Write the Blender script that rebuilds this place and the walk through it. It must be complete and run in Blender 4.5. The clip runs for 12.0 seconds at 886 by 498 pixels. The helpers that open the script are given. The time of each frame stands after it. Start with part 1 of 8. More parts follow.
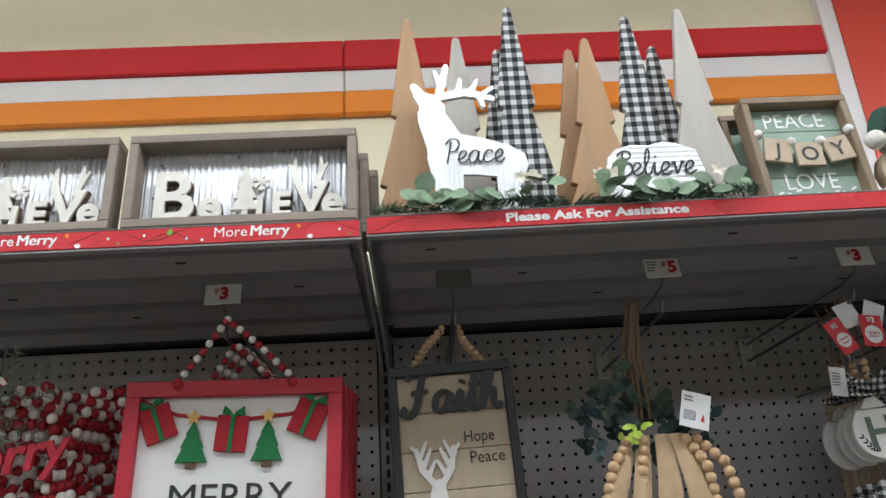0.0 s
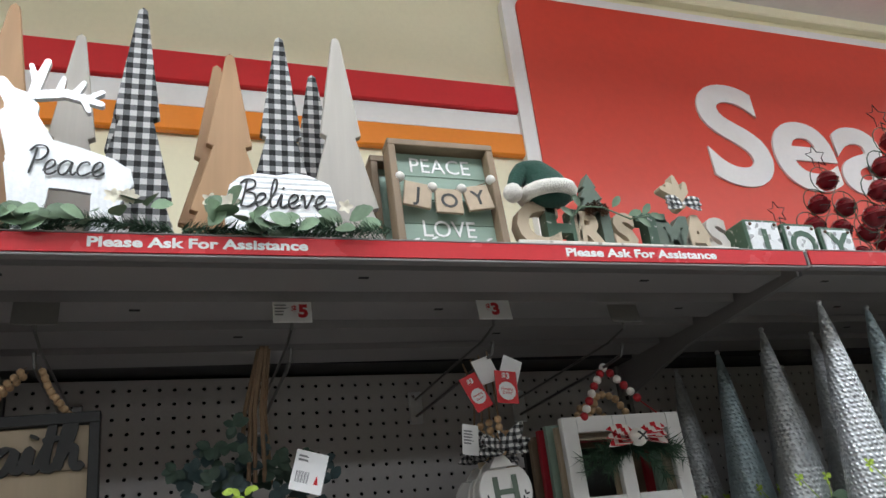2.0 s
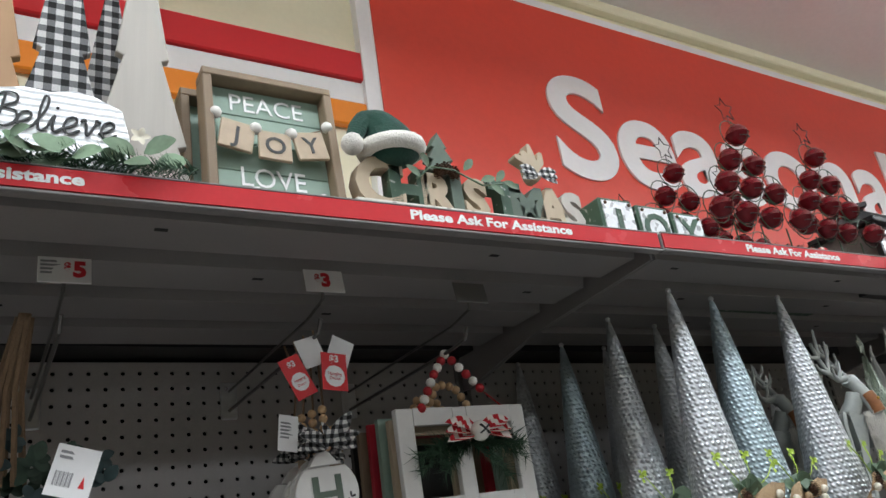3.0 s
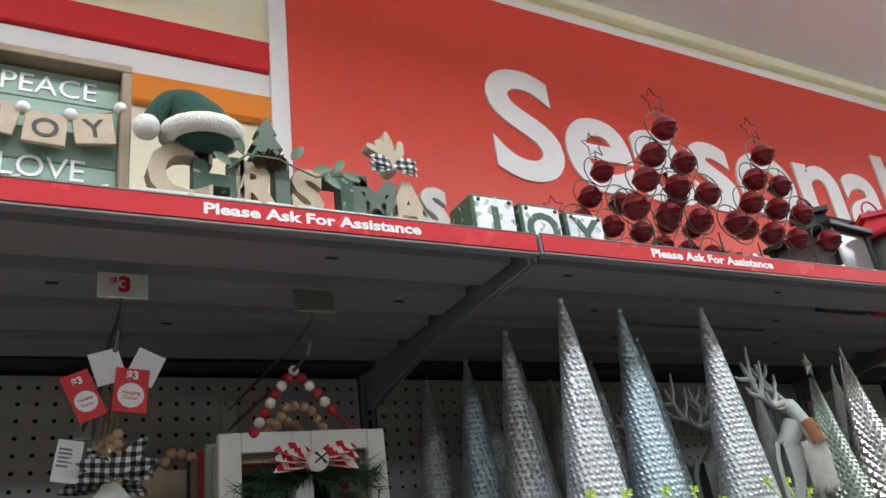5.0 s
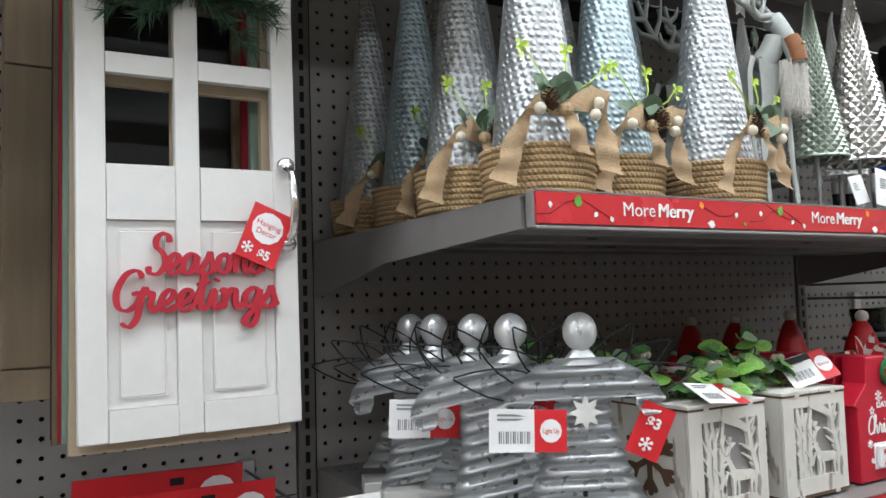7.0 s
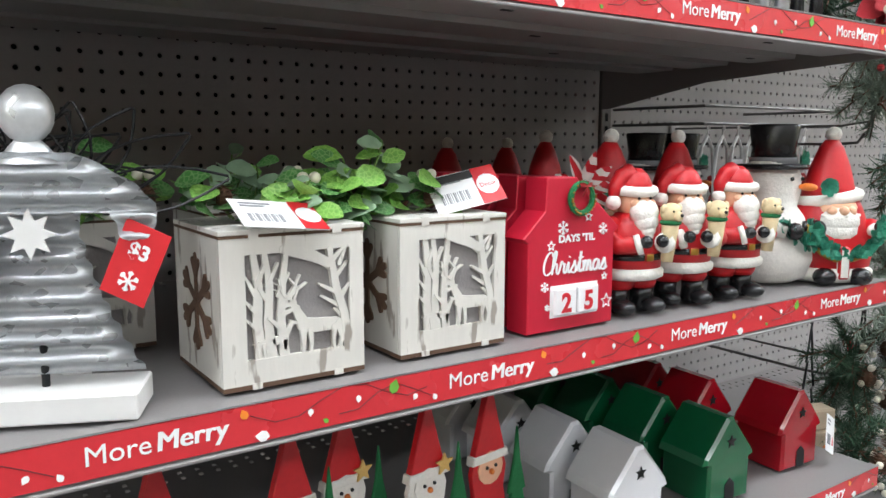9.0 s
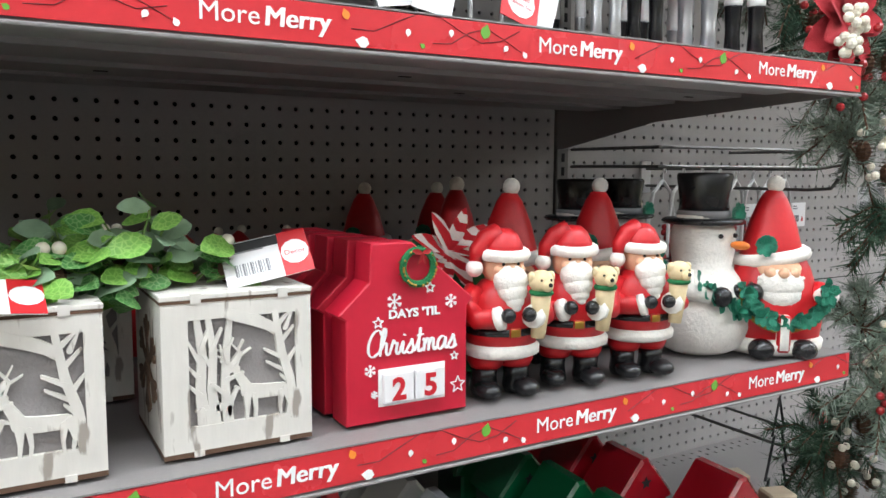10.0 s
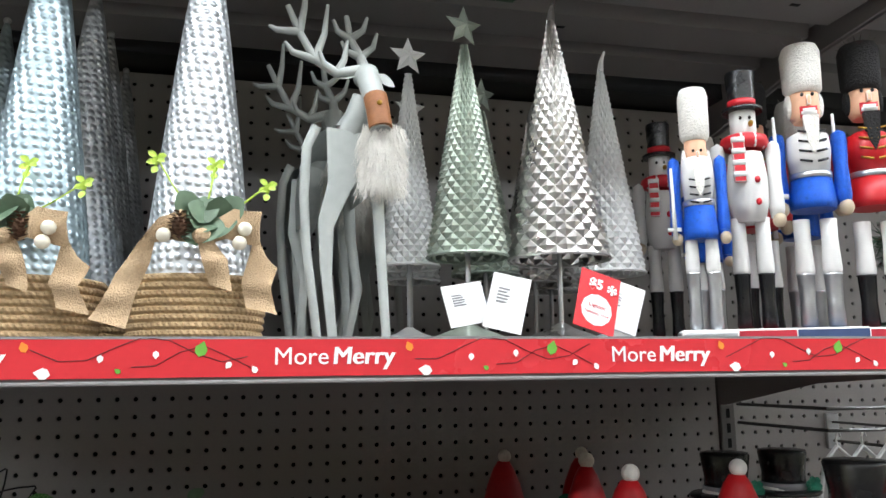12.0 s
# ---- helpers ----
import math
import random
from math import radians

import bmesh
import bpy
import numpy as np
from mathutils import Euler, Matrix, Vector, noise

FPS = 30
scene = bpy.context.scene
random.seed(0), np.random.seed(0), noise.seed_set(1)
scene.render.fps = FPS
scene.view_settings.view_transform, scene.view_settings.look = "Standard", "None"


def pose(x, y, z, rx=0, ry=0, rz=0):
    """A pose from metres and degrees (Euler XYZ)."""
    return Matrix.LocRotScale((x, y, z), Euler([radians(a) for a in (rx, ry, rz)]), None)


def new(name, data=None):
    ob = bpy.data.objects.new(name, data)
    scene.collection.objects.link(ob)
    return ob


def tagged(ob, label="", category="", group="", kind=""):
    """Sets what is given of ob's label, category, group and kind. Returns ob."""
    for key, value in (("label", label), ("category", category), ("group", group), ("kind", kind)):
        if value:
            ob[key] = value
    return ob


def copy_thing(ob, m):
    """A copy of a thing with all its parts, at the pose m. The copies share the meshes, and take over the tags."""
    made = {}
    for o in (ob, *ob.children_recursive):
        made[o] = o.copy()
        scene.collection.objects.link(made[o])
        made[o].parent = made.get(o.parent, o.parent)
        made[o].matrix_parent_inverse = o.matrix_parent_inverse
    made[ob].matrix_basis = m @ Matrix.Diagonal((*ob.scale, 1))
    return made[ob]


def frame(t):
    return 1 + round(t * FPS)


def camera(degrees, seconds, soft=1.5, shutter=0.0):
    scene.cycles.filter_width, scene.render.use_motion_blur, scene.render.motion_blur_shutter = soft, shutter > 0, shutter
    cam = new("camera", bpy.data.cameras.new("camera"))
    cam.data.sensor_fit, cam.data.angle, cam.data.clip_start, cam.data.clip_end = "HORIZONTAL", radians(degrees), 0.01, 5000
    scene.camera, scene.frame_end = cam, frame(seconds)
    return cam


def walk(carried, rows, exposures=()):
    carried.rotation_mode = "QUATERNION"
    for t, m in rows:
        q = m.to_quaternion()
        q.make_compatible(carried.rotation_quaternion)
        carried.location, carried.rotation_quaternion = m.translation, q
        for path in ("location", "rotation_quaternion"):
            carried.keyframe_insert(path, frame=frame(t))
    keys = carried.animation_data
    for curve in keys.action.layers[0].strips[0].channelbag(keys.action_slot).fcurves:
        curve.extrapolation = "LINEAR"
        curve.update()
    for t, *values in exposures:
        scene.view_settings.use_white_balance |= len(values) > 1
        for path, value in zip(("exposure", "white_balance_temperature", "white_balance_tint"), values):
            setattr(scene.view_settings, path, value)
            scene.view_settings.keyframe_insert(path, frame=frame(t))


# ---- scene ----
cam = camera(59.72, 12.0)
# seconds, eye x y z, yaw, pitch, roll
ROWS = [
    (0.0, 0.062, -0.9547, 1.4323, -2.55, 21.0, -3.49),
    (0.5, 0.1032, -0.9286, 1.4364, -4.89, 21.57, -4.37),
    (1.0, 0.1766, -0.9268, 1.4377, -11.1, 22.79, -5.53),
    (1.5, 0.2599, -0.9249, 1.4471, -16.78, 23.5, -6.47),
    (2.0, 0.2961, -0.8748, 1.4451, -20.27, 23.21, -6.48),
    (2.5, 0.3204, -0.7779, 1.4512, -28.32, 22.69, -7.99),
    (3.0, 0.3671, -0.721, 1.4514, -33.16, 22.26, -8.83),
    (3.2, 0.4048, -0.7142, 1.4551, -33.52, 22.17, -8.73),
    (4.8, 0.633, -0.7172, 1.4711, -30.86, 23.31, -7.37),
    (5.0, 0.6485, -0.7236, 1.4616, -30.6, 23.48, -7.49),
    (5.5, 0.692, -0.7143, 1.4205, -29.73, 19.92, -7.38),
    (6.0, 0.7188, -0.7054, 1.3699, -28.22, 14.32, -5.51),
    (6.5, 0.7439, -0.648, 1.3153, -27.72, 7.96, -2.44),
    (7.0, 0.8063, -0.5757, 1.2869, -29.83, 3.89, -1.72),
    (7.5, 0.8975, -0.5348, 1.2469, -34.45, -2.54, -1.69),
    (7.7, 0.9459, -0.5401, 1.2346, -34.63, -4.25, -1.04),
    (9.3, 1.3365, -0.5495, 1.2322, -34.25, -7.85, 0.1),
    (9.5, 1.3865, -0.5423, 1.233, -34.32, -7.82, 0.16),
    (10.0, 1.5107, -0.5698, 1.2622, -30.09, -5.91, 0.26),
    (10.5, 1.5898, -0.6052, 1.2784, -21.81, -2.62, 0.44),
    (11.0, 1.6092, -0.6312, 1.3086, -16.53, 2.15, 0.34),
    (11.5, 1.621, -0.6398, 1.3377, -14.52, 6.19, 0.12),
    (12.0, 1.6236, -0.649, 1.356, -13.77, 9.32, -0.72),
]
walk(cam, [(t, pose(x, y, z, 90 + p, 0, w) @ pose(0, 0, 0, 0, 0, r)) for t, x, y, z, w, p, r in ROWS],
     [(0.0, -1.55), (2.0, -1.6), (3.0, -1.6), (5.0, -1.5), (5.5, -1.4), (6.0, -1.25), (7.0, -1.05), (7.5, -1.0), (9.5, -0.6), (10.5, -0.6), (12.0, -0.6)])

# ---- world and lamps ----
world = bpy.data.worlds.new("store")
scene.world = world
world.use_nodes = True
world.node_tree.nodes["Background"].inputs["Color"].default_value = (0.9, 0.92, 1.0, 1)
world.node_tree.nodes["Background"].inputs["Strength"].default_value = 0.05


# ---- materials ----
def linear(c):
    return tuple((v / 12.92 if v <= 0.04045 else ((v + 0.055) / 1.055) ** 2.4) for v in c)


def hexc(h):
    return linear(tuple(int(h[i:i + 2], 16) / 255 for i in (0, 2, 4)))


def mat(name, color, rough=0.5, metal=0.0, vary=0.12, scale=8.0, bump=0.1, fine=120.0, stretch=(1, 1, 1), coat=0.0, worn=0.0, worn_color=(0.8, 0.8, 0.78), sheen=0.0, each=0.0):
    """A surface with broad and fine mottling, fine relief, and optional worn patches."""
    m = bpy.data.materials.new(name)
    m.use_nodes = True
    t = m.node_tree
    n, l = t.nodes, t.links
    b = n["Principled BSDF"]
    co = n.new("ShaderNodeTexCoord")
    mp = n.new("ShaderNodeMapping")
    mp.inputs["Scale"].default_value = stretch
    l.new(co.outputs["Object"], mp.inputs["Vector"])
    broad = n.new("ShaderNodeTexNoise")
    broad.inputs["Scale"].default_value = scale
    broad.inputs["Detail"].default_value = 5
    small = n.new("ShaderNodeTexNoise")
    small.inputs["Scale"].default_value = fine
    small.inputs["Detail"].default_value = 4
    for x in (broad, small):
        l.new(mp.outputs["Vector"], x.inputs["Vector"])
    add = n.new("ShaderNodeMath")
    add.operation = "ADD"
    l.new(broad.outputs["Fac"], add.inputs[0])
    l.new(small.outputs["Fac"], add.inputs[1])
    last = add.outputs[0]
    if each:
        info = n.new("ShaderNodeObjectInfo")
        k = n.new("ShaderNodeMath")
        k.operation = "MULTIPLY_ADD"
        k.inputs[1].default_value = each
        l.new(info.outputs["Random"], k.inputs[0])
        l.new(last, k.inputs[2])
        last = k.outputs[0]
    ramp = n.new("ShaderNodeMapRange")
    ramp.inputs["From Min"].default_value = 0.6
    ramp.inputs["From Max"].default_value = 1.4 + each
    ramp.inputs["To Min"].default_value = 1 - vary
    ramp.inputs["To Max"].default_value = 1 + vary
    l.new(last, ramp.inputs["Value"])
    mul = n.new("ShaderNodeVectorMath")
    mul.operation = "SCALE"
    mul.inputs[0].default_value = color[:3]
    l.new(ramp.outputs["Result"], mul.inputs["Scale"])
    out = mul.outputs["Vector"]
    if worn:
        w = n.new("ShaderNodeMapRange")
        w.inputs["From Min"].default_value = 0.62 - worn * 0.25
        w.inputs["From Max"].default_value = 0.68 - worn * 0.25
        l.new(small.outputs["Fac"], w.inputs["Value"])
        mx = n.new("ShaderNodeMix")
        mx.data_type = "RGBA"
        l.new(w.outputs["Result"], mx.inputs["Factor"])
        l.new(out, mx.inputs["A"])
        mx.inputs["B"].default_value = (*worn_color, 1)
        out = mx.outputs["Result"]
    l.new(out, b.inputs["Base Color"])
    rr = n.new("ShaderNodeMapRange")
    rr.inputs["To Min"].default_value = max(0.02, rough - 0.08)
    rr.inputs["To Max"].default_value = min(1, rough + 0.1)
    l.new(broad.outputs["Fac"], rr.inputs["Value"])
    l.new(rr.outputs["Result"], b.inputs["Roughness"])
    b.inputs["Metallic"].default_value = metal
    b.inputs["Coat Weight"].default_value = coat
    b.inputs["Sheen Weight"].default_value = sheen
    if bump:
        bp = n.new("ShaderNodeBump")
        bp.inputs["Strength"].default_value = bump
        bp.inputs["Distance"].default_value = 0.002
        l.new(small.outputs["Fac"], bp.inputs["Height"])
        l.new(bp.outputs["Normal"], b.inputs["Normal"])
    return m


def plaid(name, size, dark, mid, light, axes=("X", "Z")):
    """Buffalo check: two crossing bands of dark thread on a light cloth."""
    m = bpy.data.materials.new(name)
    m.use_nodes = True
    n, l = m.node_tree.nodes, m.node_tree.links
    b = n["Principled BSDF"]
    co = n.new("ShaderNodeTexCoord")
    sep = n.new("ShaderNodeSeparateXYZ")
    l.new(co.outputs["Object"], sep.inputs[0])
    bands = []
    for a in axes:
        s = n.new("ShaderNodeMath")
        s.operation = "MULTIPLY"
        s.inputs[1].default_value = 0.5 / size
        f = n.new("ShaderNodeMath")
        f.operation = "FRACT"
        g = n.new("ShaderNodeMath")
        g.operation = "GREATER_THAN"
        g.inputs[1].default_value = 0.5
        l.new(sep.outputs[a], s.inputs[0])
        l.new(s.outputs[0], f.inputs[0])
        l.new(f.outputs[0], g.inputs[0])
        bands.append(g)
    add = n.new("ShaderNodeMath")
    add.operation = "ADD"
    l.new(bands[0].outputs[0], add.inputs[0])
    l.new(bands[1].outputs[0], add.inputs[1])
    half = n.new("ShaderNodeMath")
    half.operation = "MULTIPLY"
    half.inputs[1].default_value = 0.5
    l.new(add.outputs[0], half.inputs[0])
    r = n.new("ShaderNodeValToRGB")
    r.color_ramp.interpolation = "CONSTANT"
    e = r.color_ramp.elements
    e[0].position, e[0].color = 0.0, (*dark, 1)
    e[1].position, e[1].color = 0.75, (*light, 1)
    k = e.new(0.25)
    k.color = (*mid, 1)
    l.new(half.outputs[0], r.inputs["Fac"])
    no = n.new("ShaderNodeTexNoise")
    no.inputs["Scale"].default_value = 500
    l.new(co.outputs["Object"], no.inputs["Vector"])
    mr = n.new("ShaderNodeMapRange")
    mr.inputs["To Min"].default_value = 0.75
    mr.inputs["To Max"].default_value = 1.2
    l.new(no.outputs["Fac"], mr.inputs["Value"])
    sc = n.new("ShaderNodeVectorMath")
    sc.operation = "SCALE"
    l.new(r.outputs["Color"], sc.inputs[0])
    l.new(mr.outputs["Result"], sc.inputs["Scale"])
    l.new(sc.outputs["Vector"], b.inputs["Base Color"])
    b.inputs["Roughness"].default_value = 0.85
    bp = n.new("ShaderNodeBump")
    bp.inputs["Strength"].default_value = 0.3
    bp.inputs["Distance"].default_value = 0.001
    l.new(no.outputs["Fac"], bp.inputs["Height"])
    l.new(bp.outputs["Normal"], b.inputs["Normal"])
    return m


def lamp_mat(name, color, strength):
    m = bpy.data.materials.new(name)
    m.use_nodes = True
    b = m.node_tree.nodes["Principled BSDF"]
    b.inputs["Base Color"].default_value = (*color, 1)
    b.inputs["Emission Color"].default_value = (*color, 1)
    b.inputs["Emission Strength"].default_value = strength
    return m


M_STEEL = mat("shelf grey enamel", hexc("858180"), 0.42, 0, 0.06, 3, 0.05, 300)
M_STEEL_DK = mat("upright grey enamel", hexc("74716f"), 0.45, 0, 0.08, 4, 0.05, 200)
M_PEG = mat("pegboard grey", hexc("a6a2a0"), 0.6, 0, 0.05, 2.5, 0.08, 250)
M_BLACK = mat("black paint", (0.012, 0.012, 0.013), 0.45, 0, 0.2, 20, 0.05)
# near-black standing in for the shade inside holes, slots and gaps
M_CAVITY_SHADE = mat("cavity shade", (0.01, 0.01, 0.01), 0.9, 0, 0.1, 5, 0)
M_RED_STRIP = mat("red printed strip", hexc("cf343b"), 0.25, 0, 0.05, 12, 0.02, 200)
M_WHITE_INK = mat("white ink", (0.85, 0.85, 0.84), 0.5, 0, 0.03, 12, 0)
M_ORANGE_INK = mat("orange ink", hexc("ec8a2e"), 0.5, 0, 0.05, 20, 0)
M_GREEN_INK = mat("green ink", hexc("69a83c"), 0.5, 0, 0.05, 20, 0)
M_DKRED_INK = mat("dark red ink", hexc("5e1018"), 0.5, 0, 0.05, 20, 0)
M_RED_INK = mat("red ink", hexc("c8202c"), 0.5, 0, 0.05, 20, 0)
M_BLACK_INK = mat("black ink", (0.02, 0.02, 0.02), 0.5, 0, 0.05, 20, 0)
M_CREAM = mat("cream wall paint", hexc("f3ecce"), 0.7, 0, 0.03, 2, 0.06, 90)
M_W_RED = mat("red wall stripe", hexc("d8232b"), 0.4, 0, 0.04, 3, 0.03, 90)
M_W_WHITE = mat("white wall stripe", hexc("f0eeee"), 0.45, 0, 0.03, 3, 0.03, 90)
M_W_ORANGE = mat("orange wall stripe", hexc("f08a1e"), 0.4, 0, 0.04, 3, 0.03, 90)
M_SIGN_RED = mat("red sign panel", hexc("db4533"), 0.4, 0, 0.05, 2, 0.02, 60)
M_CEIL = mat("ceiling white", hexc("e6e3df"), 0.8, 0, 0.04, 3, 0.1, 60)
M_OPP = mat("bounce slab grey", (0.28, 0.27, 0.265), 0.7, 0, 0.5, 6, 0.1)
M_FLOOR = mat("floor vinyl", hexc("a29f9b"), 0.3, 0, 0.1, 5, 0.03, 80)
M_LAMP = lamp_mat("fluorescent tube", (0.93, 0.97, 1.0), 17)


# ---- mesh helpers ----
def finish(name, bm, material, smooth=None):
    me = bpy.data.meshes.new(name)
    bmesh.ops.recalc_face_normals(bm, faces=bm.faces)
    if smooth:
        for f in bm.faces:
            f.smooth = True
        for e in bm.edges:
            if len(e.link_faces) == 2 and e.calc_face_angle(0) > radians(smooth):
                e.smooth = False
    bm.to_mesh(me)
    bm.free()
    for m in (material if isinstance(material, (list, tuple)) else [material]):
        me.materials.append(m)
    return me


def part(name, bm, material, parent=None, label="", smooth=None, m=None):
    """Links a bmesh (or a mesh) as one object, under parent if given."""
    me = finish(name, bm, material, smooth) if isinstance(bm, bmesh.types.BMesh) else bm
    ob = new(name, me)
    if m is not None:
        ob.matrix_basis = m
    if parent is not None:
        ob.parent = parent
    if label:
        tagged(ob, label)
    return ob


def thing(name, label, category, m=None, group="", kind=""):
    ob = new(name)
    ob.empty_display_size = 0.05
    if m is not None:
        ob.matrix_basis = m
    return tagged(ob, label, category, group, kind)


def box(bm, x0, x1, y0, y1, z0, z1, bevel=0.0, mi=0):
    r = bmesh.ops.create_cube(bm, size=1.0, matrix=Matrix.LocRotScale(((x0 + x1) / 2, (y0 + y1) / 2, (z0 + z1) / 2), None, (x1 - x0, y1 - y0, z1 - z0)))
    fs = {f for v in r["verts"] for f in v.link_faces}
    for f in fs:
        f.material_index = mi
    if bevel:
        es = {e for v in r["verts"] for e in v.link_edges}
        bmesh.ops.bevel(bm, geom=list(es), offset=bevel, segments=1, affect="EDGES", profile=0.5)
    return bm


def B(x0, x1, y0, y1, z0, z1, bevel=0.0):
    return box(bmesh.new(), x0, x1, y0, y1, z0, z1, bevel)


def prism(bm, pts, d0, d1, bevel=0.0, mi=0):
    """A flat outline (x, z) given thickness from y=d0 to y=d1."""
    vs = [bm.verts.new((x, d0, z)) for x, z in pts]
    f = bm.faces.new(vs)
    f.material_index = mi
    g = bmesh.ops.extrude_face_region(bm, geom=[f])
    bmesh.ops.translate(bm, verts=[v for v in g["geom"] if isinstance(v, bmesh.types.BMVert)], vec=(0, d1 - d0, 0))
    if bevel:
        es = [e for e in bm.edges if e.is_valid and len(e.link_faces) == 2 and all(v.is_valid for v in e.verts)]
        es = [e for e in es if e.calc_face_angle(0) > 0.5 and abs(e.verts[0].co.y - e.verts[1].co.y) < 1e-6]
        bmesh.ops.bevel(bm, geom=es, offset=bevel, segments=1, affect="EDGES", profile=0.5)
    return bm


def lathe(bm, prof, seg=16, at=(0, 0, 0), mi=0, sx=1.0, sy=1.0, wob=0.0):
    """A profile (radius, z) turned about the upright axis at a place."""
    rings = []
    for r, z in prof:
        if r < 1e-5:
            rings.append([bm.verts.new((at[0], at[1], at[2] + z))])
        else:
            rings.append([bm.verts.new((at[0] + sx * r * (1 + wob * math.sin(5 * a + 9 * z)) * math.cos(a), at[1] + sy * r * (1 + wob * math.sin(3 * a + 7 * z)) * math.sin(a), at[2] + z)) for a in [2 * math.pi * k / seg for k in range(seg)]])
    for p, q in zip(rings, rings[1:]):
        for k in range(seg):
            a, b, c, d = p[k % len(p)], p[(k + 1) % len(p)], q[(k + 1) % len(q)], q[k % len(q)]
            vs = list(dict.fromkeys((a, b, c, d)))
            if len(vs) > 2:
                try:
                    bm.faces.new(vs).material_index = mi
                except ValueError:
                    pass
    for ring, flip in ((rings[0], True), (rings[-1], False)):
        if len(ring) > 2:
            bm.faces.new(ring[::-1] if flip else ring).material_index = mi
    return bm


def ball(bm, c, r, seg=12, sx=1, sy=1, sz=1, mi=0, m=None):
    mm = Matrix.LocRotScale(c, None, (r * sx, r * sy, r * sz))
    if m is not None:
        mm = m @ mm
    q = bmesh.ops.create_uvsphere(bm, u_segments=seg, v_segments=max(5, seg * 2 // 3), radius=1.0, matrix=mm)
    for f in {f for v in q["verts"] for f in v.link_faces}:
        f.material_index = mi
    return bm


def tube(bm, pts, r, seg=6, closed=False, mi=0, r1=None):
    """A round bar along points; r1: its radius at the far end."""
    pts = [Vector(p) for p in pts]
    n = len(pts)
    rings = []
    up = Vector((0.13, 0.21, 0.97))
    for i, p in enumerate(pts):
        d = (pts[(i + 1) % n] - pts[i - 1]) if closed else (pts[min(i + 1, n - 1)] - pts[max(i - 1, 0)])
        d.normalize()
        a = d.cross(up)
        if a.length < 1e-3:
            a = d.cross(Vector((1, 0, 0)))
        a.normalize()
        b = d.cross(a)
        rr = r if r1 is None else r + (r1 - r) * i / max(1, n - 1)
        rings.append([bm.verts.new(p + rr * (math.cos(t) * a + math.sin(t) * b)) for t in [2 * math.pi * k / seg for k in range(seg)]])
        up = a.cross(d)
    for i in range(n if closed else n - 1):
        p, q = rings[i], rings[(i + 1) % n]
        for k in range(seg):
            bm.faces.new((p[k], p[(k + 1) % seg], q[(k + 1) % seg], q[k])).material_index = mi
    if not closed:
        bm.faces.new(rings[0][::-1]).material_index = mi
        bm.faces.new(rings[-1]).material_index = mi
    return bm


TEXTS = {}


def text_mesh(body, size, material, depth=0.0006, shear=0.0, bold=0.0, space=1.0, align="LEFT", round_edge=0.0):
    """Lettering that stands upright facing -y, its start (or middle) on the origin."""
    key = (body, size, material.name, depth, shear, bold, space, align)
    if key not in TEXTS:
        c = bpy.data.curves.new("lettering", "FONT")
        c.body, c.size, c.extrude, c.shear, c.offset, c.space_character, c.align_x = body, size, depth / 2, shear, bold, space, align
        c.resolution_u, c.bevel_depth = 3 if size < 0.1 else 9, round_edge
        ob = bpy.data.objects.new("lettering", c)
        scene.collection.objects.link(ob)
        me = bpy.data.meshes.new_from_object(ob.evaluated_get(bpy.context.evaluated_depsgraph_get()))
        bpy.data.objects.remove(ob)
        me.transform(Matrix.Rotation(radians(90), 4, "X"))
        me.materials.clear()
        me.materials.append(material)
        TEXTS[key] = me
    return TEXTS[key]


def text(parent, body, x, y, z, size, material, depth=0.0006, shear=0.0, bold=0.0, space=1.0, align="LEFT", tilt=0.0, width=None, name="lettering", label="", turn=None, round_edge=0.0):
    me = text_mesh(body, size, material, depth, shear, bold, space, align, round_edge)
    k = 1.0
    if width:
        xs = [v.co.x for v in me.vertices]
        k = width / max(1e-6, max(xs) - min(xs))
    ob = new(name, me)
    ob.matrix_basis = Matrix.Translation((x, y, z)) @ (turn or Matrix()) @ Matrix.Rotation(radians(tilt), 4, "Y") @ Matrix.Diagonal((k, 1, 1, 1))
    ob.parent = parent
    if label:
        tagged(ob, label)
    return ob


# pen strokes of the cursive letters: x,y points, strokes parted by a semicolon; x-height 0.5, capitals 1
PEN = {}
PEN["a"] = ".42,.42 .26,.5 .08,.36 .06,.12 .18,0 .34,.12 .43,.45 .42,.14 .5,.02 .6,.12"
PEN["c"] = ".38,.4 .3,.49 .12,.42 .04,.2 .12,.02 .28,.02 .46,.14"
PEN["e"] = "0,.12 .2,.2 .34,.36 .26,.5 .12,.42 .06,.2 .14,.02 .28,.02 .44,.14"
PEN["i"] = "0,.12 .12,.48 .12,.12 .2,.01 .32,.12;.14,.68 .16,.74"
PEN["t"] = "0,.12 .16,.6 .16,.9 .14,.14 .22,.01 .36,.12;.02,.62 .34,.66"
PEN["h"] = "0,.12 .2,.6 .24,.95 .14,1 .08,.6 .07,0;.07,.2 .2,.46 .32,.44 .34,.14 .42,.01 .54,.12"
PEN["l"] = "0,.12 .2,.6 .22,.95 .13,1 .08,.6 .1,.1 .2,0 .32,.12"
PEN["v"] = "0,.4 .08,.48 .14,.3 .2,.02 .34,.35 .36,.5 .46,.42"
PEN["s"] = "0,.12 .18,.4 .22,.52 .26,.36 .33,.18 .27,.03 .12,0 .04,.08;.27,.03 .44,.12"
PEN["o"] = ".24,.49 .08,.38 .06,.12 .2,0 .36,.12 .38,.36 .24,.49 .36,.42 .5,.44"
PEN["n"] = "0,.4 .06,.48 .09,.3 .09,0;.09,.22 .22,.46 .34,.44 .36,.14 .44,.01 .56,.12"
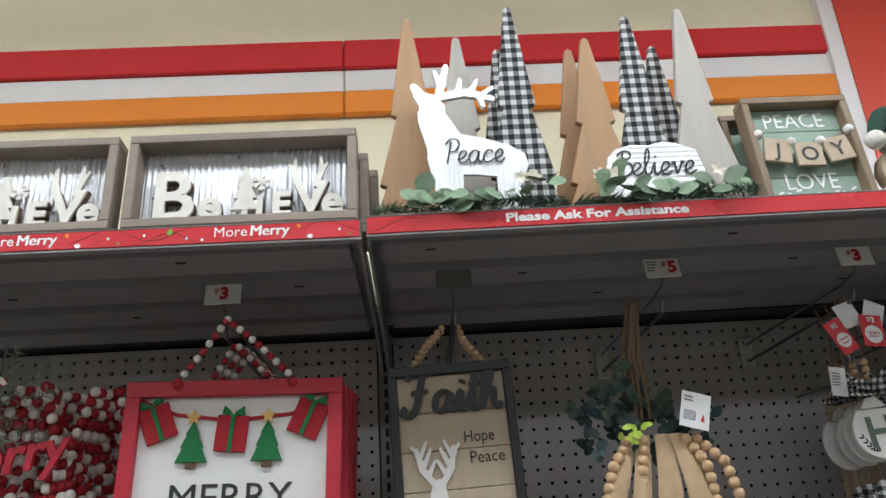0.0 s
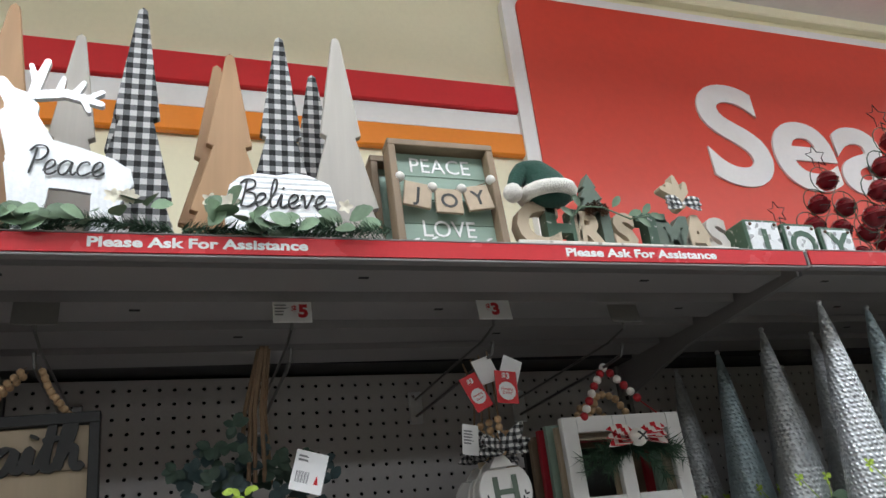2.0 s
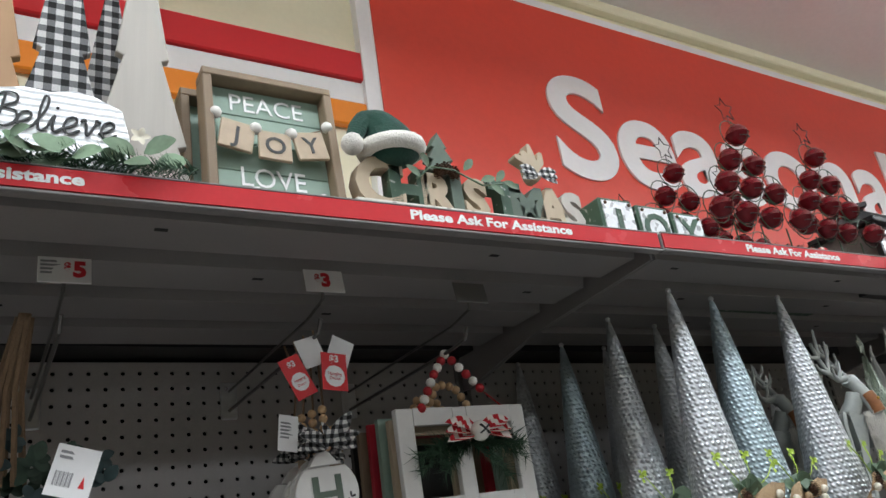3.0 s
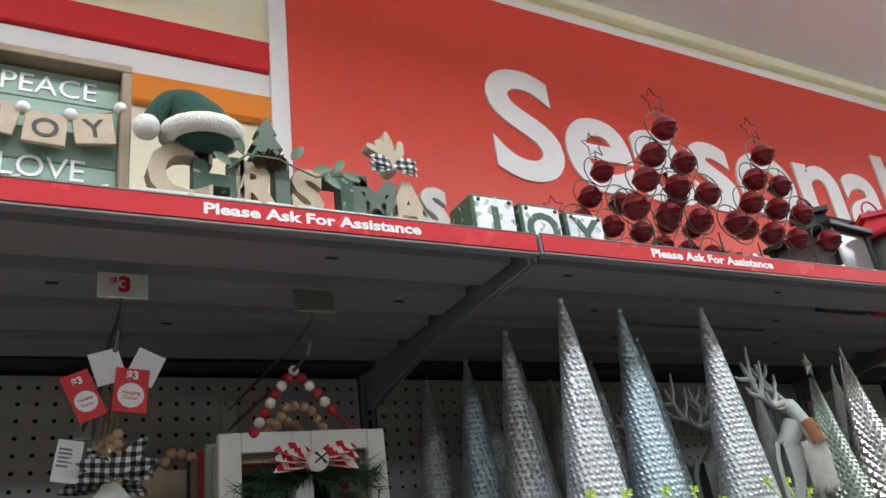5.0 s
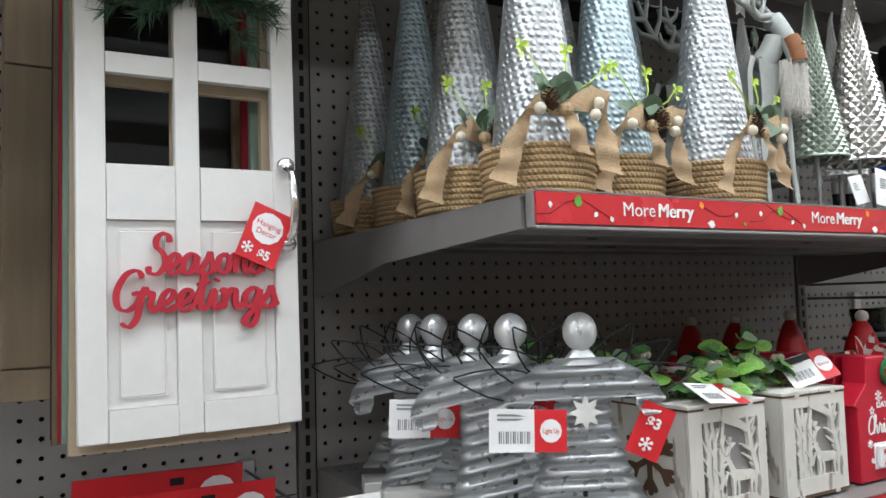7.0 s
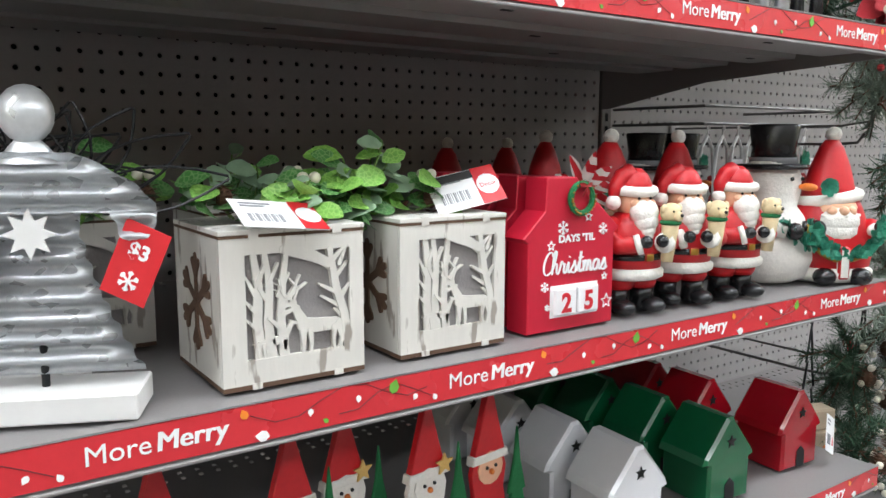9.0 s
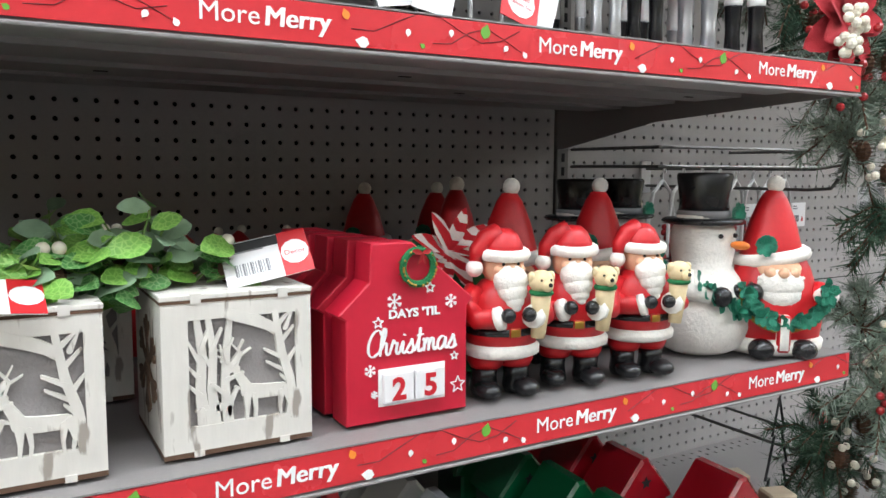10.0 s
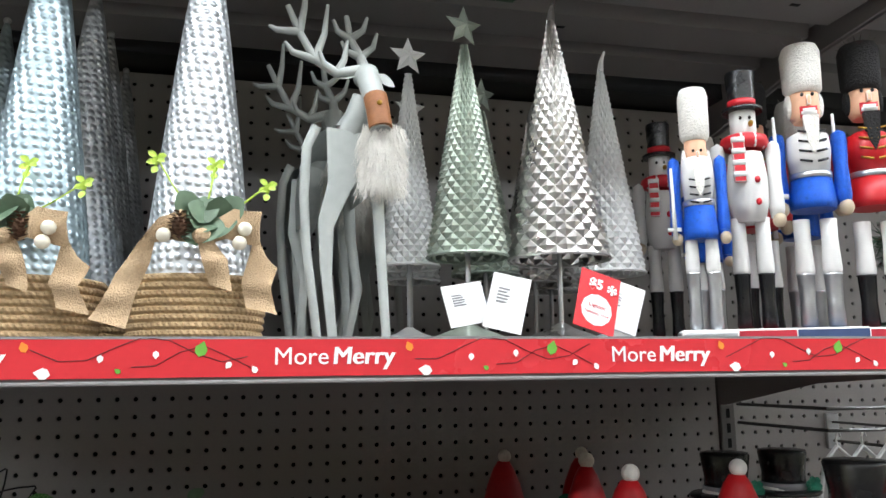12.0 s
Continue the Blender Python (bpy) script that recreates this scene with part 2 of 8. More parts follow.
PEN["m"] = "0,.4 .06,.48 .08,.3 .08,0;.08,.22 .18,.46 .28,.44 .3,.2 .3,0;.3,.22 .4,.46 .5,.44 .52,.14 .6,.01 .7,.12"
PEN["r"] = "0,.12 .1,.5 .14,.54 .18,.42 .3,.44 .28,.14 .36,.01 .48,.12"
PEN["g"] = ".4,.42 .26,.5 .08,.36 .07,.14 .18,.02 .34,.14 .42,.45 .4,-.2 .28,-.45 .1,-.38 .16,-.2 .52,.12"
PEN["F"] = ".02,.84 .14,.96 .4,.94 .78,1;.44,.94 .38,.5 .3,.08 .12,-.08 -.02,.04 .06,.16;.16,.5 .6,.54"
PEN["P"] = ".22,.9 .2,.5 .14,0;.02,.76 .2,.97 .46,.95 .56,.74 .42,.5 .2,.46"
PEN["B"] = ".22,.92 .2,.5 .14,0;.02,.8 .2,.97 .44,.95 .48,.72 .24,.54 .5,.46 .56,.2 .38,0 .14,.02"
PEN["S"] = ".54,.78 .5,.94 .34,1 .18,.88 .2,.68 .4,.5 .48,.24 .32,.02 .08,.04 .02,.2"
PEN["G"] = ".6,.8 .46,.97 .22,.88 .06,.5 .12,.14 .34,.04 .54,.2 .6,.44 .4,.42;.6,.44 .58,-.1 .42,-.34 .22,-.24"
PEN["C"] = ".6,.78 .5,.97 .26,.9 .08,.55 .1,.16 .3,0 .56,.14"


def script(parent, body, x, y, z, size, material, depth, width, weight=0.06, lean=0.12, name="word", label="raised script word"):
    """A cursive word in broad-nibbed strokes, facing -y, its start on x and its baseline on z."""
    lines, at = [], 0.0
    for ch in body:
        far = 0.0
        for stroke in PEN[ch].split(";"):
            pts = [tuple(float(c) for c in p.split(",")) for p in stroke.split()]
            far = max(far, max(p[0] for p in pts))
            pts = [Vector((at + a + lean * b, 0, b)) for a, b in pts]
            fine = []
            for i in range(len(pts) - 1):
                p0, p1, p2, p3 = pts[max(i - 1, 0)], pts[i], pts[i + 1], pts[min(i + 2, len(pts) - 1)]
                for k in range(5):
                    u = k / 5
                    fine.append(0.5 * (2 * p1 + (p2 - p0) * u + (2 * p0 - 5 * p1 + 4 * p2 - p3) * u * u + (3 * p1 - p0 - 3 * p2 + p3) * u ** 3))
            lines.append(fine + [pts[-1]])
        at += far - (0.02 if ch.islower() else 0.04)
    kx = width / max(p.x for ln in lines for p in ln)
    bm, lift = bmesh.new(), 0.0
    for ln in lines:
        rows = []
        for i, p in enumerate(ln):
            d = ln[min(i + 1, len(ln) - 1)] - ln[max(i - 1, 0)]
            a = math.atan2(d.z, d.x)
            w = weight * (0.42 + 0.58 * abs(math.sin(a + 0.25))) * (0.55 if i in (0, len(ln) - 1) else 1)
            lift += 0.000004
            px, pz, nx, nz = x + kx * p.x, z + size * p.z, -math.sin(a) * w * size, math.cos(a) * w * size
            rows.append([bm.verts.new(c) for c in ((px + nx, y - depth / 2 - lift, pz + nz), (px - nx, y - depth / 2 - lift, pz - nz), (px - nx, y + depth / 2, pz - nz), (px + nx, y + depth / 2, pz + nz))])
        for p, q in zip(rows, rows[1:]):
            for k in range(4):
                bm.faces.new((p[k], p[(k + 1) % 4], q[(k + 1) % 4], q[k]))
        bm.faces.new(rows[0][::-1])
        bm.faces.new(rows[-1])
    return part(name, bm, material, parent, label)


def bars(bm, x, y, z, w, h, rows, seed=0, mi=0):
    """Unreadable small print: short bars."""
    rnd = random.Random(seed)
    for i in range(rows):
        zz = z - i * h / rows
        prism(bm, [(x, zz), (x + w * rnd.uniform(0.5, 1), zz), (x + w * rnd.uniform(0.5, 1), zz - h / rows * 0.5), (x, zz - h / rows * 0.5)], y, y - 0.0004, mi=mi)
    return bm


# ---- the store's shell ----
H_TOP, H_MID, H_LOW, H_BOT = 1.856, 1.388, 1.036, 0.75   # upper faces of the four shelves
BACK, WALL = 0.588, 0.52                               # face of the pegboard, face of the wall above the shelving
CEIL = 2.88
def top_at(x):
    """Upper face of the top shelves, which climb a little from bay to bay."""
    return 1.846 if x < 0 else 1.849 + 0.0092 * x if x < 1.219 else 1.8505 + 0.0095 * x


BAYS = [-2.438, -1.219, 0.0, 1.219, 2.438, 3.657, 4.876]


def structure(name, bm, material, label, category, smooth=None):
    return tagged(part(name, bm, material, None, "", smooth), label, category, "", "structure")


structure("floor", B(-5, 8, -9, 0.8, -0.1, 0), M_FLOOR, "pale grey vinyl shop floor", "floor")
structure("ceiling", B(-5, 8, -9, 0.8, CEIL, CEIL + 0.1), M_CEIL, "off-white painted shop ceiling", "ceiling")
structure("wall_north", B(-5, 8, WALL, 0.8, 1.872, CEIL), M_CREAM, "cream painted wall above the shelving", "wall")
# never in view; near-black in place of the shade behind the bays
structure("wall_north_lower", B(-5, 8, 0.64, 0.8, 0, 1.836), M_CAVITY_SHADE, "unseen wall behind the shelving, near-black in place of shade", "wall")
# made-up strip; its black stands in for shade in the open gap
structure("gap_shade", B(-5, 8, WALL - 0.001, 0.60, 1.840, 1.8715), M_BLACK, "black strip added as the shade in the gap behind the top shelf", "rail")
structure("wall_south", B(-5, 8, -9.1, -9, 0, CEIL), M_CREAM, "cream painted wall across the aisle", "wall")
# unseen slab, added to block and bounce light from across the aisle
structure("bounce_slab", B(-5, 8, -2.15, -2.05, 0, 1.25), M_OPP, "unseen plain slab across the aisle, added to set the bounce light", "shelving")
structure("wall_west", B(-5.1, -5, -9, 0.8, 0, CEIL), M_CREAM, "plain cream end wall", "wall")
structure("wall_east", B(8, 8.1, -9, 0.8, 0, CEIL), M_CREAM, "plain cream end wall", "wall")
bm = bmesh.new()
prism(bm, [(-5, CEIL - 0.035), (8, CEIL - 0.035), (8, CEIL), (-5, CEIL)], WALL - 0.03, WALL, 0.004)
structure("trim", bm, M_CREAM, "cream cornice where wall meets ceiling", "trim")
for nm, z0, z1, mtl, lab in (("red", 2.432, 2.507, M_W_RED, "glossy red raised band along the cream wall"), ("white", 2.374, 2.432, M_W_WHITE, "white raised band along the cream wall"), ("orange", 2.314, 2.374, M_W_ORANGE, "orange raised band along the cream wall")):
    for x0, x1 in ((-5, -1.3), (-1.298, -0.070), (-0.068, 1.035)):
        proud = 0.012 if nm == "white" else 0.02
        structure("trim", B(x0, x1, WALL - proud, WALL, z0 + 0.001, z1 - 0.001, 0.003), mtl, lab, "wall band")

# the big department sign
wall_sign = thing("wall_sign", "large red wall sign with white border and white lettering", "sign", pose(0, 0, 0))


def rounded(x0, x1, z0, z1, r, n=6):
    pts = []
    for cx, cz, a0 in ((x1 - r, z1 - r, 0), (x0 + r, z1 - r, 90), (x0 + r, z0 + r, 180), (x1 - r, z0 + r, 270)):
        pts += [(cx + r * math.cos(radians(a0 + 90 * k / n)), cz + r * math.sin(radians(a0 + 90 * k / n))) for k in range(n + 1)]
    return pts


part("border", prism(bmesh.new(), rounded(1.030, 4.4, 1.90, 2.808, 0.06), 0.494, WALL), M_W_WHITE, wall_sign, "white raised border")
part("panel", prism(bmesh.new(), rounded(1.066, 4.365, 1.935, 2.780, 0.04), 0.490, 0.4935), M_SIGN_RED, wall_sign, "red sign face")
text(wall_sign, "Seasonal", 1.522, 0.487, 2.276, 0.41, M_W_WHITE, 0.006, bold=0.009, width=1.52)

# ceiling lamps over the aisle
for k, (x, y) in enumerate([(x, y) for y in (-0.5, -2.7) for x in (-3.6, -1.15, 1.3, 3.75, 6.2)]):
    lamp = thing("ceiling_light", "long white fluorescent ceiling light, lit", "light", pose(x, y, CEIL - 0.26), "ceiling lights")
    part("frame", B(-1.22, 1.22, -0.04, 0.04, -0.02, 0.0, 0.004), M_W_WHITE, lamp)
    for u in (-1.0, 1.0):
        part("rod", tube(bmesh.new(), [(u, 0, -0.002), (u, 0, 0.259)], 0.004), M_W_WHITE, lamp)
    part("diffuser", B(-1.20, 1.20, -0.085, 0.085, -0.07, -0.0205, 0.012), M_LAMP, lamp, "glowing white diffuser")
    data = bpy.data.lights.new("lamp", "AREA")
    data.shape, data.size, data.size_y, data.energy, data.color = "RECTANGLE", 2.4, 0.2, 33 if y > -2 else 26, (0.82, 0.91, 1.0)
    ob = new("lamp", data)
    ob.matrix_basis = pose(x, y, CEIL - 0.335)


# ---- shelving ----
def pegboard(x0, x1, z0, z1, pitch=0.0257, r=0.0036):
    """A panel with round holes through it."""
    nx, nz = int((x1 - x0) / pitch), int((z1 - z0) / pitch)
    ox, oz = x0 + (x1 - x0 - nx * pitch) / 2, z0 + (z1 - z0 - nz * pitch) / 2
    vs, fs = [], []
    h = pitch / 2
    ring = [(math.cos(radians(22.5 + 45 * k)), math.sin(radians(22.5 + 45 * k))) for k in range(8)]
    outer = [(1, 0.414), (0.414, 1), (-0.414, 1), (-1, 0.414), (-1, -0.414), (-0.414, -1), (0.414, -1), (1, -0.414)]
    corner = {0: (1, 1), 2: (-1, 1), 4: (-1, -1), 6: (1, -1)}
    for i in range(nx):
        for j in range(nz):
            cx, cz, b = ox + (i + 0.5) * pitch, oz + (j + 0.5) * pitch, len(vs)
            vs += [(cx + h * a, 0, cz + h * c) for a, c in outer]
            vs += [(cx + r * a, 0, cz + r * c) for a, c in ring]
            vs += [(cx + r * a, 0.004, cz + r * c) for a, c in ring]
            vs += [(cx + h * a, 0, cz + h * c) for a, c in corner.values()]
            for k in range(8):
                n = (k + 1) % 8
                if k in corner:
                    fs.append((b + k, b + 24 + k // 2, b + n, b + 8 + n, b + 8 + k))
                else:
                    fs.append((b + k, b + n, b + 8 + n, b + 8 + k))
                fs.append((b + 8 + k, b + 8 + n, b + 16 + n, b + 16 + k))
    b = len(vs)
    for a0, a1, c0, c1 in ((x0, ox, z0, z1), (ox + nx * pitch, x1, z0, z1), (ox, ox + nx * pitch, z0, oz), (ox, ox + nx * pitch, oz + nz * pitch, z1)):
        b = len(vs)
        vs += [(a0, 0, c0), (a1, 0, c0), (a1, 0, c1), (a0, 0, c1)]
        fs.append((b, b + 1, b + 2, b + 3))
    me = bpy.data.meshes.new("pegboard")
    me.from_pydata(vs, [], fs)
    me.materials.append(M_PEG)
    return me


for x0, x1 in zip(BAYS, BAYS[1:]):
    # added sheet: its near-black colour gives the pegboard holes their shade
    panel = structure("wall_panel", B(x0 + 0.016, x1 - 0.016, BACK + 0.016, BACK + 0.03, 0.1, H_TOP - 0.002), M_CAVITY_SHADE, "near-black sheet added as the shade behind the pegboard holes", "back panel")
    for z0, z1 in ((0.1, 0.998), (1.0, H_TOP - 0.022)):
        board = part("pegboard", pegboard(x0 + 0.017, x1 - 0.017, z0, z1), M_PEG, panel, "grey perforated pegboard", m=pose(0, BACK, 0))
for x in BAYS:
    up = structure("upright", B(x - 0.014, x + 0.014, BACK - 0.006, BACK + 0.03, 0, H_TOP - 0.004, 0.002), M_STEEL_DK, "grey slotted steel shelving upright", "upright")
    # near-black bars laid on for the shade in the slots
    bm = bmesh.new()
    z = 0.3
    while z < H_TOP - 0.05:
        box(bm, x - 0.0035, x + 0.0035, BACK - 0.0068, BACK - 0.0055, z, z + 0.016)
        z += 0.0257
    part("slot", bm, M_CAVITY_SHADE, up, "column of slots laid on as shade-black bars", m=None)


def bulb(bm, x, z, s, mi, ang):
    pts = [(0, 0), (0.35, 0.25), (0.4, 0.6), (0, 1.1), (-0.4, 0.6), (-0.35, 0.25)]
    c, q = math.cos(ang), math.sin(ang)
    prism(bm, [(x + s * (a * c - b * q), z + s * (a * q + b * c)) for a, b in pts], -0.0032, -0.0026, mi=mi)


def strip(parent, x0, x1, z, kind, h=0.030):
    """The printed paper strip in the shelf's front rail."""
    st = part("label_strip", B(x0 + 0.002, x1 - 0.002, -0.0025, 0.0, z - h, z), M_RED_STRIP, parent, "glossy red printed shelf strip")
    if kind == "ask":
        half = (x1 - x0) / 2
        for k in range(2):
            text(st, "Please Ask For Assistance", x0 + half * k + 0.188, -0.0028, z - h * 0.70, 0.019 * (h + 0.004) / 0.03, M_WHITE_INK, 0.0004, bold=0.0006, width=0.25)
    else:
        per = (x1 - x0) / 4
        for k in range(4):
            xx = x0 + per * k
            text(st, "More", xx + 0.108, -0.0028, z - h * 0.68, 0.020, M_WHITE_INK, 0.0004, width=0.043)
            for q in range(3):                            # heavy face
                text(st, "Merry", xx + 0.155 + 0.0006 * q, -0.0028 - 0.00005 * q, z - h * 0.68, 0.0205, M_WHITE_INK, 0.0004, shear=0.08, width=0.051)
            bm = bmesh.new()
            wire = [(xx + 0.225 + 0.02 * i, -0.0027, z - 0.008 - 0.010 * math.sin(i * 1.1 + k)) for i in range(9)]
            tube(bm, wire, 0.0004, 4)
            wire = [(xx + 0.0 + 0.018 * i, -0.0027, z - 0.014 - 0.009 * math.sin(i * 1.3 + 1)) for i in range(6)]
            tube(bm, wire, 0.0004, 4)
            part("printed_wire", bm, M_DKRED_INK, st)
            bm = bmesh.new()
            for dx, dz, s, mi, a in ((0.222, -0.010, 0.008, 1, 0.4), (0.24, -0.027, 0.011, 0, 1.4), (0.018, -0.009, 0.006, 0, 3.1), (0.05, -0.014, 0.012, 2, -0.3), (0.075, -0.018, 0.006, 0, 2.5), (0.095, -0.027, 0.006, 0, 0.5), (0.275, -0.012, 0.006, 0, 3.0), (0.29, -0.026, 0.005, 2, 1.0)):
                bulb(bm, xx + dx, z + dz * h / 0.03, s * h / 0.03, mi, a)
            part("printed_bulb", bm, [M_WHITE_INK, M_ORANGE_INK, M_GREEN_INK], st)
    return st


def shelf(x0, x1, z, kind, rear=BACK, tilt=0.0, face=0.036, label="grey steel gondola shelf with a red printed front strip"):
    m = pose(x0, 0, z) @ pose(0, 0, 0, 0, -tilt, 0) @ pose(-x0, 0, -z)
    sh = thing("shelf", label, "shelf", m, "gondola shelves", "structure")
    bm = bmesh.new()
    a, b = x0 + 0.003, x1 - 0.003
    box(bm, a, b, 0.012, rear - 0.046, z - 0.004, z - 0.002)
    for y0, y1, y2 in ((rear - 0.046, rear - 0.038, rear - 0.026), (rear - 0.026, rear - 0.018, rear - 0.003)):          # two rows of slots at the rear edge
        for k in range(int((b - a) / 0.0257)):
            box(bm, a + 0.0257 * k, a + 0.0257 * k + 0.0195, y0, y1, z - 0.004, z - 0.002)
        box(bm, a, b, y1, y2, z - 0.004, z - 0.002)
    for y in (0.03, 0.15, 0.27, 0.385):              # stiffening channels
        prof = [(y, z - 0.004), (y + 0.006, z - 0.026), (y + 0.085, z - 0.026), (y + 0.091, z - 0.004)]
        vs = [bm.verts.new((a + 0.02, p, q)) for p, q in prof] + [bm.verts.new((b - 0.02, p, q)) for p, q in prof]
        for i in range(3):
            bm.faces.new((vs[i], vs[i + 1], vs[i + 5], vs[i + 4]))
        bm.faces.new(vs[:4])
        bm.faces.new(vs[4:][::-1])
    part("deck", bm, M_STEEL, sh)
    bm = B(a, b, 0.0005, 0.013, z - face, z, 0.0015)
    box(bm, a, b, -0.004, 0.0005, z - face - 0.0005, z - face + 0.0025, 0.0008)
    box(bm, a, b, -0.003, 0.0005, z - 0.0002, z + 0.0012)
    part("front_rail", bm, M_STEEL, sh)
    # punched slots: small near-black bars as their shade
    bm = bmesh.new()
    for k in range(8):
        box(bm, a + 0.08 + k * 0.145, a + 0.094 + k * 0.145, 0.06 + (k % 3) * 0.125, 0.066 + (k % 3) * 0.125, z - 0.0268, z - 0.0258)
    part("slot", bm, M_CAVITY_SHADE, sh, "small punched slots laid on as shade-black bars")
    for x in (x0 + 0.0055, x1 - 0.0055):
        bm = bmesh.new()
        pts = [(0.02, -0.004), (BACK - 0.012, -0.004), (BACK - 0.012, -0.088), (BACK - 0.03, -0.088), (0.33, -0.050), (0.02, -0.034)]
        vs = [bm.verts.new((x - 0.0022, p, z + q)) for p, q in pts]
        f = bm.faces.new(vs)
        g = bmesh.ops.extrude_face_region(bm, geom=[f])
        bmesh.ops.translate(bm, verts=[v for v in g["geom"] if isinstance(v, bmesh.types.BMVert)], vec=(0.0044, 0, 0))
        part("bracket", bm, M_STEEL, sh, "tapering grey steel end bracket")
    strip(sh, x0 + 0.003, x1 - 0.003, z - 0.001, kind, face - 0.006)
    return sh


shelf(BAYS[0], BAYS[1], top_at(BAYS[0] + 0.001), "merry", WALL - 0.002, 0.0, 0.029)
shelf(BAYS[1], BAYS[2], top_at(BAYS[1] + 0.001), "merry", WALL - 0.002, 0.0, 0.029)
shelf(BAYS[2], BAYS[3], top_at(BAYS[2] + 0.001), "ask", WALL - 0.002, 0.53, 0.029)
shelf(BAYS[3], BAYS[4], top_at(BAYS[3] + 0.001), "ask", WALL - 0.002, 0.53, 0.029)
shelf(BAYS[4], BAYS[5], top_at(BAYS[4] + 0.001), "ask", WALL - 0.002, 0.53, 0.029)
shelf(BAYS[3] + 0.012, BAYS[4] - 0.012, H_MID, "merry")
shelf(BAYS[3] + 0.012, BAYS[4] - 0.002, H_LOW, "merry")
shelf(BAYS[3], BAYS[4], H_BOT, "merry")
shelf(BAYS[4], BAYS[5], H_BOT - 0.10, "merry")
for x0, x1 in zip(BAYS, BAYS[1:]):
    base = thing("base_deck", "grey steel base shelf of the gondola", "shelf", pose(0, 0, 0), "base shelves", "structure")
    part("deck", B(x0 + 0.003, x1 - 0.003, 0.0, BACK - 0.008, 0.15, 0.175, 0.003), M_STEEL, base)
    part("kick_plate", B(x0 + 0.003, x1 - 0.003, 0.03, 0.036, 0.0, 0.1495), M_STEEL_DK, base)

# ---- shared makings of the goods ----
M_TAN = mat("tan pine", hexc("b08a66"), 0.6, 0, 0.16, 14, 0.25, 60, (1, 1, 0.08))
M_GREYWOOD = mat("whitewashed grey pine", hexc("b9b3ab"), 0.65, 0, 0.12, 14, 0.25, 60, (1, 1, 0.08))
M_FRAME = mat("weathered grey-brown wood", hexc("8d8074"), 0.65, 0, 0.18, 10, 0.25, 60, (0.1, 1, 1))
M_BROWNFRAME = mat("brown wood frame", hexc("86725c"), 0.6, 0, 0.18, 10, 0.25, 60, (1, 1, 0.1))
M_PLAID = plaid("black and white buffalo check", 0.0085, (0.008, 0.008, 0.008), (0.16, 0.16, 0.165), (0.62, 0.61, 0.6))
M_PLAID_S = plaid("small black and white check", 0.005, (0.01, 0.01, 0.01), (0.16, 0.16, 0.165), (0.75, 0.74, 0.72))
M_PLAID_RED = plaid("red and black check", 0.006, (0.02, 0.01, 0.01), (0.2, 0.02, 0.02), (0.5, 0.04, 0.04))
M_SAGE = mat("sage green paint", hexc("8fa596"), 0.6, 0, 0.08, 10, 0.15, 90, (0.15, 1, 1))
M_SAGE_DK = mat("deep sage paint", hexc("5a685c"), 0.6, 0, 0.1, 10, 0.15, 90)
M_GREEN_WOOD = mat("dark green painted wood", hexc("3f5a48"), 0.6, 0, 0.15, 10, 0.15, 90, worn=0.1, worn_color=(0.4, 0.42, 0.38))
M_WHITEPAINT = mat("white painted board", hexc("dddbd8"), 0.5, 0, 0.04, 8, 0.08, 90)
M_WHITEWASH = mat("distressed white wood", hexc("d4d0c8"), 0.7, 0, 0.08, 10, 0.3, 70, (1, 1, 0.25), worn=0.12, worn_color=(0.33, 0.29, 0.25))
M_EDGE = mat("dark laser-cut edge", hexc("5d4534"), 0.8, 0, 0.2, 30, 0.1)
M_PALEWOOD = mat("pale birch wood", hexc("b8a78f"), 0.6, 0, 0.12, 14, 0.2, 60, (1, 1, 0.1))
M_NEEDLE = mat("pine needles", (0.035, 0.085, 0.045), 0.6, 0, 0.35, 30, 0.0, 200)
M_FROST = mat("frosted pine needles", (0.22, 0.28, 0.22), 0.7, 0, 0.4, 30, 0.0, 200)
M_EUCA = mat("eucalyptus leaf", hexc("7c9678"), 0.55, 0, 0.25, 25, 0.1, 90)
M_EUCA_DK = mat("dark eucalyptus leaf", hexc("62785f"), 0.5, 0, 0.3, 25, 0.1, 90)
M_LIME = mat("lime green sprig", hexc("b3cf4e"), 0.5, 0, 0.15, 30, 0.1, 140)
M_STEM = mat("green stem", hexc("6d8a4a"), 0.6, 0, 0.2, 30, 0.0)
M_CONE = mat("pine cone scales", hexc("5b3f2c"), 0.75, 0, 0.35, 60, 0.3, 200)
M_BERRY = mat("cream berries", hexc("ddd6c4"), 0.5, 0, 0.06, 30, 0.1)
M_REDBERRY = mat("red berries", hexc("9c1a1e"), 0.35, 0, 0.15, 30, 0.1, coat=0.3)
M_BURLAP = mat("burlap ribbon", hexc("c0a482"), 0.9, 0, 0.2, 40, 0.8, 700)
M_TWINE = mat("brown twine", hexc("77604a"), 0.9, 0, 0.25, 40, 0.8, 400)
M_BEADWOOD = mat("natural wood bead", hexc("c7a57f"), 0.55, 0, 0.12, 40, 0.1, each=0.0)
M_BEADRED = mat("red bead", hexc("a81c26"), 0.4, 0, 0.08, 40, 0.05)
M_BEADWHITE = mat("white bead", hexc("e8e4de"), 0.5, 0, 0.05, 40, 0.05)
M_FELTRED = mat("red felt", hexc("a3222b"), 0.9, 0, 0.15, 40, 0.5, 500)
M_FELTGREEN = mat("green felt", hexc("1f6e3f"), 0.9, 0, 0.15, 40, 0.5, 500)
M_FELTGOLD = mat("gold felt", hexc("d9b26a"), 0.9, 0, 0.1, 40, 0.5, 500)
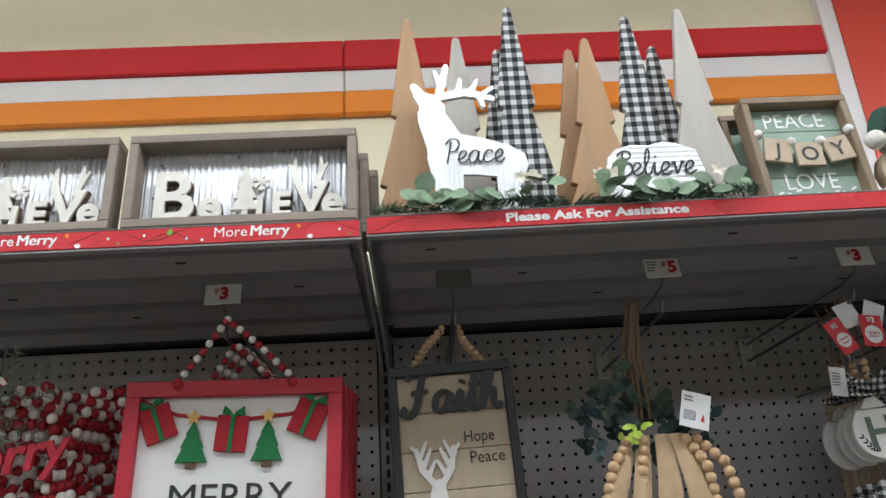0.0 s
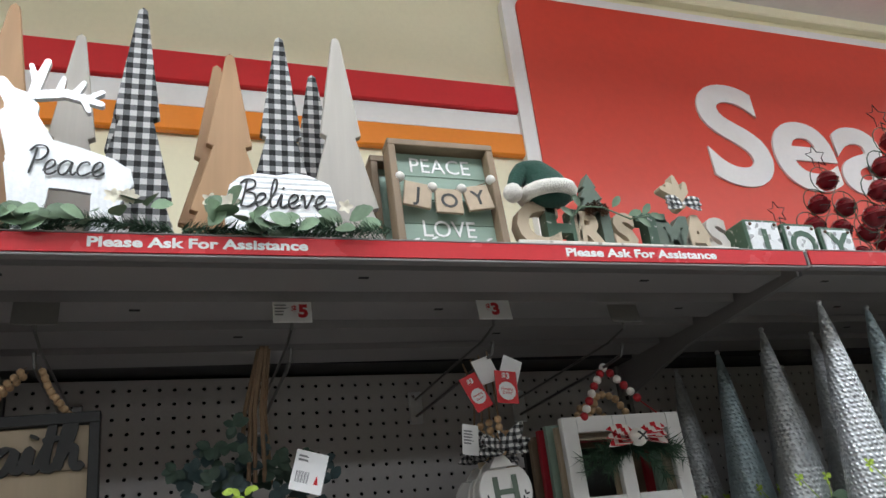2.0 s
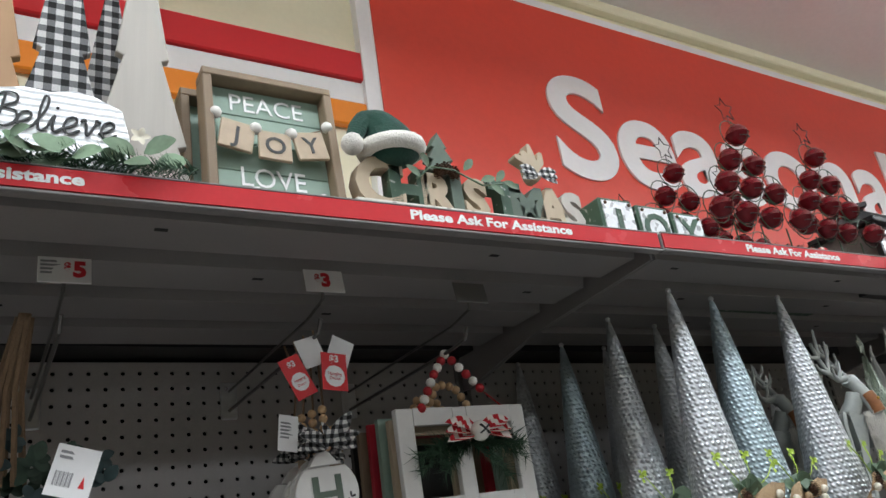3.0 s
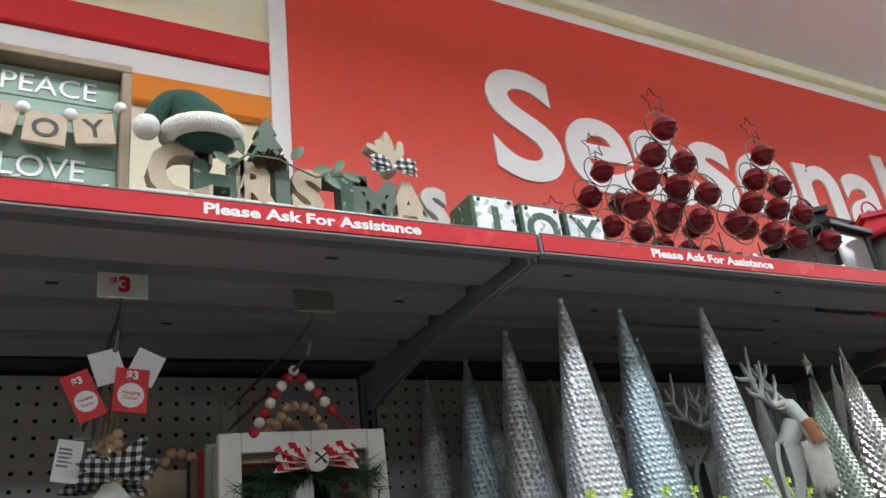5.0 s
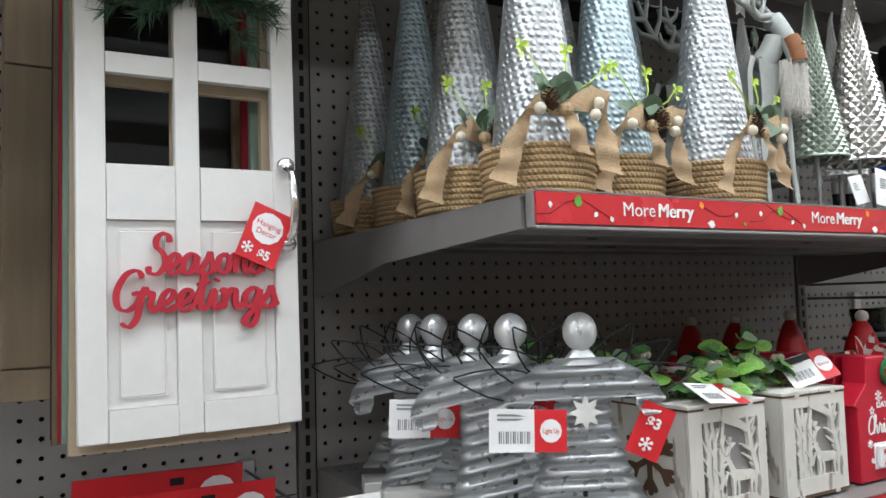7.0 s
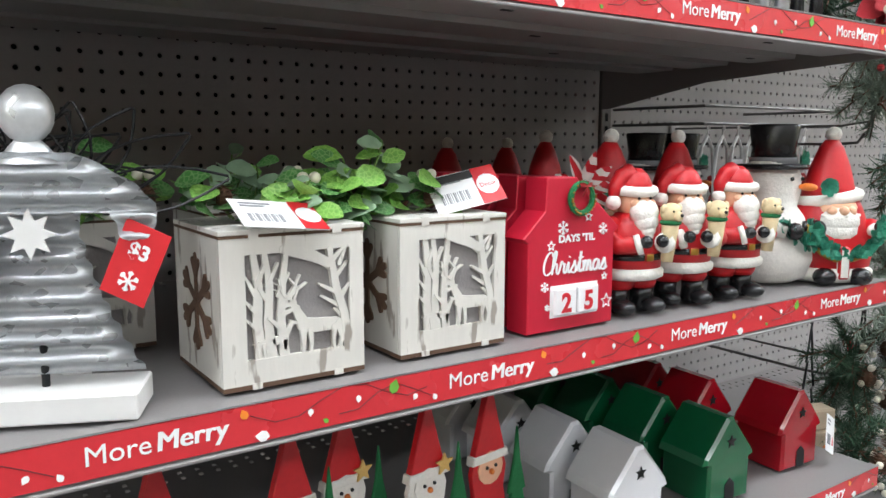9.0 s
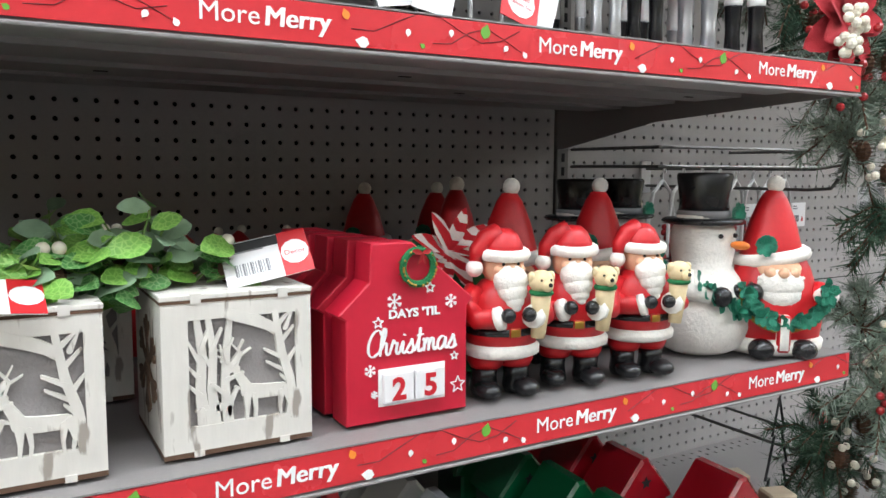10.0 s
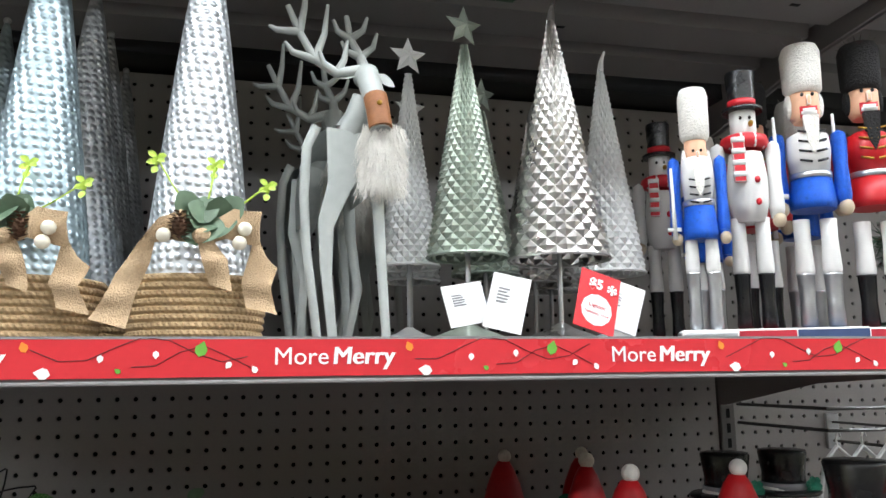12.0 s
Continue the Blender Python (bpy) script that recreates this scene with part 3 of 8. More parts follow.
M_REDPAINT = mat("red painted wood", hexc("b52334"), 0.5, 0, 0.08, 10, 0.1, 90)
M_CALRED = mat("raspberry red paint", hexc("c01631"), 0.5, 0, 0.06, 10, 0.08, 120)
M_FUR = mat("white plush fur", hexc("e6e2da"), 0.95, 0, 0.12, 60, 1.0, 400)
M_VELVET = mat("dark green velvet", hexc("123f33"), 0.8, 0, 0.3, 30, 0.4, 300, sheen=0.12)
M_BLACKFUR = mat("black plush fur", (0.012, 0.011, 0.011), 0.95, 0, 0.3, 60, 1.0, 400)
M_WIRE_G = mat("dark green wire", hexc("2f4a38"), 0.4, 0.5, 0.2, 30, 0.0)
M_WIRE_B = mat("black wire", (0.015, 0.015, 0.016), 0.4, 0.4, 0.2, 30, 0.0)
M_WIRE_W = mat("white coated wire", hexc("d8d8d6"), 0.4, 0, 0.05, 30, 0.0)
M_HOOK = mat("dull steel hook wire", hexc("6f6d6b"), 0.35, 0.9, 0.15, 30, 0.0)
M_CHROME = mat("chrome", (0.8, 0.8, 0.8), 0.15, 1.0, 0.05, 30, 0.05)
M_BELL = mat("metallic red bell", hexc("74101c"), 0.2, 0.45, 0.15, 20, 0.05, coat=0.4)
M_CERRED = mat("glossy red ceramic glaze", hexc("a80f1f"), 0.18, 0, 0.06, 10, 0.02, 60, coat=0.6)
M_CERGREEN = mat("glossy green ceramic glaze", hexc("0b5a35"), 0.18, 0, 0.1, 10, 0.02, 60, coat=0.6)
M_CERWHITE = mat("glossy white ceramic glaze", hexc("dcdcdf"), 0.2, 0, 0.03, 10, 0.02, 60, coat=0.6)
M_RESINRED = mat("red painted resin", hexc("c01820"), 0.42, 0, 0.08, 14, 0.08, 160)
M_RESINWHITE = mat("textured white resin", hexc("e6e2da"), 0.75, 0, 0.08, 30, 0.6, 260)
M_SKIN = mat("painted flesh tone", hexc("e3b08f"), 0.5, 0, 0.08, 40, 0.05)
M_BROWNFACE = mat("brown paint", hexc("6b4028"), 0.5, 0, 0.08, 40, 0.05)
M_BLACKGLOSS = mat("glossy black paint", (0.012, 0.012, 0.013), 0.25, 0, 0.2, 20, 0.03)
M_GLITTER = mat("teal green glitter", hexc("2c8066"), 0.3, 0.4, 0.5, 90, 1.0, 700)
M_GOLDP = mat("gold paint", hexc("b08a3c"), 0.35, 0.8, 0.15, 40, 0.1)
M_BLUEGL = mat("blue glitter", hexc("1158c4"), 0.3, 0.4, 0.35, 200, 0.8, 900)
M_SILVERP = mat("silver paint", (0.55, 0.56, 0.58), 0.3, 0.85, 0.1, 40, 0.05)
M_CREAMPUP = mat("cream painted resin", hexc("d9c49a"), 0.6, 0, 0.1, 40, 0.3, 200)
M_ORANGE = mat("orange paint", hexc("d9772e"), 0.5, 0, 0.1, 40, 0.05)
M_CARD = mat("white card", hexc("e9e8e8"), 0.6, 0, 0.03, 20, 0.02)
M_CARDRED = mat("red printed card", hexc("d1242c"), 0.45, 0, 0.04, 20, 0.02)
M_GREYPRINT = mat("grey small print", (0.25, 0.25, 0.26), 0.6, 0, 0.1, 20, 0)
M_GLASS = mat("smoky lantern glass", (0.18, 0.17, 0.16), 0.12, 0, 0.2, 10, 0.02)
M_GREYFELT = mat("grey screen", hexc("8f8a89"), 0.9, 0, 0.06, 20, 0.3, 400)
M_MINT = mat("pale mint enamel", hexc("a9ada9"), 0.5, 0.1, 0.1, 20, 0.1, 90)
M_MINTCONE = mat("sage metallic", hexc("a3ada0"), 0.35, 0.6, 0.12, 20, 0.1, 90)
M_WHITECONE = mat("white enamel metal", hexc("e3e3e1"), 0.4, 0.1, 0.06, 20, 0.1, 90)
M_SILVCONE = mat("antique silver metal", (0.62, 0.6, 0.58), 0.28, 1.0, 0.2, 20, 0.1, 90)
M_LEATHER = mat("brown leather patch", hexc("8e5a34"), 0.6, 0, 0.2, 40, 0.3, 200)


def dimpled(name, color, rough, scale):
    """Galvanised sheet with rows of pressed rings, laid round the cone."""
    m = mat(name, color, rough, 1.0, 0.25, 30, 0.0, 90)
    n, l = m.node_tree.nodes, m.node_tree.links
    co = n.new("ShaderNodeTexCoord")
    sep = n.new("ShaderNodeSeparateXYZ")
    l.new(co.outputs["Object"], sep.inputs[0])

    def math_node(op, *args):
        q = n.new("ShaderNodeMath")
        q.operation = op
        for k, a in enumerate(args):
            if isinstance(a, (int, float)):
                q.inputs[k].default_value = a
            else:
                l.new(a, q.inputs[k])
        return q.outputs[0]

    turn = math_node("ARCTAN2", sep.outputs["Y"], sep.outputs["X"])
    rad = math_node("SQRT", math_node("ADD", math_node("POWER", sep.outputs["X"], 2.0), math_node("POWER", sep.outputs["Y"], 2.0)))
    flat = n.new("ShaderNodeCombineXYZ")
    l.new(math_node("MULTIPLY", turn, rad), flat.inputs[0])
    l.new(sep.outputs["Z"], flat.inputs[1])
    v = n.new("ShaderNodeTexVoronoi")
    v.voronoi_dimensions = "2D"
    v.inputs["Scale"].default_value = scale
    v.inputs["Randomness"].default_value = 0.22
    l.new(flat.outputs[0], v.inputs["Vector"])
    ring = math_node("COSINE", math_node("MULTIPLY", math_node("MINIMUM", v.outputs["Distance"], 0.48), 6.4))
    bp = n.new("ShaderNodeBump")
    bp.inputs["Strength"].default_value = 0.6
    bp.inputs["Distance"].default_value = 0.0016
    l.new(ring, bp.inputs["Height"])
    l.new(bp.outputs["Normal"], n["Principled BSDF"].inputs["Normal"])
    return m


def twisted_rope(name, color):
    """Jute strands laid slantwise round a coil."""
    m = mat(name, color, 0.9, 0, 0.22, 60, 0.0, 500)
    n, l = m.node_tree.nodes, m.node_tree.links
    co = n.new("ShaderNodeTexCoord")
    sep = n.new("ShaderNodeSeparateXYZ")
    l.new(co.outputs["Object"], sep.inputs[0])
    at = n.new("ShaderNodeMath")
    at.operation = "ARCTAN2"
    l.new(sep.outputs["Y"], at.inputs[0])
    l.new(sep.outputs["X"], at.inputs[1])
    sc = n.new("ShaderNodeMath")
    sc.operation = "MULTIPLY"
    sc.inputs[1].default_value = 72
    l.new(at.outputs[0], sc.inputs[0])
    ma = n.new("ShaderNodeMath")
    ma.operation = "MULTIPLY_ADD"
    ma.inputs[1].default_value = 760
    l.new(sep.outputs["Z"], ma.inputs[0])
    l.new(sc.outputs[0], ma.inputs[2])
    sn = n.new("ShaderNodeMath")
    sn.operation = "SINE"
    l.new(ma.outputs[0], sn.inputs[0])
    fib = n.new("ShaderNodeTexNoise")
    fib.inputs["Scale"].default_value = 900
    l.new(co.outputs["Object"], fib.inputs["Vector"])
    add = n.new("ShaderNodeMath")
    add.operation = "MULTIPLY_ADD"
    add.inputs[1].default_value = 0.35
    l.new(sn.outputs[0], add.inputs[0])
    l.new(fib.outputs["Fac"], add.inputs[2])
    bp = n.new("ShaderNodeBump")
    bp.inputs["Strength"].default_value = 0.9
    bp.inputs["Distance"].default_value = 0.0015
    l.new(add.outputs[0], bp.inputs["Height"])
    l.new(bp.outputs["Normal"], n["Principled BSDF"].inputs["Normal"])
    return m


def veined(name, color, vein, rough=0.45):
    """A leaf with a net of paler veins."""
    m = mat(name, color, rough, 0, 0.3, 30, 0.0, 140)
    n, l = m.node_tree.nodes, m.node_tree.links
    b = n["Principled BSDF"]
    base = b.inputs["Base Color"].links[0].from_socket
    co = n.new("ShaderNodeTexCoord")
    v = n.new("ShaderNodeTexVoronoi")
    v.feature = "DISTANCE_TO_EDGE"
    v.inputs["Scale"].default_value = 210
    l.new(co.outputs["Object"], v.inputs["Vector"])
    r = n.new("ShaderNodeMapRange")
    r.inputs["From Min"].default_value, r.inputs["From Max"].default_value = 0.03, 0.13
    r.inputs["To Min"].default_value, r.inputs["To Max"].default_value = 0.4, 0.0
    l.new(v.outputs["Distance"], r.inputs["Value"])
    mx = n.new("ShaderNodeMix")
    mx.data_type = "RGBA"
    mx.inputs["B"].default_value = (*vein, 1)
    l.new(r.outputs["Result"], mx.inputs["Factor"])
    l.new(base, mx.inputs["A"])
    l.new(mx.outputs["Result"], b.inputs["Base Color"])
    bp = n.new("ShaderNodeBump")
    bp.inputs["Strength"].default_value = 0.4
    bp.inputs["Distance"].default_value = 0.001
    l.new(v.outputs["Distance"], bp.inputs["Height"])
    l.new(bp.outputs["Normal"], b.inputs["Normal"])
    return m


M_ROPE = twisted_rope("jute rope", hexc("bfa27a"))
M_LEAF = veined("fittonia green leaf", hexc("417a38"), hexc("a3bf8a"))
M_LEAF_LT = veined("fresh green leaf", hexc("6a9e42"), hexc("a9cc72"))


def galvanised(name, rough=0.32):
    """Zinc spangle: patches of lighter and darker metal."""
    m = mat(name, (0.72, 0.735, 0.75), rough, 1.0, 0.1, 30, 0.1, 200)
    n, l = m.node_tree.nodes, m.node_tree.links
    co = n.new("ShaderNodeTexCoord")
    v = n.new("ShaderNodeTexVoronoi")
    v.inputs["Scale"].default_value = 140
    r = n.new("ShaderNodeMapRange")
    r.inputs["To Min"].default_value = rough - 0.14
    r.inputs["To Max"].default_value = rough + 0.2
    l.new(co.outputs["Object"], v.inputs["Vector"])
    l.new(v.outputs["Color"], r.inputs["Value"])
    l.new(r.outputs["Result"], n["Principled BSDF"].inputs["Roughness"])
    return m


M_DIMPLE = dimpled("dimpled galvanised metal", (0.52, 0.54, 0.56), 0.36, 118)
M_DIMPLE_BL = dimpled("dimpled blue-grey metal", (0.43, 0.53, 0.57), 0.36, 118)
M_GALV = galvanised("galvanised zinc sheet", 0.38)
M_GALV_W = galvanised("dull galvanised sheet", 0.34)


def ribbed(name, axis, period):
    """Galvanised sheet with pressed ribs."""
    m = galvanised(name, 0.45)
    n, l = m.node_tree.nodes, m.node_tree.links
    co = n.new("ShaderNodeTexCoord")
    w = n.new("ShaderNodeTexWave")
    w.bands_direction = axis
    w.inputs["Scale"].default_value = 0.314 / period
    bp = n.new("ShaderNodeBump")
    bp.inputs["Strength"].default_value = 0.22
    bp.inputs["Distance"].default_value = 0.002
    l.new(co.outputs["Object"], w.inputs["Vector"])
    l.new(w.outputs["Fac"], bp.inputs["Height"])
    l.new(bp.outputs["Normal"], n["Principled BSDF"].inputs["Normal"])
    return m


M_RIB_X = ribbed("galvanised sheet, upright ribs", "X", 0.007)
M_RIB_Z = ribbed("galvanised sheet, level ribs", "Z", 0.008)
for m_zinc, share in ((M_DIMPLE, 0.7), (M_DIMPLE_BL, 0.7), (M_GALV_W, 0.55), (M_GALV, 0.75), (M_RIB_X, 0.88), (M_RIB_Z, 0.88)):      # lower metallic share, so the zinc mirrors less of the dark aisle
    m_zinc.node_tree.nodes["Principled BSDF"].inputs["Metallic"].default_value = share


def stripes(name, a, b, size, axis="X"):
    m = mat(name, a, 0.85, 0, 0.1, 30, 0.3, 500)
    n, l = m.node_tree.nodes, m.node_tree.links
    co = n.new("ShaderNodeTexCoord")
    w = n.new("ShaderNodeTexWave")
    w.bands_direction = axis
    w.inputs["Scale"].default_value = 0.314 / size
    g = n.new("ShaderNodeMath")
    g.operation = "GREATER_THAN"
    g.inputs[1].default_value = 0.5
    mx = n.new("ShaderNodeMix")
    mx.data_type = "RGBA"
    mx.inputs["A"].default_value, mx.inputs["B"].default_value = (*a, 1), (*b, 1)
    l.new(co.outputs["Object"], w.inputs["Vector"])
    l.new(w.outputs["Fac"], g.inputs[0])
    l.new(g.outputs[0], mx.inputs["Factor"])
    l.new(mx.outputs["Result"], n["Principled BSDF"].inputs["Base Color"])
    return m


M_CANDY = stripes("red and white striped ribbon", hexc("c2202c"), hexc("e6e0da"), 0.01, "DIAGONAL")


def leaf(bm, p, d, up, s, mi=0, wide=0.62, fold=0.15):
    """A rounded leaf blade with a fold along its middle."""
    d, up = Vector(d).normalized(), Vector(up)
    side = d.cross(up)
    if side.length < 1e-3:
        side = d.cross(Vector((1, 0.3, 0)))
    side.normalize()
    nrm = side.cross(d)
    prof = [(0, 0.04), (0.2, 0.34), (0.45, 0.5), (0.72, 0.42), (0.92, 0.2), (1.0, 0.0)]
    mid, lf, rt = [], [], []
    p = Vector(p)
    for u, w in prof:
        droop = -0.12 * u * u
        c = p + d * (s * u) + nrm * (s * droop)
        mid.append(bm.verts.new(c))
        if w > 0:
            lf.append(bm.verts.new(c + side * (s * w * wide) + nrm * (s * fold * w)))
            rt.append(bm.verts.new(c - side * (s * w * wide) + nrm * (s * fold * w)))
    for i in range(5):
        for e in (lf, rt):
            vs = [mid[i], mid[i + 1]] + ([e[i + 1]] if i + 1 < len(e) else []) + [e[i]]
            f = bm.faces.new(vs)
            f.material_index, f.smooth = mi, True
    return bm


def needles(bm, pts, n, length, rnd, width=0.0011, mi=0, spread=1.0):
    """Many thin needles along a twig."""
    pts = [Vector(p) for p in pts]
    for _ in range(n):
        u = rnd.random() * (len(pts) - 1)
        i = min(int(u), len(pts) - 2)
        p = pts[i].lerp(pts[i + 1], u - i)
        ax = (pts[i + 1] - pts[i]).normalized()
        v = Vector((rnd.gauss(0, 1), rnd.gauss(0, 1), rnd.gauss(0, 1)))
        d = (v - ax * v.dot(ax)).normalized() * spread + ax * rnd.uniform(0.2, 1.0)
        d.normalize()
        q = p + d * length * rnd.uniform(0.6, 1.1)
        s = d.cross(Vector((rnd.gauss(0, 1), rnd.gauss(0, 1), rnd.gauss(0, 1)))).normalized() * width
        vs = [bm.verts.new(x) for x in (p + s, p - s, q)]
        bm.faces.new(vs).material_index = mi
    return bm


def pine_cone(bm, c, r, mi=0, tilt=None):
    rnd = random.Random(int(1e4 * abs(c[0])) + 3)
    for i in range(8):
        u = i / 7
        rr = r * math.sin(math.pi * (0.18 + 0.75 * u))
        k = max(4, int(9 * rr / r))
        for j in range(k):
            a = 2 * math.pi * (j + 0.5 * (i % 2)) / k + rnd.uniform(-0.1, 0.1)
            out = Vector((math.cos(a), math.sin(a), 0.35))
            p = Vector(c) + Vector((0, 0, (u - 0.5) * 2.2 * r)) + Vector((math.cos(a), math.sin(a), 0)) * rr * 0.45
            leaf(bm, p, out, (0, 0, 1), r * 0.62, mi, 0.7, 0.1)
    ball(bm, c, r * 0.62, 8, 1, 1, 1.4, mi)
    return bm


def strokes(bm, lines, d0, d1, mi=0):
    """A cut-out made of overlapping tapered bars in one flat sheet (x, z, half width)."""
    k = 0
    for pts in lines:
        for (x0, z0, w0), (x1, z1, w1) in zip(pts, pts[1:]):
            a = math.atan2(z1 - z0, x1 - x0)
            out = [(x1 + w1 * math.cos(a + t), z1 + w1 * math.sin(a + t)) for t in (-1.57, -0.8, 0, 0.8, 1.57)]
            out += [(x0 + w0 * math.cos(a + t), z0 + w0 * math.sin(a + t)) for t in (1.57, 2.4, 3.14, 3.9, 4.71)]
            prism(bm, out, d0 - 0.00006 * k, d1 + 0.00006 * k, mi=mi)
            k = (k + 1) % 26
    return bm


def star_pts(cx, cz, r, n=5, inner=0.45, rot=90):
    return [(cx + (r if k % 2 == 0 else r * inner) * math.cos(radians(rot + 180 * k / n)), cz + (r if k % 2 == 0 else r * inner) * math.sin(radians(rot + 180 * k / n))) for k in range(2 * n)]


def flake(bm, x, z, r, d0, d1, w=0.0008, mi=0):
    ln = []
    for k in range(6):
        a = radians(60 * k + 30)
        ln.append([(x, z, w), (x + r * math.cos(a), z + r * math.sin(a), w)])
        for s in (-0.6, 0.6):
            px, pz = x + 0.6 * r * math.cos(a), z + 0.6 * r * math.sin(a)
            ln.append([(px, pz, w), (px + 0.35 * r * math.cos(a + s), pz + 0.35 * r * math.sin(a + s), w)])
    return strokes(bm, ln, d0, d1, mi)


def deer_lines(x, z, s, face=1):
    """A standing stag, its feet on z, facing +x or -x."""
    f = lambda pts: [(x + face * a * s, z + b * s, w * s) for a, b, w in pts]
    return [f([(-0.32, 0.42, 0.11), (0.0, 0.43, 0.12), (0.2, 0.46, 0.12)]), f([(0.2, 0.5, 0.1), (0.36, 0.78, 0.055)]), f([(0.34, 0.8, 0.055), (0.5, 0.76, 0.03)]),
            f([(0.2, 0.4, 0.07), (0.2, 0.2, 0.035), (0.22, 0.0, 0.025)]), f([(0.1, 0.38, 0.05), (0.08, 0.18, 0.03), (0.1, 0.0, 0.022)]),
            f([(-0.36, 0.42, 0.08), (-0.4, 0.2, 0.035), (-0.36, 0.0, 0.025)]), f([(-0.28, 0.38, 0.06), (-0.26, 0.18, 0.03), (-0.28, 0.0, 0.022)]),
            f([(-0.42, 0.48, 0.03), (-0.5, 0.4, 0.015)]),
            f([(0.34, 0.84, 0.022), (0.28, 1.0, 0.02), (0.4, 1.14, 0.014)]), f([(0.28, 0.98, 0.016), (0.14, 1.06, 0.01)]), f([(0.31, 1.05, 0.014), (0.24, 1.18, 0.01)]),
            f([(0.38, 0.84, 0.022), (0.52, 0.96, 0.02), (0.56, 1.14, 0.014)]), f([(0.52, 0.96, 0.016), (0.66, 1.02, 0.01)]), f([(0.55, 1.05, 0.012), (0.68, 1.14, 0.01)])]


def tag_card(parent, m, w, h, red=0.45, seed=1, words=None, name="hang_tag"):
    """A swing tag: white card with bar code, part red with a round badge."""
    t = part(name, B(-w / 2, w / 2, -0.0004, 0.0004, -h / 2, h / 2), M_CARD, parent, "white and red printed swing tag", m=m)
    bm = bmesh.new()
    for k in range(14):
        x = -w * 0.38 + k * w * 0.03
        box(bm, x, x + w * (0.01 + 0.012 * ((k * 7) % 3 == 0)), -0.0008, -0.00045, -h * 0.3, -h * 0.02)
    bars(bm, -w * 0.4, -0.0006, h * 0.38, w * 0.4, h * 0.2, 2, seed)
    part("print", bm, M_GREYPRINT, t)
    if red:
        part("badge_panel", B(w * (0.5 - red), w / 2, -0.0009, -0.00045, -h / 2, h / 2), M_CARDRED, t, "red panel")
        bm = bmesh.new()
        cx = w * (0.5 - red / 2)
        prism(bm, [(cx + h * 0.28 * math.cos(a), h * 0.28 * math.sin(a)) for a in [k * 0.524 for k in range(12)]], -0.0014, -0.0010)
        part("badge", bm, M_CARD, t)
        if words:
            text(t, words, cx, -0.0016, -h * 0.06, h * 0.16, M_CARDRED, 0.0002, align="CENTER", width=h * 0.42)
    else:
        part("logo_mark", prism(bmesh.new(), [(w * 0.2, -h * 0.28), (w * 0.34, -h * 0.28), (w * 0.27, -h * 0.05)], -0.001, -0.00045), M_CARDRED, t)
    return t


def price_tag(x, y, z, price="3", w=0.053, h=0.033, tilt=-12, blank=False, back=0.46, drop=0.03, lab="white price tag on a steel wire peg hook"):
    """A peg hook with its price flag above the tip."""
    hk = thing("peg_hook", lab, "hook", pose(x, 0, 0), "peg hooks")
    top = z - h
    bm = tube(bmesh.new(), [(0, BACK - 0.006, top - 0.012), (0, y + 0.06, top - 0.012), (0, y + 0.006, top - 0.004), (0, y + 0.004, top + 0.005)], 0.0022)
    part("flag_wire", bm, M_HOOK, hk)
    bm = tube(bmesh.new(), [(0, BACK - 0.006, top - 0.045), (0, y + 0.07, top - 0.045), (0, y + 0.03, top - 0.042), (0, y + 0.018, top - 0.026)], 0.0028)
    part("prong", bm, M_HOOK, hk)
    part("back_plate", B(-0.014, 0.014, BACK - 0.007, BACK - 0.001, top - 0.06, top + 0.004, 0.002), M_SILVERP, hk, "bright steel back plate")
    fl = part("price_flag", B(-w / 2, w / 2, -0.001, 0.001, -h, 0, 0.0006), M_CARD if not blank else M_STEEL_DK, hk, "white price flag" if not blank else "grey empty tag holder", m=pose(0, y, z, tilt, 0, 0))
    if not blank:
        text(fl, "$", -0.001 if price == "5" else -0.013, -0.0013, -h * 0.48, 0.013, M_RED_INK, 0.0003, bold=0.0005)
        text(fl, price, 0.008 if price == "5" else -0.005, -0.0013, -h * 0.74, 0.027, M_RED_INK, 0.0003, bold=0.0014)
        if price == "5":
            part("print", bars(bmesh.new(), -w * 0.45, -0.0011, -h * 0.15, w * 0.4, h * 0.6, 4, int(x * 100)), M_GREYPRINT, fl)
    return hk


# ---- goods on the top shelf ----
ZT = 1.8515
M_LETTER = mat("whitewashed letter wood", hexc("dcd8d0"), 0.65, 0, 0.1, 14, 0.2, 60)


def picture_frame(parent, w, h, bar, depth, material):
    for nm, a in (("frame_top", (-w / 2, w / 2, h - bar, h)), ("frame_bottom", (-w / 2, w / 2, 0, bar)), ("frame_side", (-w / 2, -w / 2 + bar, bar, h - bar)), ("frame_side", (w / 2 - bar, w / 2, bar, h - bar))):
        part(nm, B(a[0], a[1], -depth, 0, a[2], a[3], 0.0012), material, parent)


def corrugated(bm, x0, x1, z0, z1, y, pitch, amp, along="x"):
    """A wavy metal sheet; the waves run across x or z."""
    n = int((x1 - x0 if along == "x" else z1 - z0) / pitch * 6)
    last = None
    for k in range(n + 1):
        u = k / n
        yy = y + amp * math.sin(2 * math.pi * k / 6)
        if along == "x":
            pr = [bm.verts.new((x0 + (x1 - x0) * u, yy, z)) for z in (z0, z1)]
        else:
            pr = [bm.verts.new((x, yy, z0 + (z1 - z0) * u)) for x in (x0, x1)]
        if last:
            f = bm.faces.new((last[0], pr[0], pr[1], last[1]))
            f.smooth = True
        last = pr
    return bm


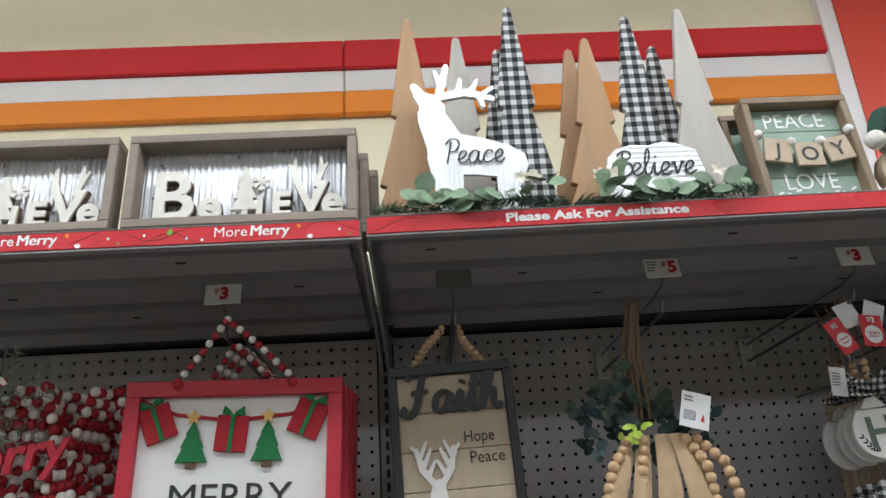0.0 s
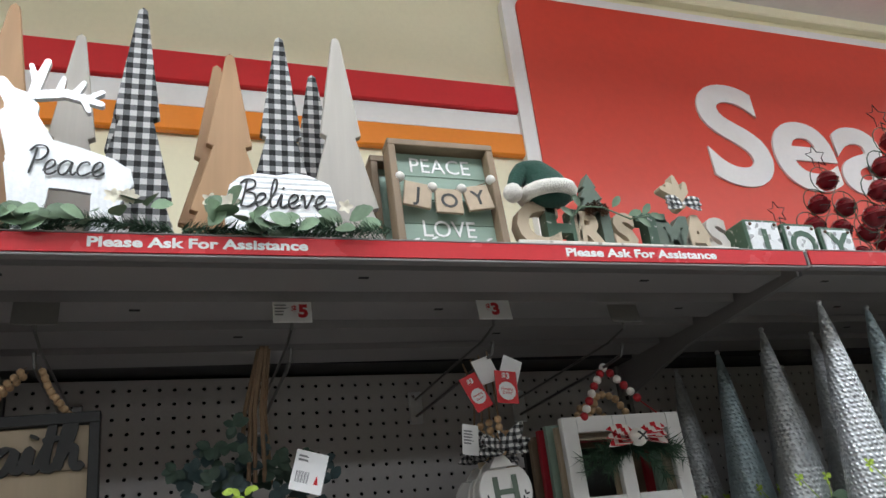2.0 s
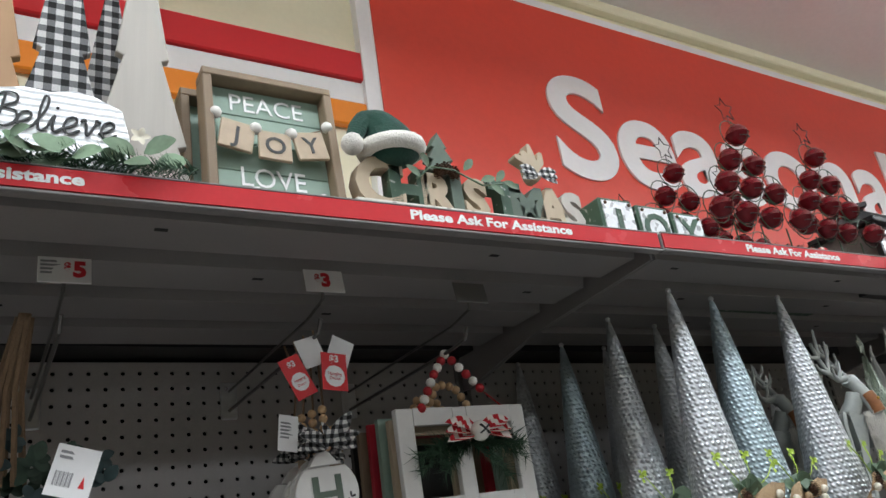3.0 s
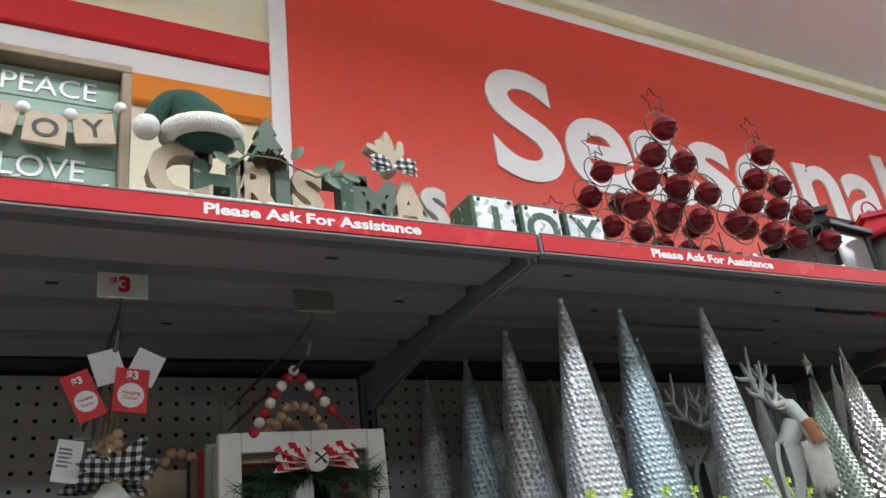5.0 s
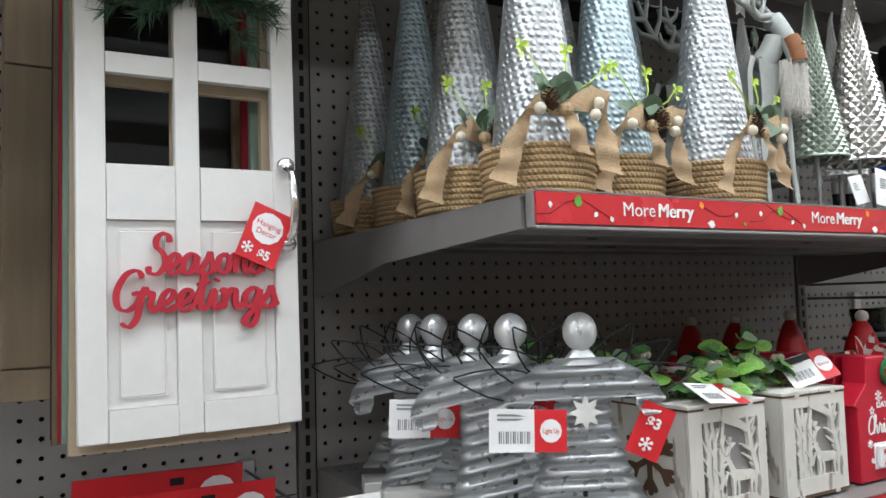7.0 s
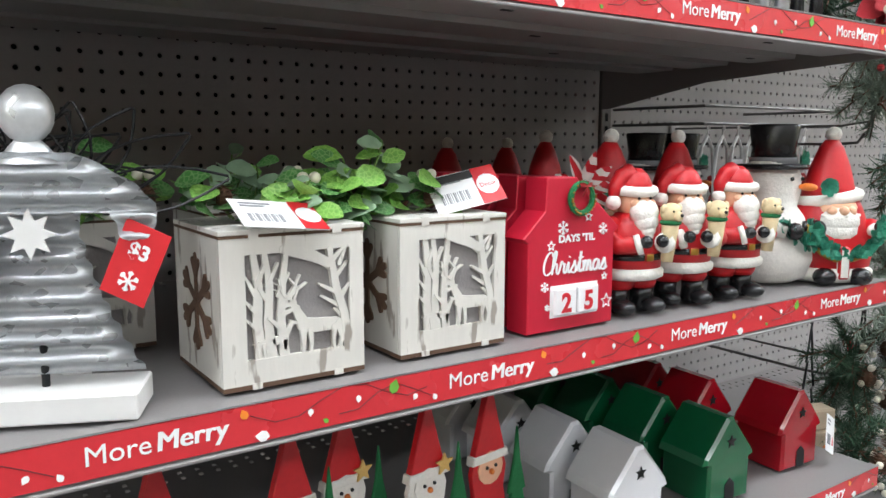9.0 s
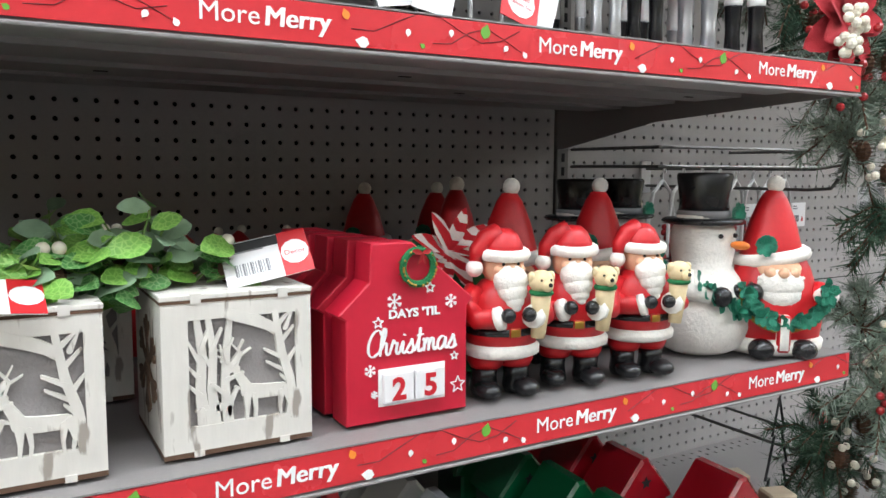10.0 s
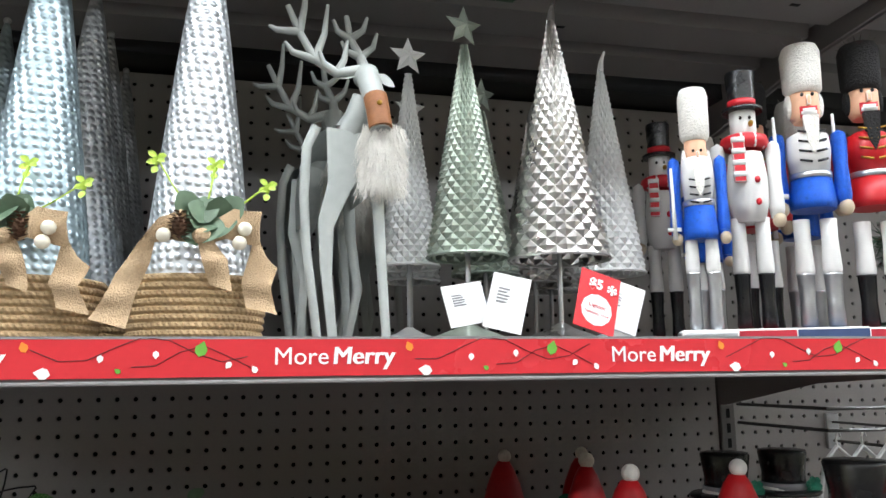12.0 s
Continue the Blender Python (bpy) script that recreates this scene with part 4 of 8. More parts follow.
def believe_sign(x, y, tilt=-4):
    w, h = 0.318, 0.146
    s = thing("framed_sign", "galvanised metal Believe sign in weathered wood frame", "sign", pose(x, y, ZT, tilt, 0, 0), "framed believe signs")
    picture_frame(s, w, h, 0.013, 0.036, M_FRAME)
    part("backing", corrugated(bmesh.new(), -w / 2 + 0.012, w / 2 - 0.012, 0.012, h - 0.012, -0.004, 0.0085, 0.0018), M_GALV, s, "corrugated galvanised sheet")
    L = [("B", -0.128, 0.016, 0.108), ("e", -0.062, 0.017, 0.068), ("e", 0.108, 0.016, 0.064)]
    # a bolder dark copy behind each letter draws its thick, shadowed edge
    for ch, lx, lz, sz in L:
        lt = text(s, ch, lx, -0.020, lz, sz, M_LETTER, 0.004, bold=0.0022, name="letter", label="whitewashed wooden letter")
        text(lt, ch, 0, 0.0075, 0, sz, M_EDGE, 0.010, bold=0.0026, name="letter_edge", label="bolder dark brown copy behind the letter, for its shadowed edge")
    lt = text(s, "I", 0.018, -0.020, 0.018, 0.042, M_LETTER, 0.004, bold=0.002, name="letter")
    text(lt, "I", 0, 0.0075, 0, 0.042, M_EDGE, 0.010, bold=0.0024, name="letter_edge", label="bolder dark brown copy behind the letter, for its shadowed edge")
    lt = text(s, "E", 0.040, -0.020, 0.017, 0.052, M_LETTER, 0.004, bold=0.002, name="letter")
    text(lt, "E", 0, 0.0075, 0, 0.052, M_EDGE, 0.010, bold=0.0024, name="letter_edge", label="bolder dark brown copy behind the letter, for its shadowed edge")
    lt = text(s, "V", 0.072, -0.020, 0.018, 0.072, M_LETTER, 0.004, bold=0.002, name="letter")
    text(lt, "V", 0, 0.0075, 0, 0.072, M_EDGE, 0.010, bold=0.0024, name="letter_edge", label="bolder dark brown copy behind the letter, for its shadowed edge")
    bm = bmesh.new()
    for k, (zz, ww) in enumerate(((0.030, 0.020), (0.048, 0.016), (0.066, 0.012))):
        prism(bm, [(-ww, zz), (ww, zz), (0.003, zz + 0.03), (-0.003, zz + 0.03)], -0.018 + 0.0002 * k, -0.010)
    box(bm, -0.004, 0.004, -0.017, -0.0105, 0.015, 0.031)
    part("tree_cutout", bm, M_LETTER, s, m=pose(0.002, 0, 0))
    part("snowflake", flake(bmesh.new(), 0.024, 0.073, 0.012, -0.017, -0.012, 0.0016), M_LETTER, s)
    bm = strokes(bmesh.new(), [[(0.077, 0.066, 0.004), (0.069, 0.086, 0.004), (0.071, 0.108, 0.002)], [(0.07, 0.085, 0.003), (0.062, 0.1, 0.002)], [(0.1, 0.066, 0.004), (0.108, 0.088, 0.004), (0.107, 0.11, 0.002)], [(0.107, 0.085, 0.003), (0.116, 0.1, 0.002)]], -0.0165, -0.011)
    part("antlers", bm, M_LETTER, s)
    return s


believe_sign(-0.168, 0.045)
believe_sign(-0.502, 0.045)
for k in range(2):
    s = thing("framed_sign", "back of another framed sign stacked behind", "sign", pose(-0.155 + 0.012 * k, 0.09 + 0.045 * k, ZT, -4, 0, 0), "framed believe signs")
    picture_frame(s, 0.318, 0.132 - 0.006 * k, 0.013, 0.03, M_FRAME)
    part("backing", B(-0.147, 0.147, -0.006, -0.002, 0.012, 0.115), M_GALV, s)


def tree_outline(w, h):
    w *= 1.16
    r = [(0.006, 0.985), (w * 0.5, 0.52), (w * 0.36, 0.507), (w * 0.82, 0.2), (w * 0.66, 0.19), (w, 0.02), (w * 0.3, 0.02), (w * 0.3, 0)]
    return [(0, h)] + [(a, b * h) for a, b in r] + [(-a, b * h) for a, b in reversed(r)]


def tree_board(parent, x, y, w, h, material, label, z=0.0, lean=0.0, thick=0.012):
    o = part("tree_board", prism(bmesh.new(), tree_outline(w, h), 0, thick, 0.0012), material, parent, label, m=pose(x, y, z, 0, lean, 0))
    return o


def leaf_garland(parent, x0, x1, y, z, seed, n=20):
    rnd = random.Random(seed)
    bm = bmesh.new()
    for a, b in ((x0, x0 + 0.55 * (x1 - x0)), (x1, x1 - 0.5 * (x1 - x0))):
        for j in range(4):
            yy = y + rnd.uniform(-0.015, 0.02)
            tw = [(a, yy - 0.004, z + rnd.uniform(0, 0.022)), ((a + b) / 2, yy, z + 0.012), (b, yy, z + 0.016)]
            needles(bm, tw, 150, 0.021, rnd, 0.0009, spread=0.8)
    part("pine_sprig", bm, M_NEEDLE, parent, "dark green artificial pine sprigs")
    lm = [bmesh.new(), bmesh.new()]
    for k in range(n):
        x = x0 + (x1 - x0) * (0.10 + 0.8 * rnd.random())
        low = 0.25 < (x - x0) / (x1 - x0) < 0.72
        d = (rnd.uniform(-1, 1), rnd.uniform(-0.9, 0.1), rnd.uniform(-0.2, 0.3 if low else 0.9))
        leaf(lm[k % 2], (x, y - 0.012 + rnd.uniform(-0.012, 0.01), z + 0.006 + rnd.uniform(0, 0.012 if low else 0.034)), d, (rnd.uniform(-0.3, 0.3), -1, 0.5), rnd.uniform(0.024, 0.036), wide=0.85)
    part("leaf_cluster", lm[0], M_EUCA, parent, "round eucalyptus leaves")
    part("leaf_cluster", lm[1], M_EUCA_DK, parent, "darker round eucalyptus leaves")
    bm = bmesh.new()
    for k in range(4):
        x = x0 + (x1 - x0) * rnd.choice((0.2, 0.8)) + rnd.uniform(-0.02, 0.02)
        for j in range(5):
            leaf(bm, (x, y - 0.02, z + 0.04), (math.cos(j * 1.256), -0.4, math.sin(j * 1.256)), (0, -1, 0), 0.011)
    part("blossom", bm, M_BERRY, parent, "small cream silk flowers")


peace = thing("tree_display", "wooden tree cutouts with galvanised Peace deer and greenery", "decoration", pose(0, 0, ZT), "tree displays")
part("base", B(0.02, 0.285, 0.02, 0.10, 0, 0.012, 0.002), M_BROWNFRAME, peace)
tree_board(peace, 0.071, 0.062, 0.052, 0.365, M_TAN, "tan stained wooden tree", 0.003)
tree_board(peace, 0.150, 0.10, 0.05, 0.355, M_GREYWOOD, "grey whitewashed wooden tree", 0.003)
tree_board(peace, 0.232, 0.056, 0.05, 0.378, M_PLAID, "black and white plaid tree", 0.003, 0)
tree_board(peace, 0.218, 0.118, 0.05, 0.342, M_PLAID, "black and white plaid tree", 0.003)
bm = strokes(bmesh.new(), [[(0.205, 0.088, 0.026), (0.165, 0.098, 0.030), (0.125, 0.104, 0.034)], [(0.125, 0.104, 0.03), (0.100, 0.165, 0.021)], [(0.103, 0.176, 0.02), (0.098, 0.188, 0.016), (0.083, 0.202, 0.008)], [(0.1, 0.18, 0.01), (0.077, 0.216, 0.006)],
                           [(0.111, 0.1, 0.02), (0.113, 0.05, 0.013), (0.115, 0.014, 0.008)], [(0.128, 0.07, 0.014), (0.13, 0.012, 0.007)], [(0.212, 0.085, 0.024), (0.206, 0.048, 0.013), (0.222, 0.012, 0.008)], [(0.2, 0.06, 0.012), (0.197, 0.012, 0.007)],
                           [(0.112, 0.196, 0.006), (0.118, 0.22, 0.006), (0.126, 0.25, 0.004)], [(0.117, 0.214, 0.005), (0.108, 0.242, 0.003)], [(0.118, 0.198, 0.006), (0.15, 0.204, 0.006), (0.192, 0.192, 0.004)], [(0.142, 0.203, 0.005), (0.146, 0.226, 0.003)], [(0.16, 0.203, 0.005), (0.17, 0.222, 0.003)], [(0.175, 0.198, 0.004), (0.192, 0.21, 0.003)], [(0.17, 0.2, 0.005), (0.178, 0.18, 0.003)]], 0.026, 0.032)
part("deer_cutout", bm, M_RIB_X, peace, "corrugated galvanised deer silhouette")
script(peace, "Peace", 0.114, 0.0235, 0.086, 0.040, M_BLACK_INK, 0.001, 0.088, 0.032, name="lettering", label="")
leaf_garland(peace, 0.012, 0.285, 0.012, 0.004, 4, 24)

bel = thing("tree_display", "wooden tree cutouts with galvanised Believe plaque and greenery", "decoration", pose(0, 0, ZT), "tree displays")
part("base", B(0.295, 0.545, 0.02, 0.10, 0, 0.012, 0.002), M_BROWNFRAME, bel)
tree_board(bel, 0.351, 0.062, 0.052, 0.318, M_TAN, "tan stained wooden tree", 0.003)
tree_board(bel, 0.335, 0.11, 0.05, 0.332, M_TAN, "tan stained wooden tree", 0.003)
tree_board(bel, 0.421, 0.062, 0.05, 0.358, M_PLAID, "black and white plaid tree", 0.003)
tree_board(bel, 0.478, 0.118, 0.05, 0.338, M_PLAID, "black and white plaid tree", 0.003)
tree_board(bel, 0.503, 0.048, 0.05, 0.358, M_GREYWOOD, "whitewashed grey wooden tree", 0.003)
pl = [(0.345, 0.02), (0.343, 0.055), (0.349, 0.085), (0.362, 0.098), (0.385, 0.104), (0.41, 0.102), (0.432, 0.108), (0.452, 0.104), (0.478, 0.092), (0.486, 0.06), (0.484, 0.02)]
part("plaque", prism(bmesh.new(), pl, 0.022, 0.03, 0.001), M_RIB_Z, bel, "galvanised cloud-shaped plaque")
script(bel, "Believe", 0.357, 0.0205, 0.054, 0.040, M_BLACK_INK, 0.001, 0.116, 0.034, name="lettering", label="")
leaf_garland(bel, 0.292, 0.55, 0.012, 0.004, 9, 24)

M_TILE = mat("pale brown letter tile", hexc("b8a48c"), 0.6, 0, 0.12, 30, 0.2, 90)
# sage sign with hanging JOY tiles
pj = thing("framed_sign", "sage green Peace Joy Love sign in brown wood frame", "sign", pose(0.648, 0.05, ZT, -6, 0, 0))
picture_frame(pj, 0.162, 0.183, 0.011, 0.03, M_BROWNFRAME)
for k in range(4):
    part("plank", B(-0.07, 0.07, -0.010, -0.003, 0.011 + 0.0403 * k, 0.0505 + 0.0403 * k, 0.0008), M_SAGE, pj)
text(pj, "PEACE", 0, -0.0112, 0.138, 0.036, M_WHITE_INK, 0.0006, align="CENTER", width=0.092)
text(pj, "LOVE", 0, -0.0112, 0.030, 0.038, M_WHITE_INK, 0.0006, align="CENTER", width=0.078)
bm = bmesh.new()
for k in range(9):
    leaf(bm, (-0.055 + 0.0135 * k, -0.0113, 0.022 + 0.004 * math.sin(k)), (1, 0, 0.5 * (-1) ** k), (0, -1, 0), 0.013, wide=0.3, fold=0)
part("leaf_print", bm, M_WHITE_INK, pj)
part("cord", tube(bmesh.new(), [(-0.07, -0.022, 0.118), (-0.03, -0.024, 0.104), (0, -0.024, 0.100), (0.035, -0.024, 0.105), (0.072, -0.022, 0.122)], 0.0008), M_TWINE, pj)
for ch, x, z, a in (("J", -0.045, 0.088, 10), ("O", 0.0, 0.080, 2), ("Y", 0.045, 0.088, -10)):
    tl = part("tile", B(-0.020, 0.020, -0.0025, 0.0025, -0.020, 0.020, 0.0008), M_TILE, pj, "small brown wooden letter tile", m=pose(x, -0.026, z, 0, a, 0))
    text(tl, ch, 0, -0.0031, -0.0115, 0.033, M_BLACK_INK, 0.0004, align="CENTER", bold=0.0004)
for x, z in ((-0.068, 0.117), (-0.022, 0.102), (0.022, 0.102), (0.070, 0.121)):
    part("bead", ball(bmesh.new(), (x, -0.027, z), 0.0075, 10), M_BEADWHITE, pj, "white felt ball", 40)
for k in range(2):
    s = thing("framed_sign", "brown framed sign stacked behind another", "sign", pose(0.634 - 0.012 * k, 0.10 + 0.05 * k, ZT, -6, 0, 0))
    picture_frame(s, 0.162, 0.183, 0.011, 0.03, M_BROWNFRAME)
    part("backing", B(-0.07, 0.07, -0.01, -0.003, 0.011, 0.172), M_SAGE, s)

# CHRISTMAS letter plaque with a hat
xm = thing("letter_plaque", "wooden letter plaque reading Christmas with green plush hat", "decoration", pose(0, 0, ZT))
part("base", B(0.738, 1.112, 0.015, 0.065, 0, 0.020, 0.002), M_WHITEWASH, xm, "distressed white wooden base")
for ch, x, mm, sz in (("C", 0.746, M_PALEWOOD, 0.098), ("H", 0.792, M_GREEN_WOOD, 0.082), ("R", 0.838, M_PALEWOOD, 0.078), ("I", 0.882, M_SAGE_DK, 0.09), ("S", 0.905, M_PALEWOOD, 0.078), ("T", 0.947, M_GREEN_WOOD, 0.082), ("M", 0.978, M_SAGE_DK, 0.078), ("A", 1.026, M_PALEWOOD, 0.082), ("S", 1.072, M_GREYWOOD, 0.078)):
    text(xm, ch, x, 0.04, 0.0185, sz, mm, 0.022, bold=0.004, name="letter", label="thick painted wooden letter")
bm = prism(bmesh.new(), [(0.872, 0.075), (0.855, 0.082), (0.864, 0.098), (0.858, 0.1), (0.868, 0.117), (0.864, 0.119), (0.877, 0.142), (0.889, 0.119), (0.885, 0.117), (0.896, 0.1), (0.889, 0.098), (0.9, 0.082), (0.883, 0.075)], 0.03, 0.05, 0.001)
part("tree_cutout", bm, M_SAGE_DK, xm, "sage green tree cutout")
bm = strokes(bmesh.new(), [[(1.035, 0.1, 0.011), (1.03, 0.12, 0.009), (1.022, 0.132, 0.006)], [(1.036, 0.1, 0.01), (1.035, 0.136, 0.006), (1.033, 0.148, 0.003)], [(1.036, 0.11, 0.008), (1.05, 0.122, 0.006), (1.052, 0.136, 0.004)], [(1.024, 0.12, 0.006), (1.008, 0.126, 0.004)]], 0.032, 0.048)
part("antlers", bm, M_PALEWOOD, xm, "pale wooden antlers")
bm = bmesh.new()
for sx in (-1, 1):
    for k in range(3):
        leaf(bm, (1.035, 0.026, 0.097), (sx, -0.2, 0.25 - 0.3 * k), (0, -1, 0.2), 0.034, wide=0.5)
part("bow", bm, M_PLAID_S, xm, "black and white gingham bow")
bm = bmesh.new()
for k in range(3):
    pine_cone(bm, (0.866 + 0.012 * k, 0.024, 0.076 + 0.005 * (k % 2)), 0.008)
part("pine_cone", bm, M_CONE, xm)
bm = tube(bmesh.new(), [(0.828, 0.022, 0.058), (0.85, 0.018, 0.078), (0.885, 0.018, 0.078), (0.93, 0.02, 0.062), (0.965, 0.022, 0.07)], 0.0014, mi=0)
for x, z, a in ((0.832, 0.06, 2.6), (0.845, 0.075, 2.0), (0.9, 0.078, 0.9), (0.925, 0.066, 0.3), (0.95, 0.068, 0.9), (0.962, 0.07, -0.4), (0.94, 0.062, -0.7)):
    leaf(bm, (x, 0.016, z), (math.cos(a), -0.2, math.sin(a)), (0, -1, 0.1), 0.024, wide=0.5)
part("vine", bm, M_EUCA_DK, xm, "dark leafy wire vine")
hb = bmesh.new()
prof = [((0.806, 0.03, 0.104), 0.035), ((0.799, 0.03, 0.122), 0.030), ((0.788, 0.03, 0.137), 0.024), ((0.773, 0.03, 0.140), 0.017), ((0.759, 0.028, 0.127), 0.013), ((0.749, 0.026, 0.109), 0.010)]
for c, r in prof:
    ball(hb, c, r, 14, 1.1, 0.85, 0.75)
for (c, r), (c2, r2) in zip(prof, prof[1:]):
    for u in (0.2, 0.4, 0.6, 0.8):
        ball(hb, Vector(c).lerp(Vector(c2), u), r + (r2 - r) * u, 14, 1.1, 0.85, 0.78)
hat = part("hat", hb, M_VELVET, xm, "dark green plush santa hat", 60)
bm = tube(bmesh.new(), [(0.803 + 0.036 * math.cos(a), 0.03 + 0.030 * math.sin(a), 0.101 + 0.003 * math.cos(a)) for a in [k * 0.3927 for k in range(16)]], 0.0115, 8, True)
part("fur_brim", bm, M_FUR, hat, "white fur brim", 60)
part("pompom", ball(bmesh.new(), (0.743, 0.020, 0.095), 0.0145, 12), M_FUR, hat, "white pompom", 60)

# three metal blocks spelling JOY
jb = thing("letter_blocks", "green wooden blocks with galvanised JOY stencil faces", "decoration", pose(0, 0, ZT))
for k, ch in enumerate("JOY"):
    bx = 1.146 + 0.075 * k
    b = part("block", B(bx, bx + 0.068, 0.03, 0.09, 0, 0.078 - 0.004 * k, 0.003), M_GREEN_WOOD, jb, "dark green wooden block", m=pose(0, 0, 0))
    f = part("face_plate", B(bx + 0.004, bx + 0.064, 0.0285, 0.0302, 0.004, 0.072 - 0.004 * k), M_GALV_W, b, "galvanised face plate")
    text(f, ch, bx + 0.034, 0.0278, 0.010, 0.070, M_GREEN_WOOD, 0.0006, align="CENTER", bold=0.0016)
    bm = bmesh.new()
    for sx, sz in ((0.01, 0.068), (0.058, 0.068), (0.01, 0.01), (0.058, 0.01)):
        ball(bm, (bx + sx, 0.028, sz - 0.004 * k), 0.003, 8)
    part("rivet", bm, M_CONE, f)
bm = bmesh.new()
rnd = random.Random(5)
for k in range(14):
    ball(bm, (1.118 + 0.003 * k, 0.03 + 0.012 * rnd.random(), 0.005 + 0.01 * rnd.random()), 0.005, 8, mi=k % 3)
tagged(part("bead_garland", bm, [M_BEADRED, M_FELTGREEN, M_BEADWHITE], None, m=pose(0, 0, ZT)), "red, green and white small bead garland", "garland")


# wire trees hung with red jingle bells
def bell_tree(x, y, ang, rows, s=1.0, label="green wire tree hung with shiny red jingle bells"):
    t = thing("bell_tree", label, "decoration", pose(x, y, ZT, 0, 0, ang), "jingle bell trees")
    R, P = 0.0215 * s, 0.074 * s
    top = 0.108 + 0.055 * s * (rows - 1)
    wm, j = bmesh.new(), 0
    for r in range(rows):
        for k in range(r + 1):
            bx, bz = (k - r / 2) * P, top - r * 0.055 * s
            c = (bx, 0.006 * ((j % 3) - 1), bz)
            tube(wm, [(bx + 1.5 * R * math.cos(a), 0.004, bz + 0.006 + 1.5 * R * math.sin(a)) for a in [q * 0.449 for q in range(14)]], 0.0011, 5, True)
            tube(wm, [(bx, 0, bz + R), (bx + 0.002, 0, bz + 1.5 * R)], 0.0009, 4)
            bm = lathe(bmesh.new(), [(0, -R), (R * 0.55, -R * 0.84), (R * 0.9, -R * 0.43), (R, -R * 0.05), (R * 1.08, 0), (R, R * 0.05), (R * 0.9, R * 0.43), (R * 0.55, R * 0.84), (0, R)], 16, c)
            o = part("bell", bm, M_BELL, t, "shiny dark red jingle bell", 50)
            sl = bmesh.new()
            for a in (0.2, 1.77):
                tube(sl, [(c[0] + 1.01 * R * math.sin(q) * math.cos(a), c[1] - 1.01 * R * abs(math.sin(q)) * math.sin(a) if a > 1 else c[1] - 1.01 * R * math.cos(q) * 0.9, c[2] - R * 0.45 + (0 if a < 1 else R * 0.2 * math.cos(q))) for q in [-0.7 + 0.2 * i for i in range(8)]], 0.0013, 4)
            part("slot", sl, M_BLACK, o)
            j += 1
    part("wire_frame", wm, M_WIRE_G, t, "bent dark green wire")
    post = tube(bmesh.new(), [(-P, 0.006, 0.006), (-P, 0.006, 0.09)], 0.0015, 5)
    for q in (0, P):
        tube(post, [(q, 0.006, 0.006), (q, 0.006, 0.09)], 0.0015, 5)
    part("post", post, M_WIRE_G, t)
    st = [(a, 0.002, b) for a, b in star_pts(0, top + 0.062 * s, 0.027 * s, 5, 0.5, 98)]
    sm = tube(bmesh.new(), st, 0.0011, 4, True)
    tube(sm, [(0, 0.002, top + 0.03 * s), (0.002, 0.002, top + 0.05 * s)], 0.0011, 4)
    part("star", sm, M_WIRE_B, t, "wire outline star")
    ft = B(-P * rows / 2 - 0.005, P * rows / 2 + 0.005, -0.02, 0.02, 0, 0.008, 0.002)
    part("foot", ft, M_GREEN_WOOD, t)
    return t


bell_tree(1.572, 0.06, 0, 4)
bell_tree(1.832, 0.075, 0, 4)
bell_tree(1.56, 0.215, 0, 4)
bell_tree(1.80, 0.27, 0, 4)
bell_tree(1.56, 0.36, 0, 3, 0.98)
bell_tree(1.55, 0.48, 0, 3, 0.98)
for x0, seed in ((1.58, 3), (1.80, 8)):
    rnd = random.Random(seed)
    g = thing("greenery_pick", "pine sprig with berries and striped ribbon", "decoration", pose(x0, 0.03, ZT), "greenery picks")
    bm = bmesh.new()
    for k in range(5):
        needles(bm, [(0, 0, 0.004), (rnd.uniform(-0.08, 0.08), rnd.uniform(-0.02, 0.02), 0.012 + rnd.uniform(0, 0.02))], 70, 0.024, rnd, 0.0009)
    part("pine_sprig", bm, M_NEEDLE, g)
    bm = bmesh.new()
    for k in range(3):
        pine_cone(bm, (0.03 * k - 0.02, -0.008, 0.016), 0.011)
    part("pine_cone", bm, M_CONE, g)
    bm = bmesh.new()
    for k in range(4):
        leaf(bm, (0.05, -0.01, 0.016), (1, -0.2, 0.4 - 0.3 * k), (0, -1, 0.4), 0.04, wide=0.35)
    part("ribbon", bm, M_CANDY, g, "red and white striped ribbon")


def lantern(x, y, material, lab, ang):
    t = thing("lantern", lab, "lantern", pose(x, y, ZT, 0, 0, ang), "lanterns")
    w, h = 0.062, 0.145
    for sx in (-1, 1):
        for sy in (-1, 1):
            part("post", B(sx * w - 0.006, sx * w + 0.006, sy * w - 0.006, sy * w + 0.006, 0.014, h, 0.001), material, t)
    part("base", B(-w - 0.012, w + 0.012, -w - 0.012, w + 0.012, 0, 0.014, 0.002), material, t)
    part("glass", B(-w + 0.006, w - 0.006, -w, w, 0.016, h - 0.002), M_GLASS, t, "smoky glass panes")
    bm = B(-w - 0.014, w + 0.014, -w - 0.014, w + 0.014, h, h + 0.012, 0.002)
    lathe(bm, [(0.085, h + 0.012), (0.035, h + 0.05), (0.03, h + 0.058), (0.044, h + 0.06), (0.044, h + 0.07), (0.012, h + 0.076)], 4)
    part("roof", bm, material, t)
    part("handle", tube(bmesh.new(), [(0.03 * math.cos(a), 0, h + 0.074 + 0.03 * math.sin(a)) for a in [0.26 * k for k in range(13)]], 0.002), material, t)
    return t


lantern(2.035, 0.15, M_BLACK, "black metal candle lantern with smoky glass", 5)
lantern(2.205, 0.12, M_REDPAINT, "red metal candle lantern with smoky glass", 0)

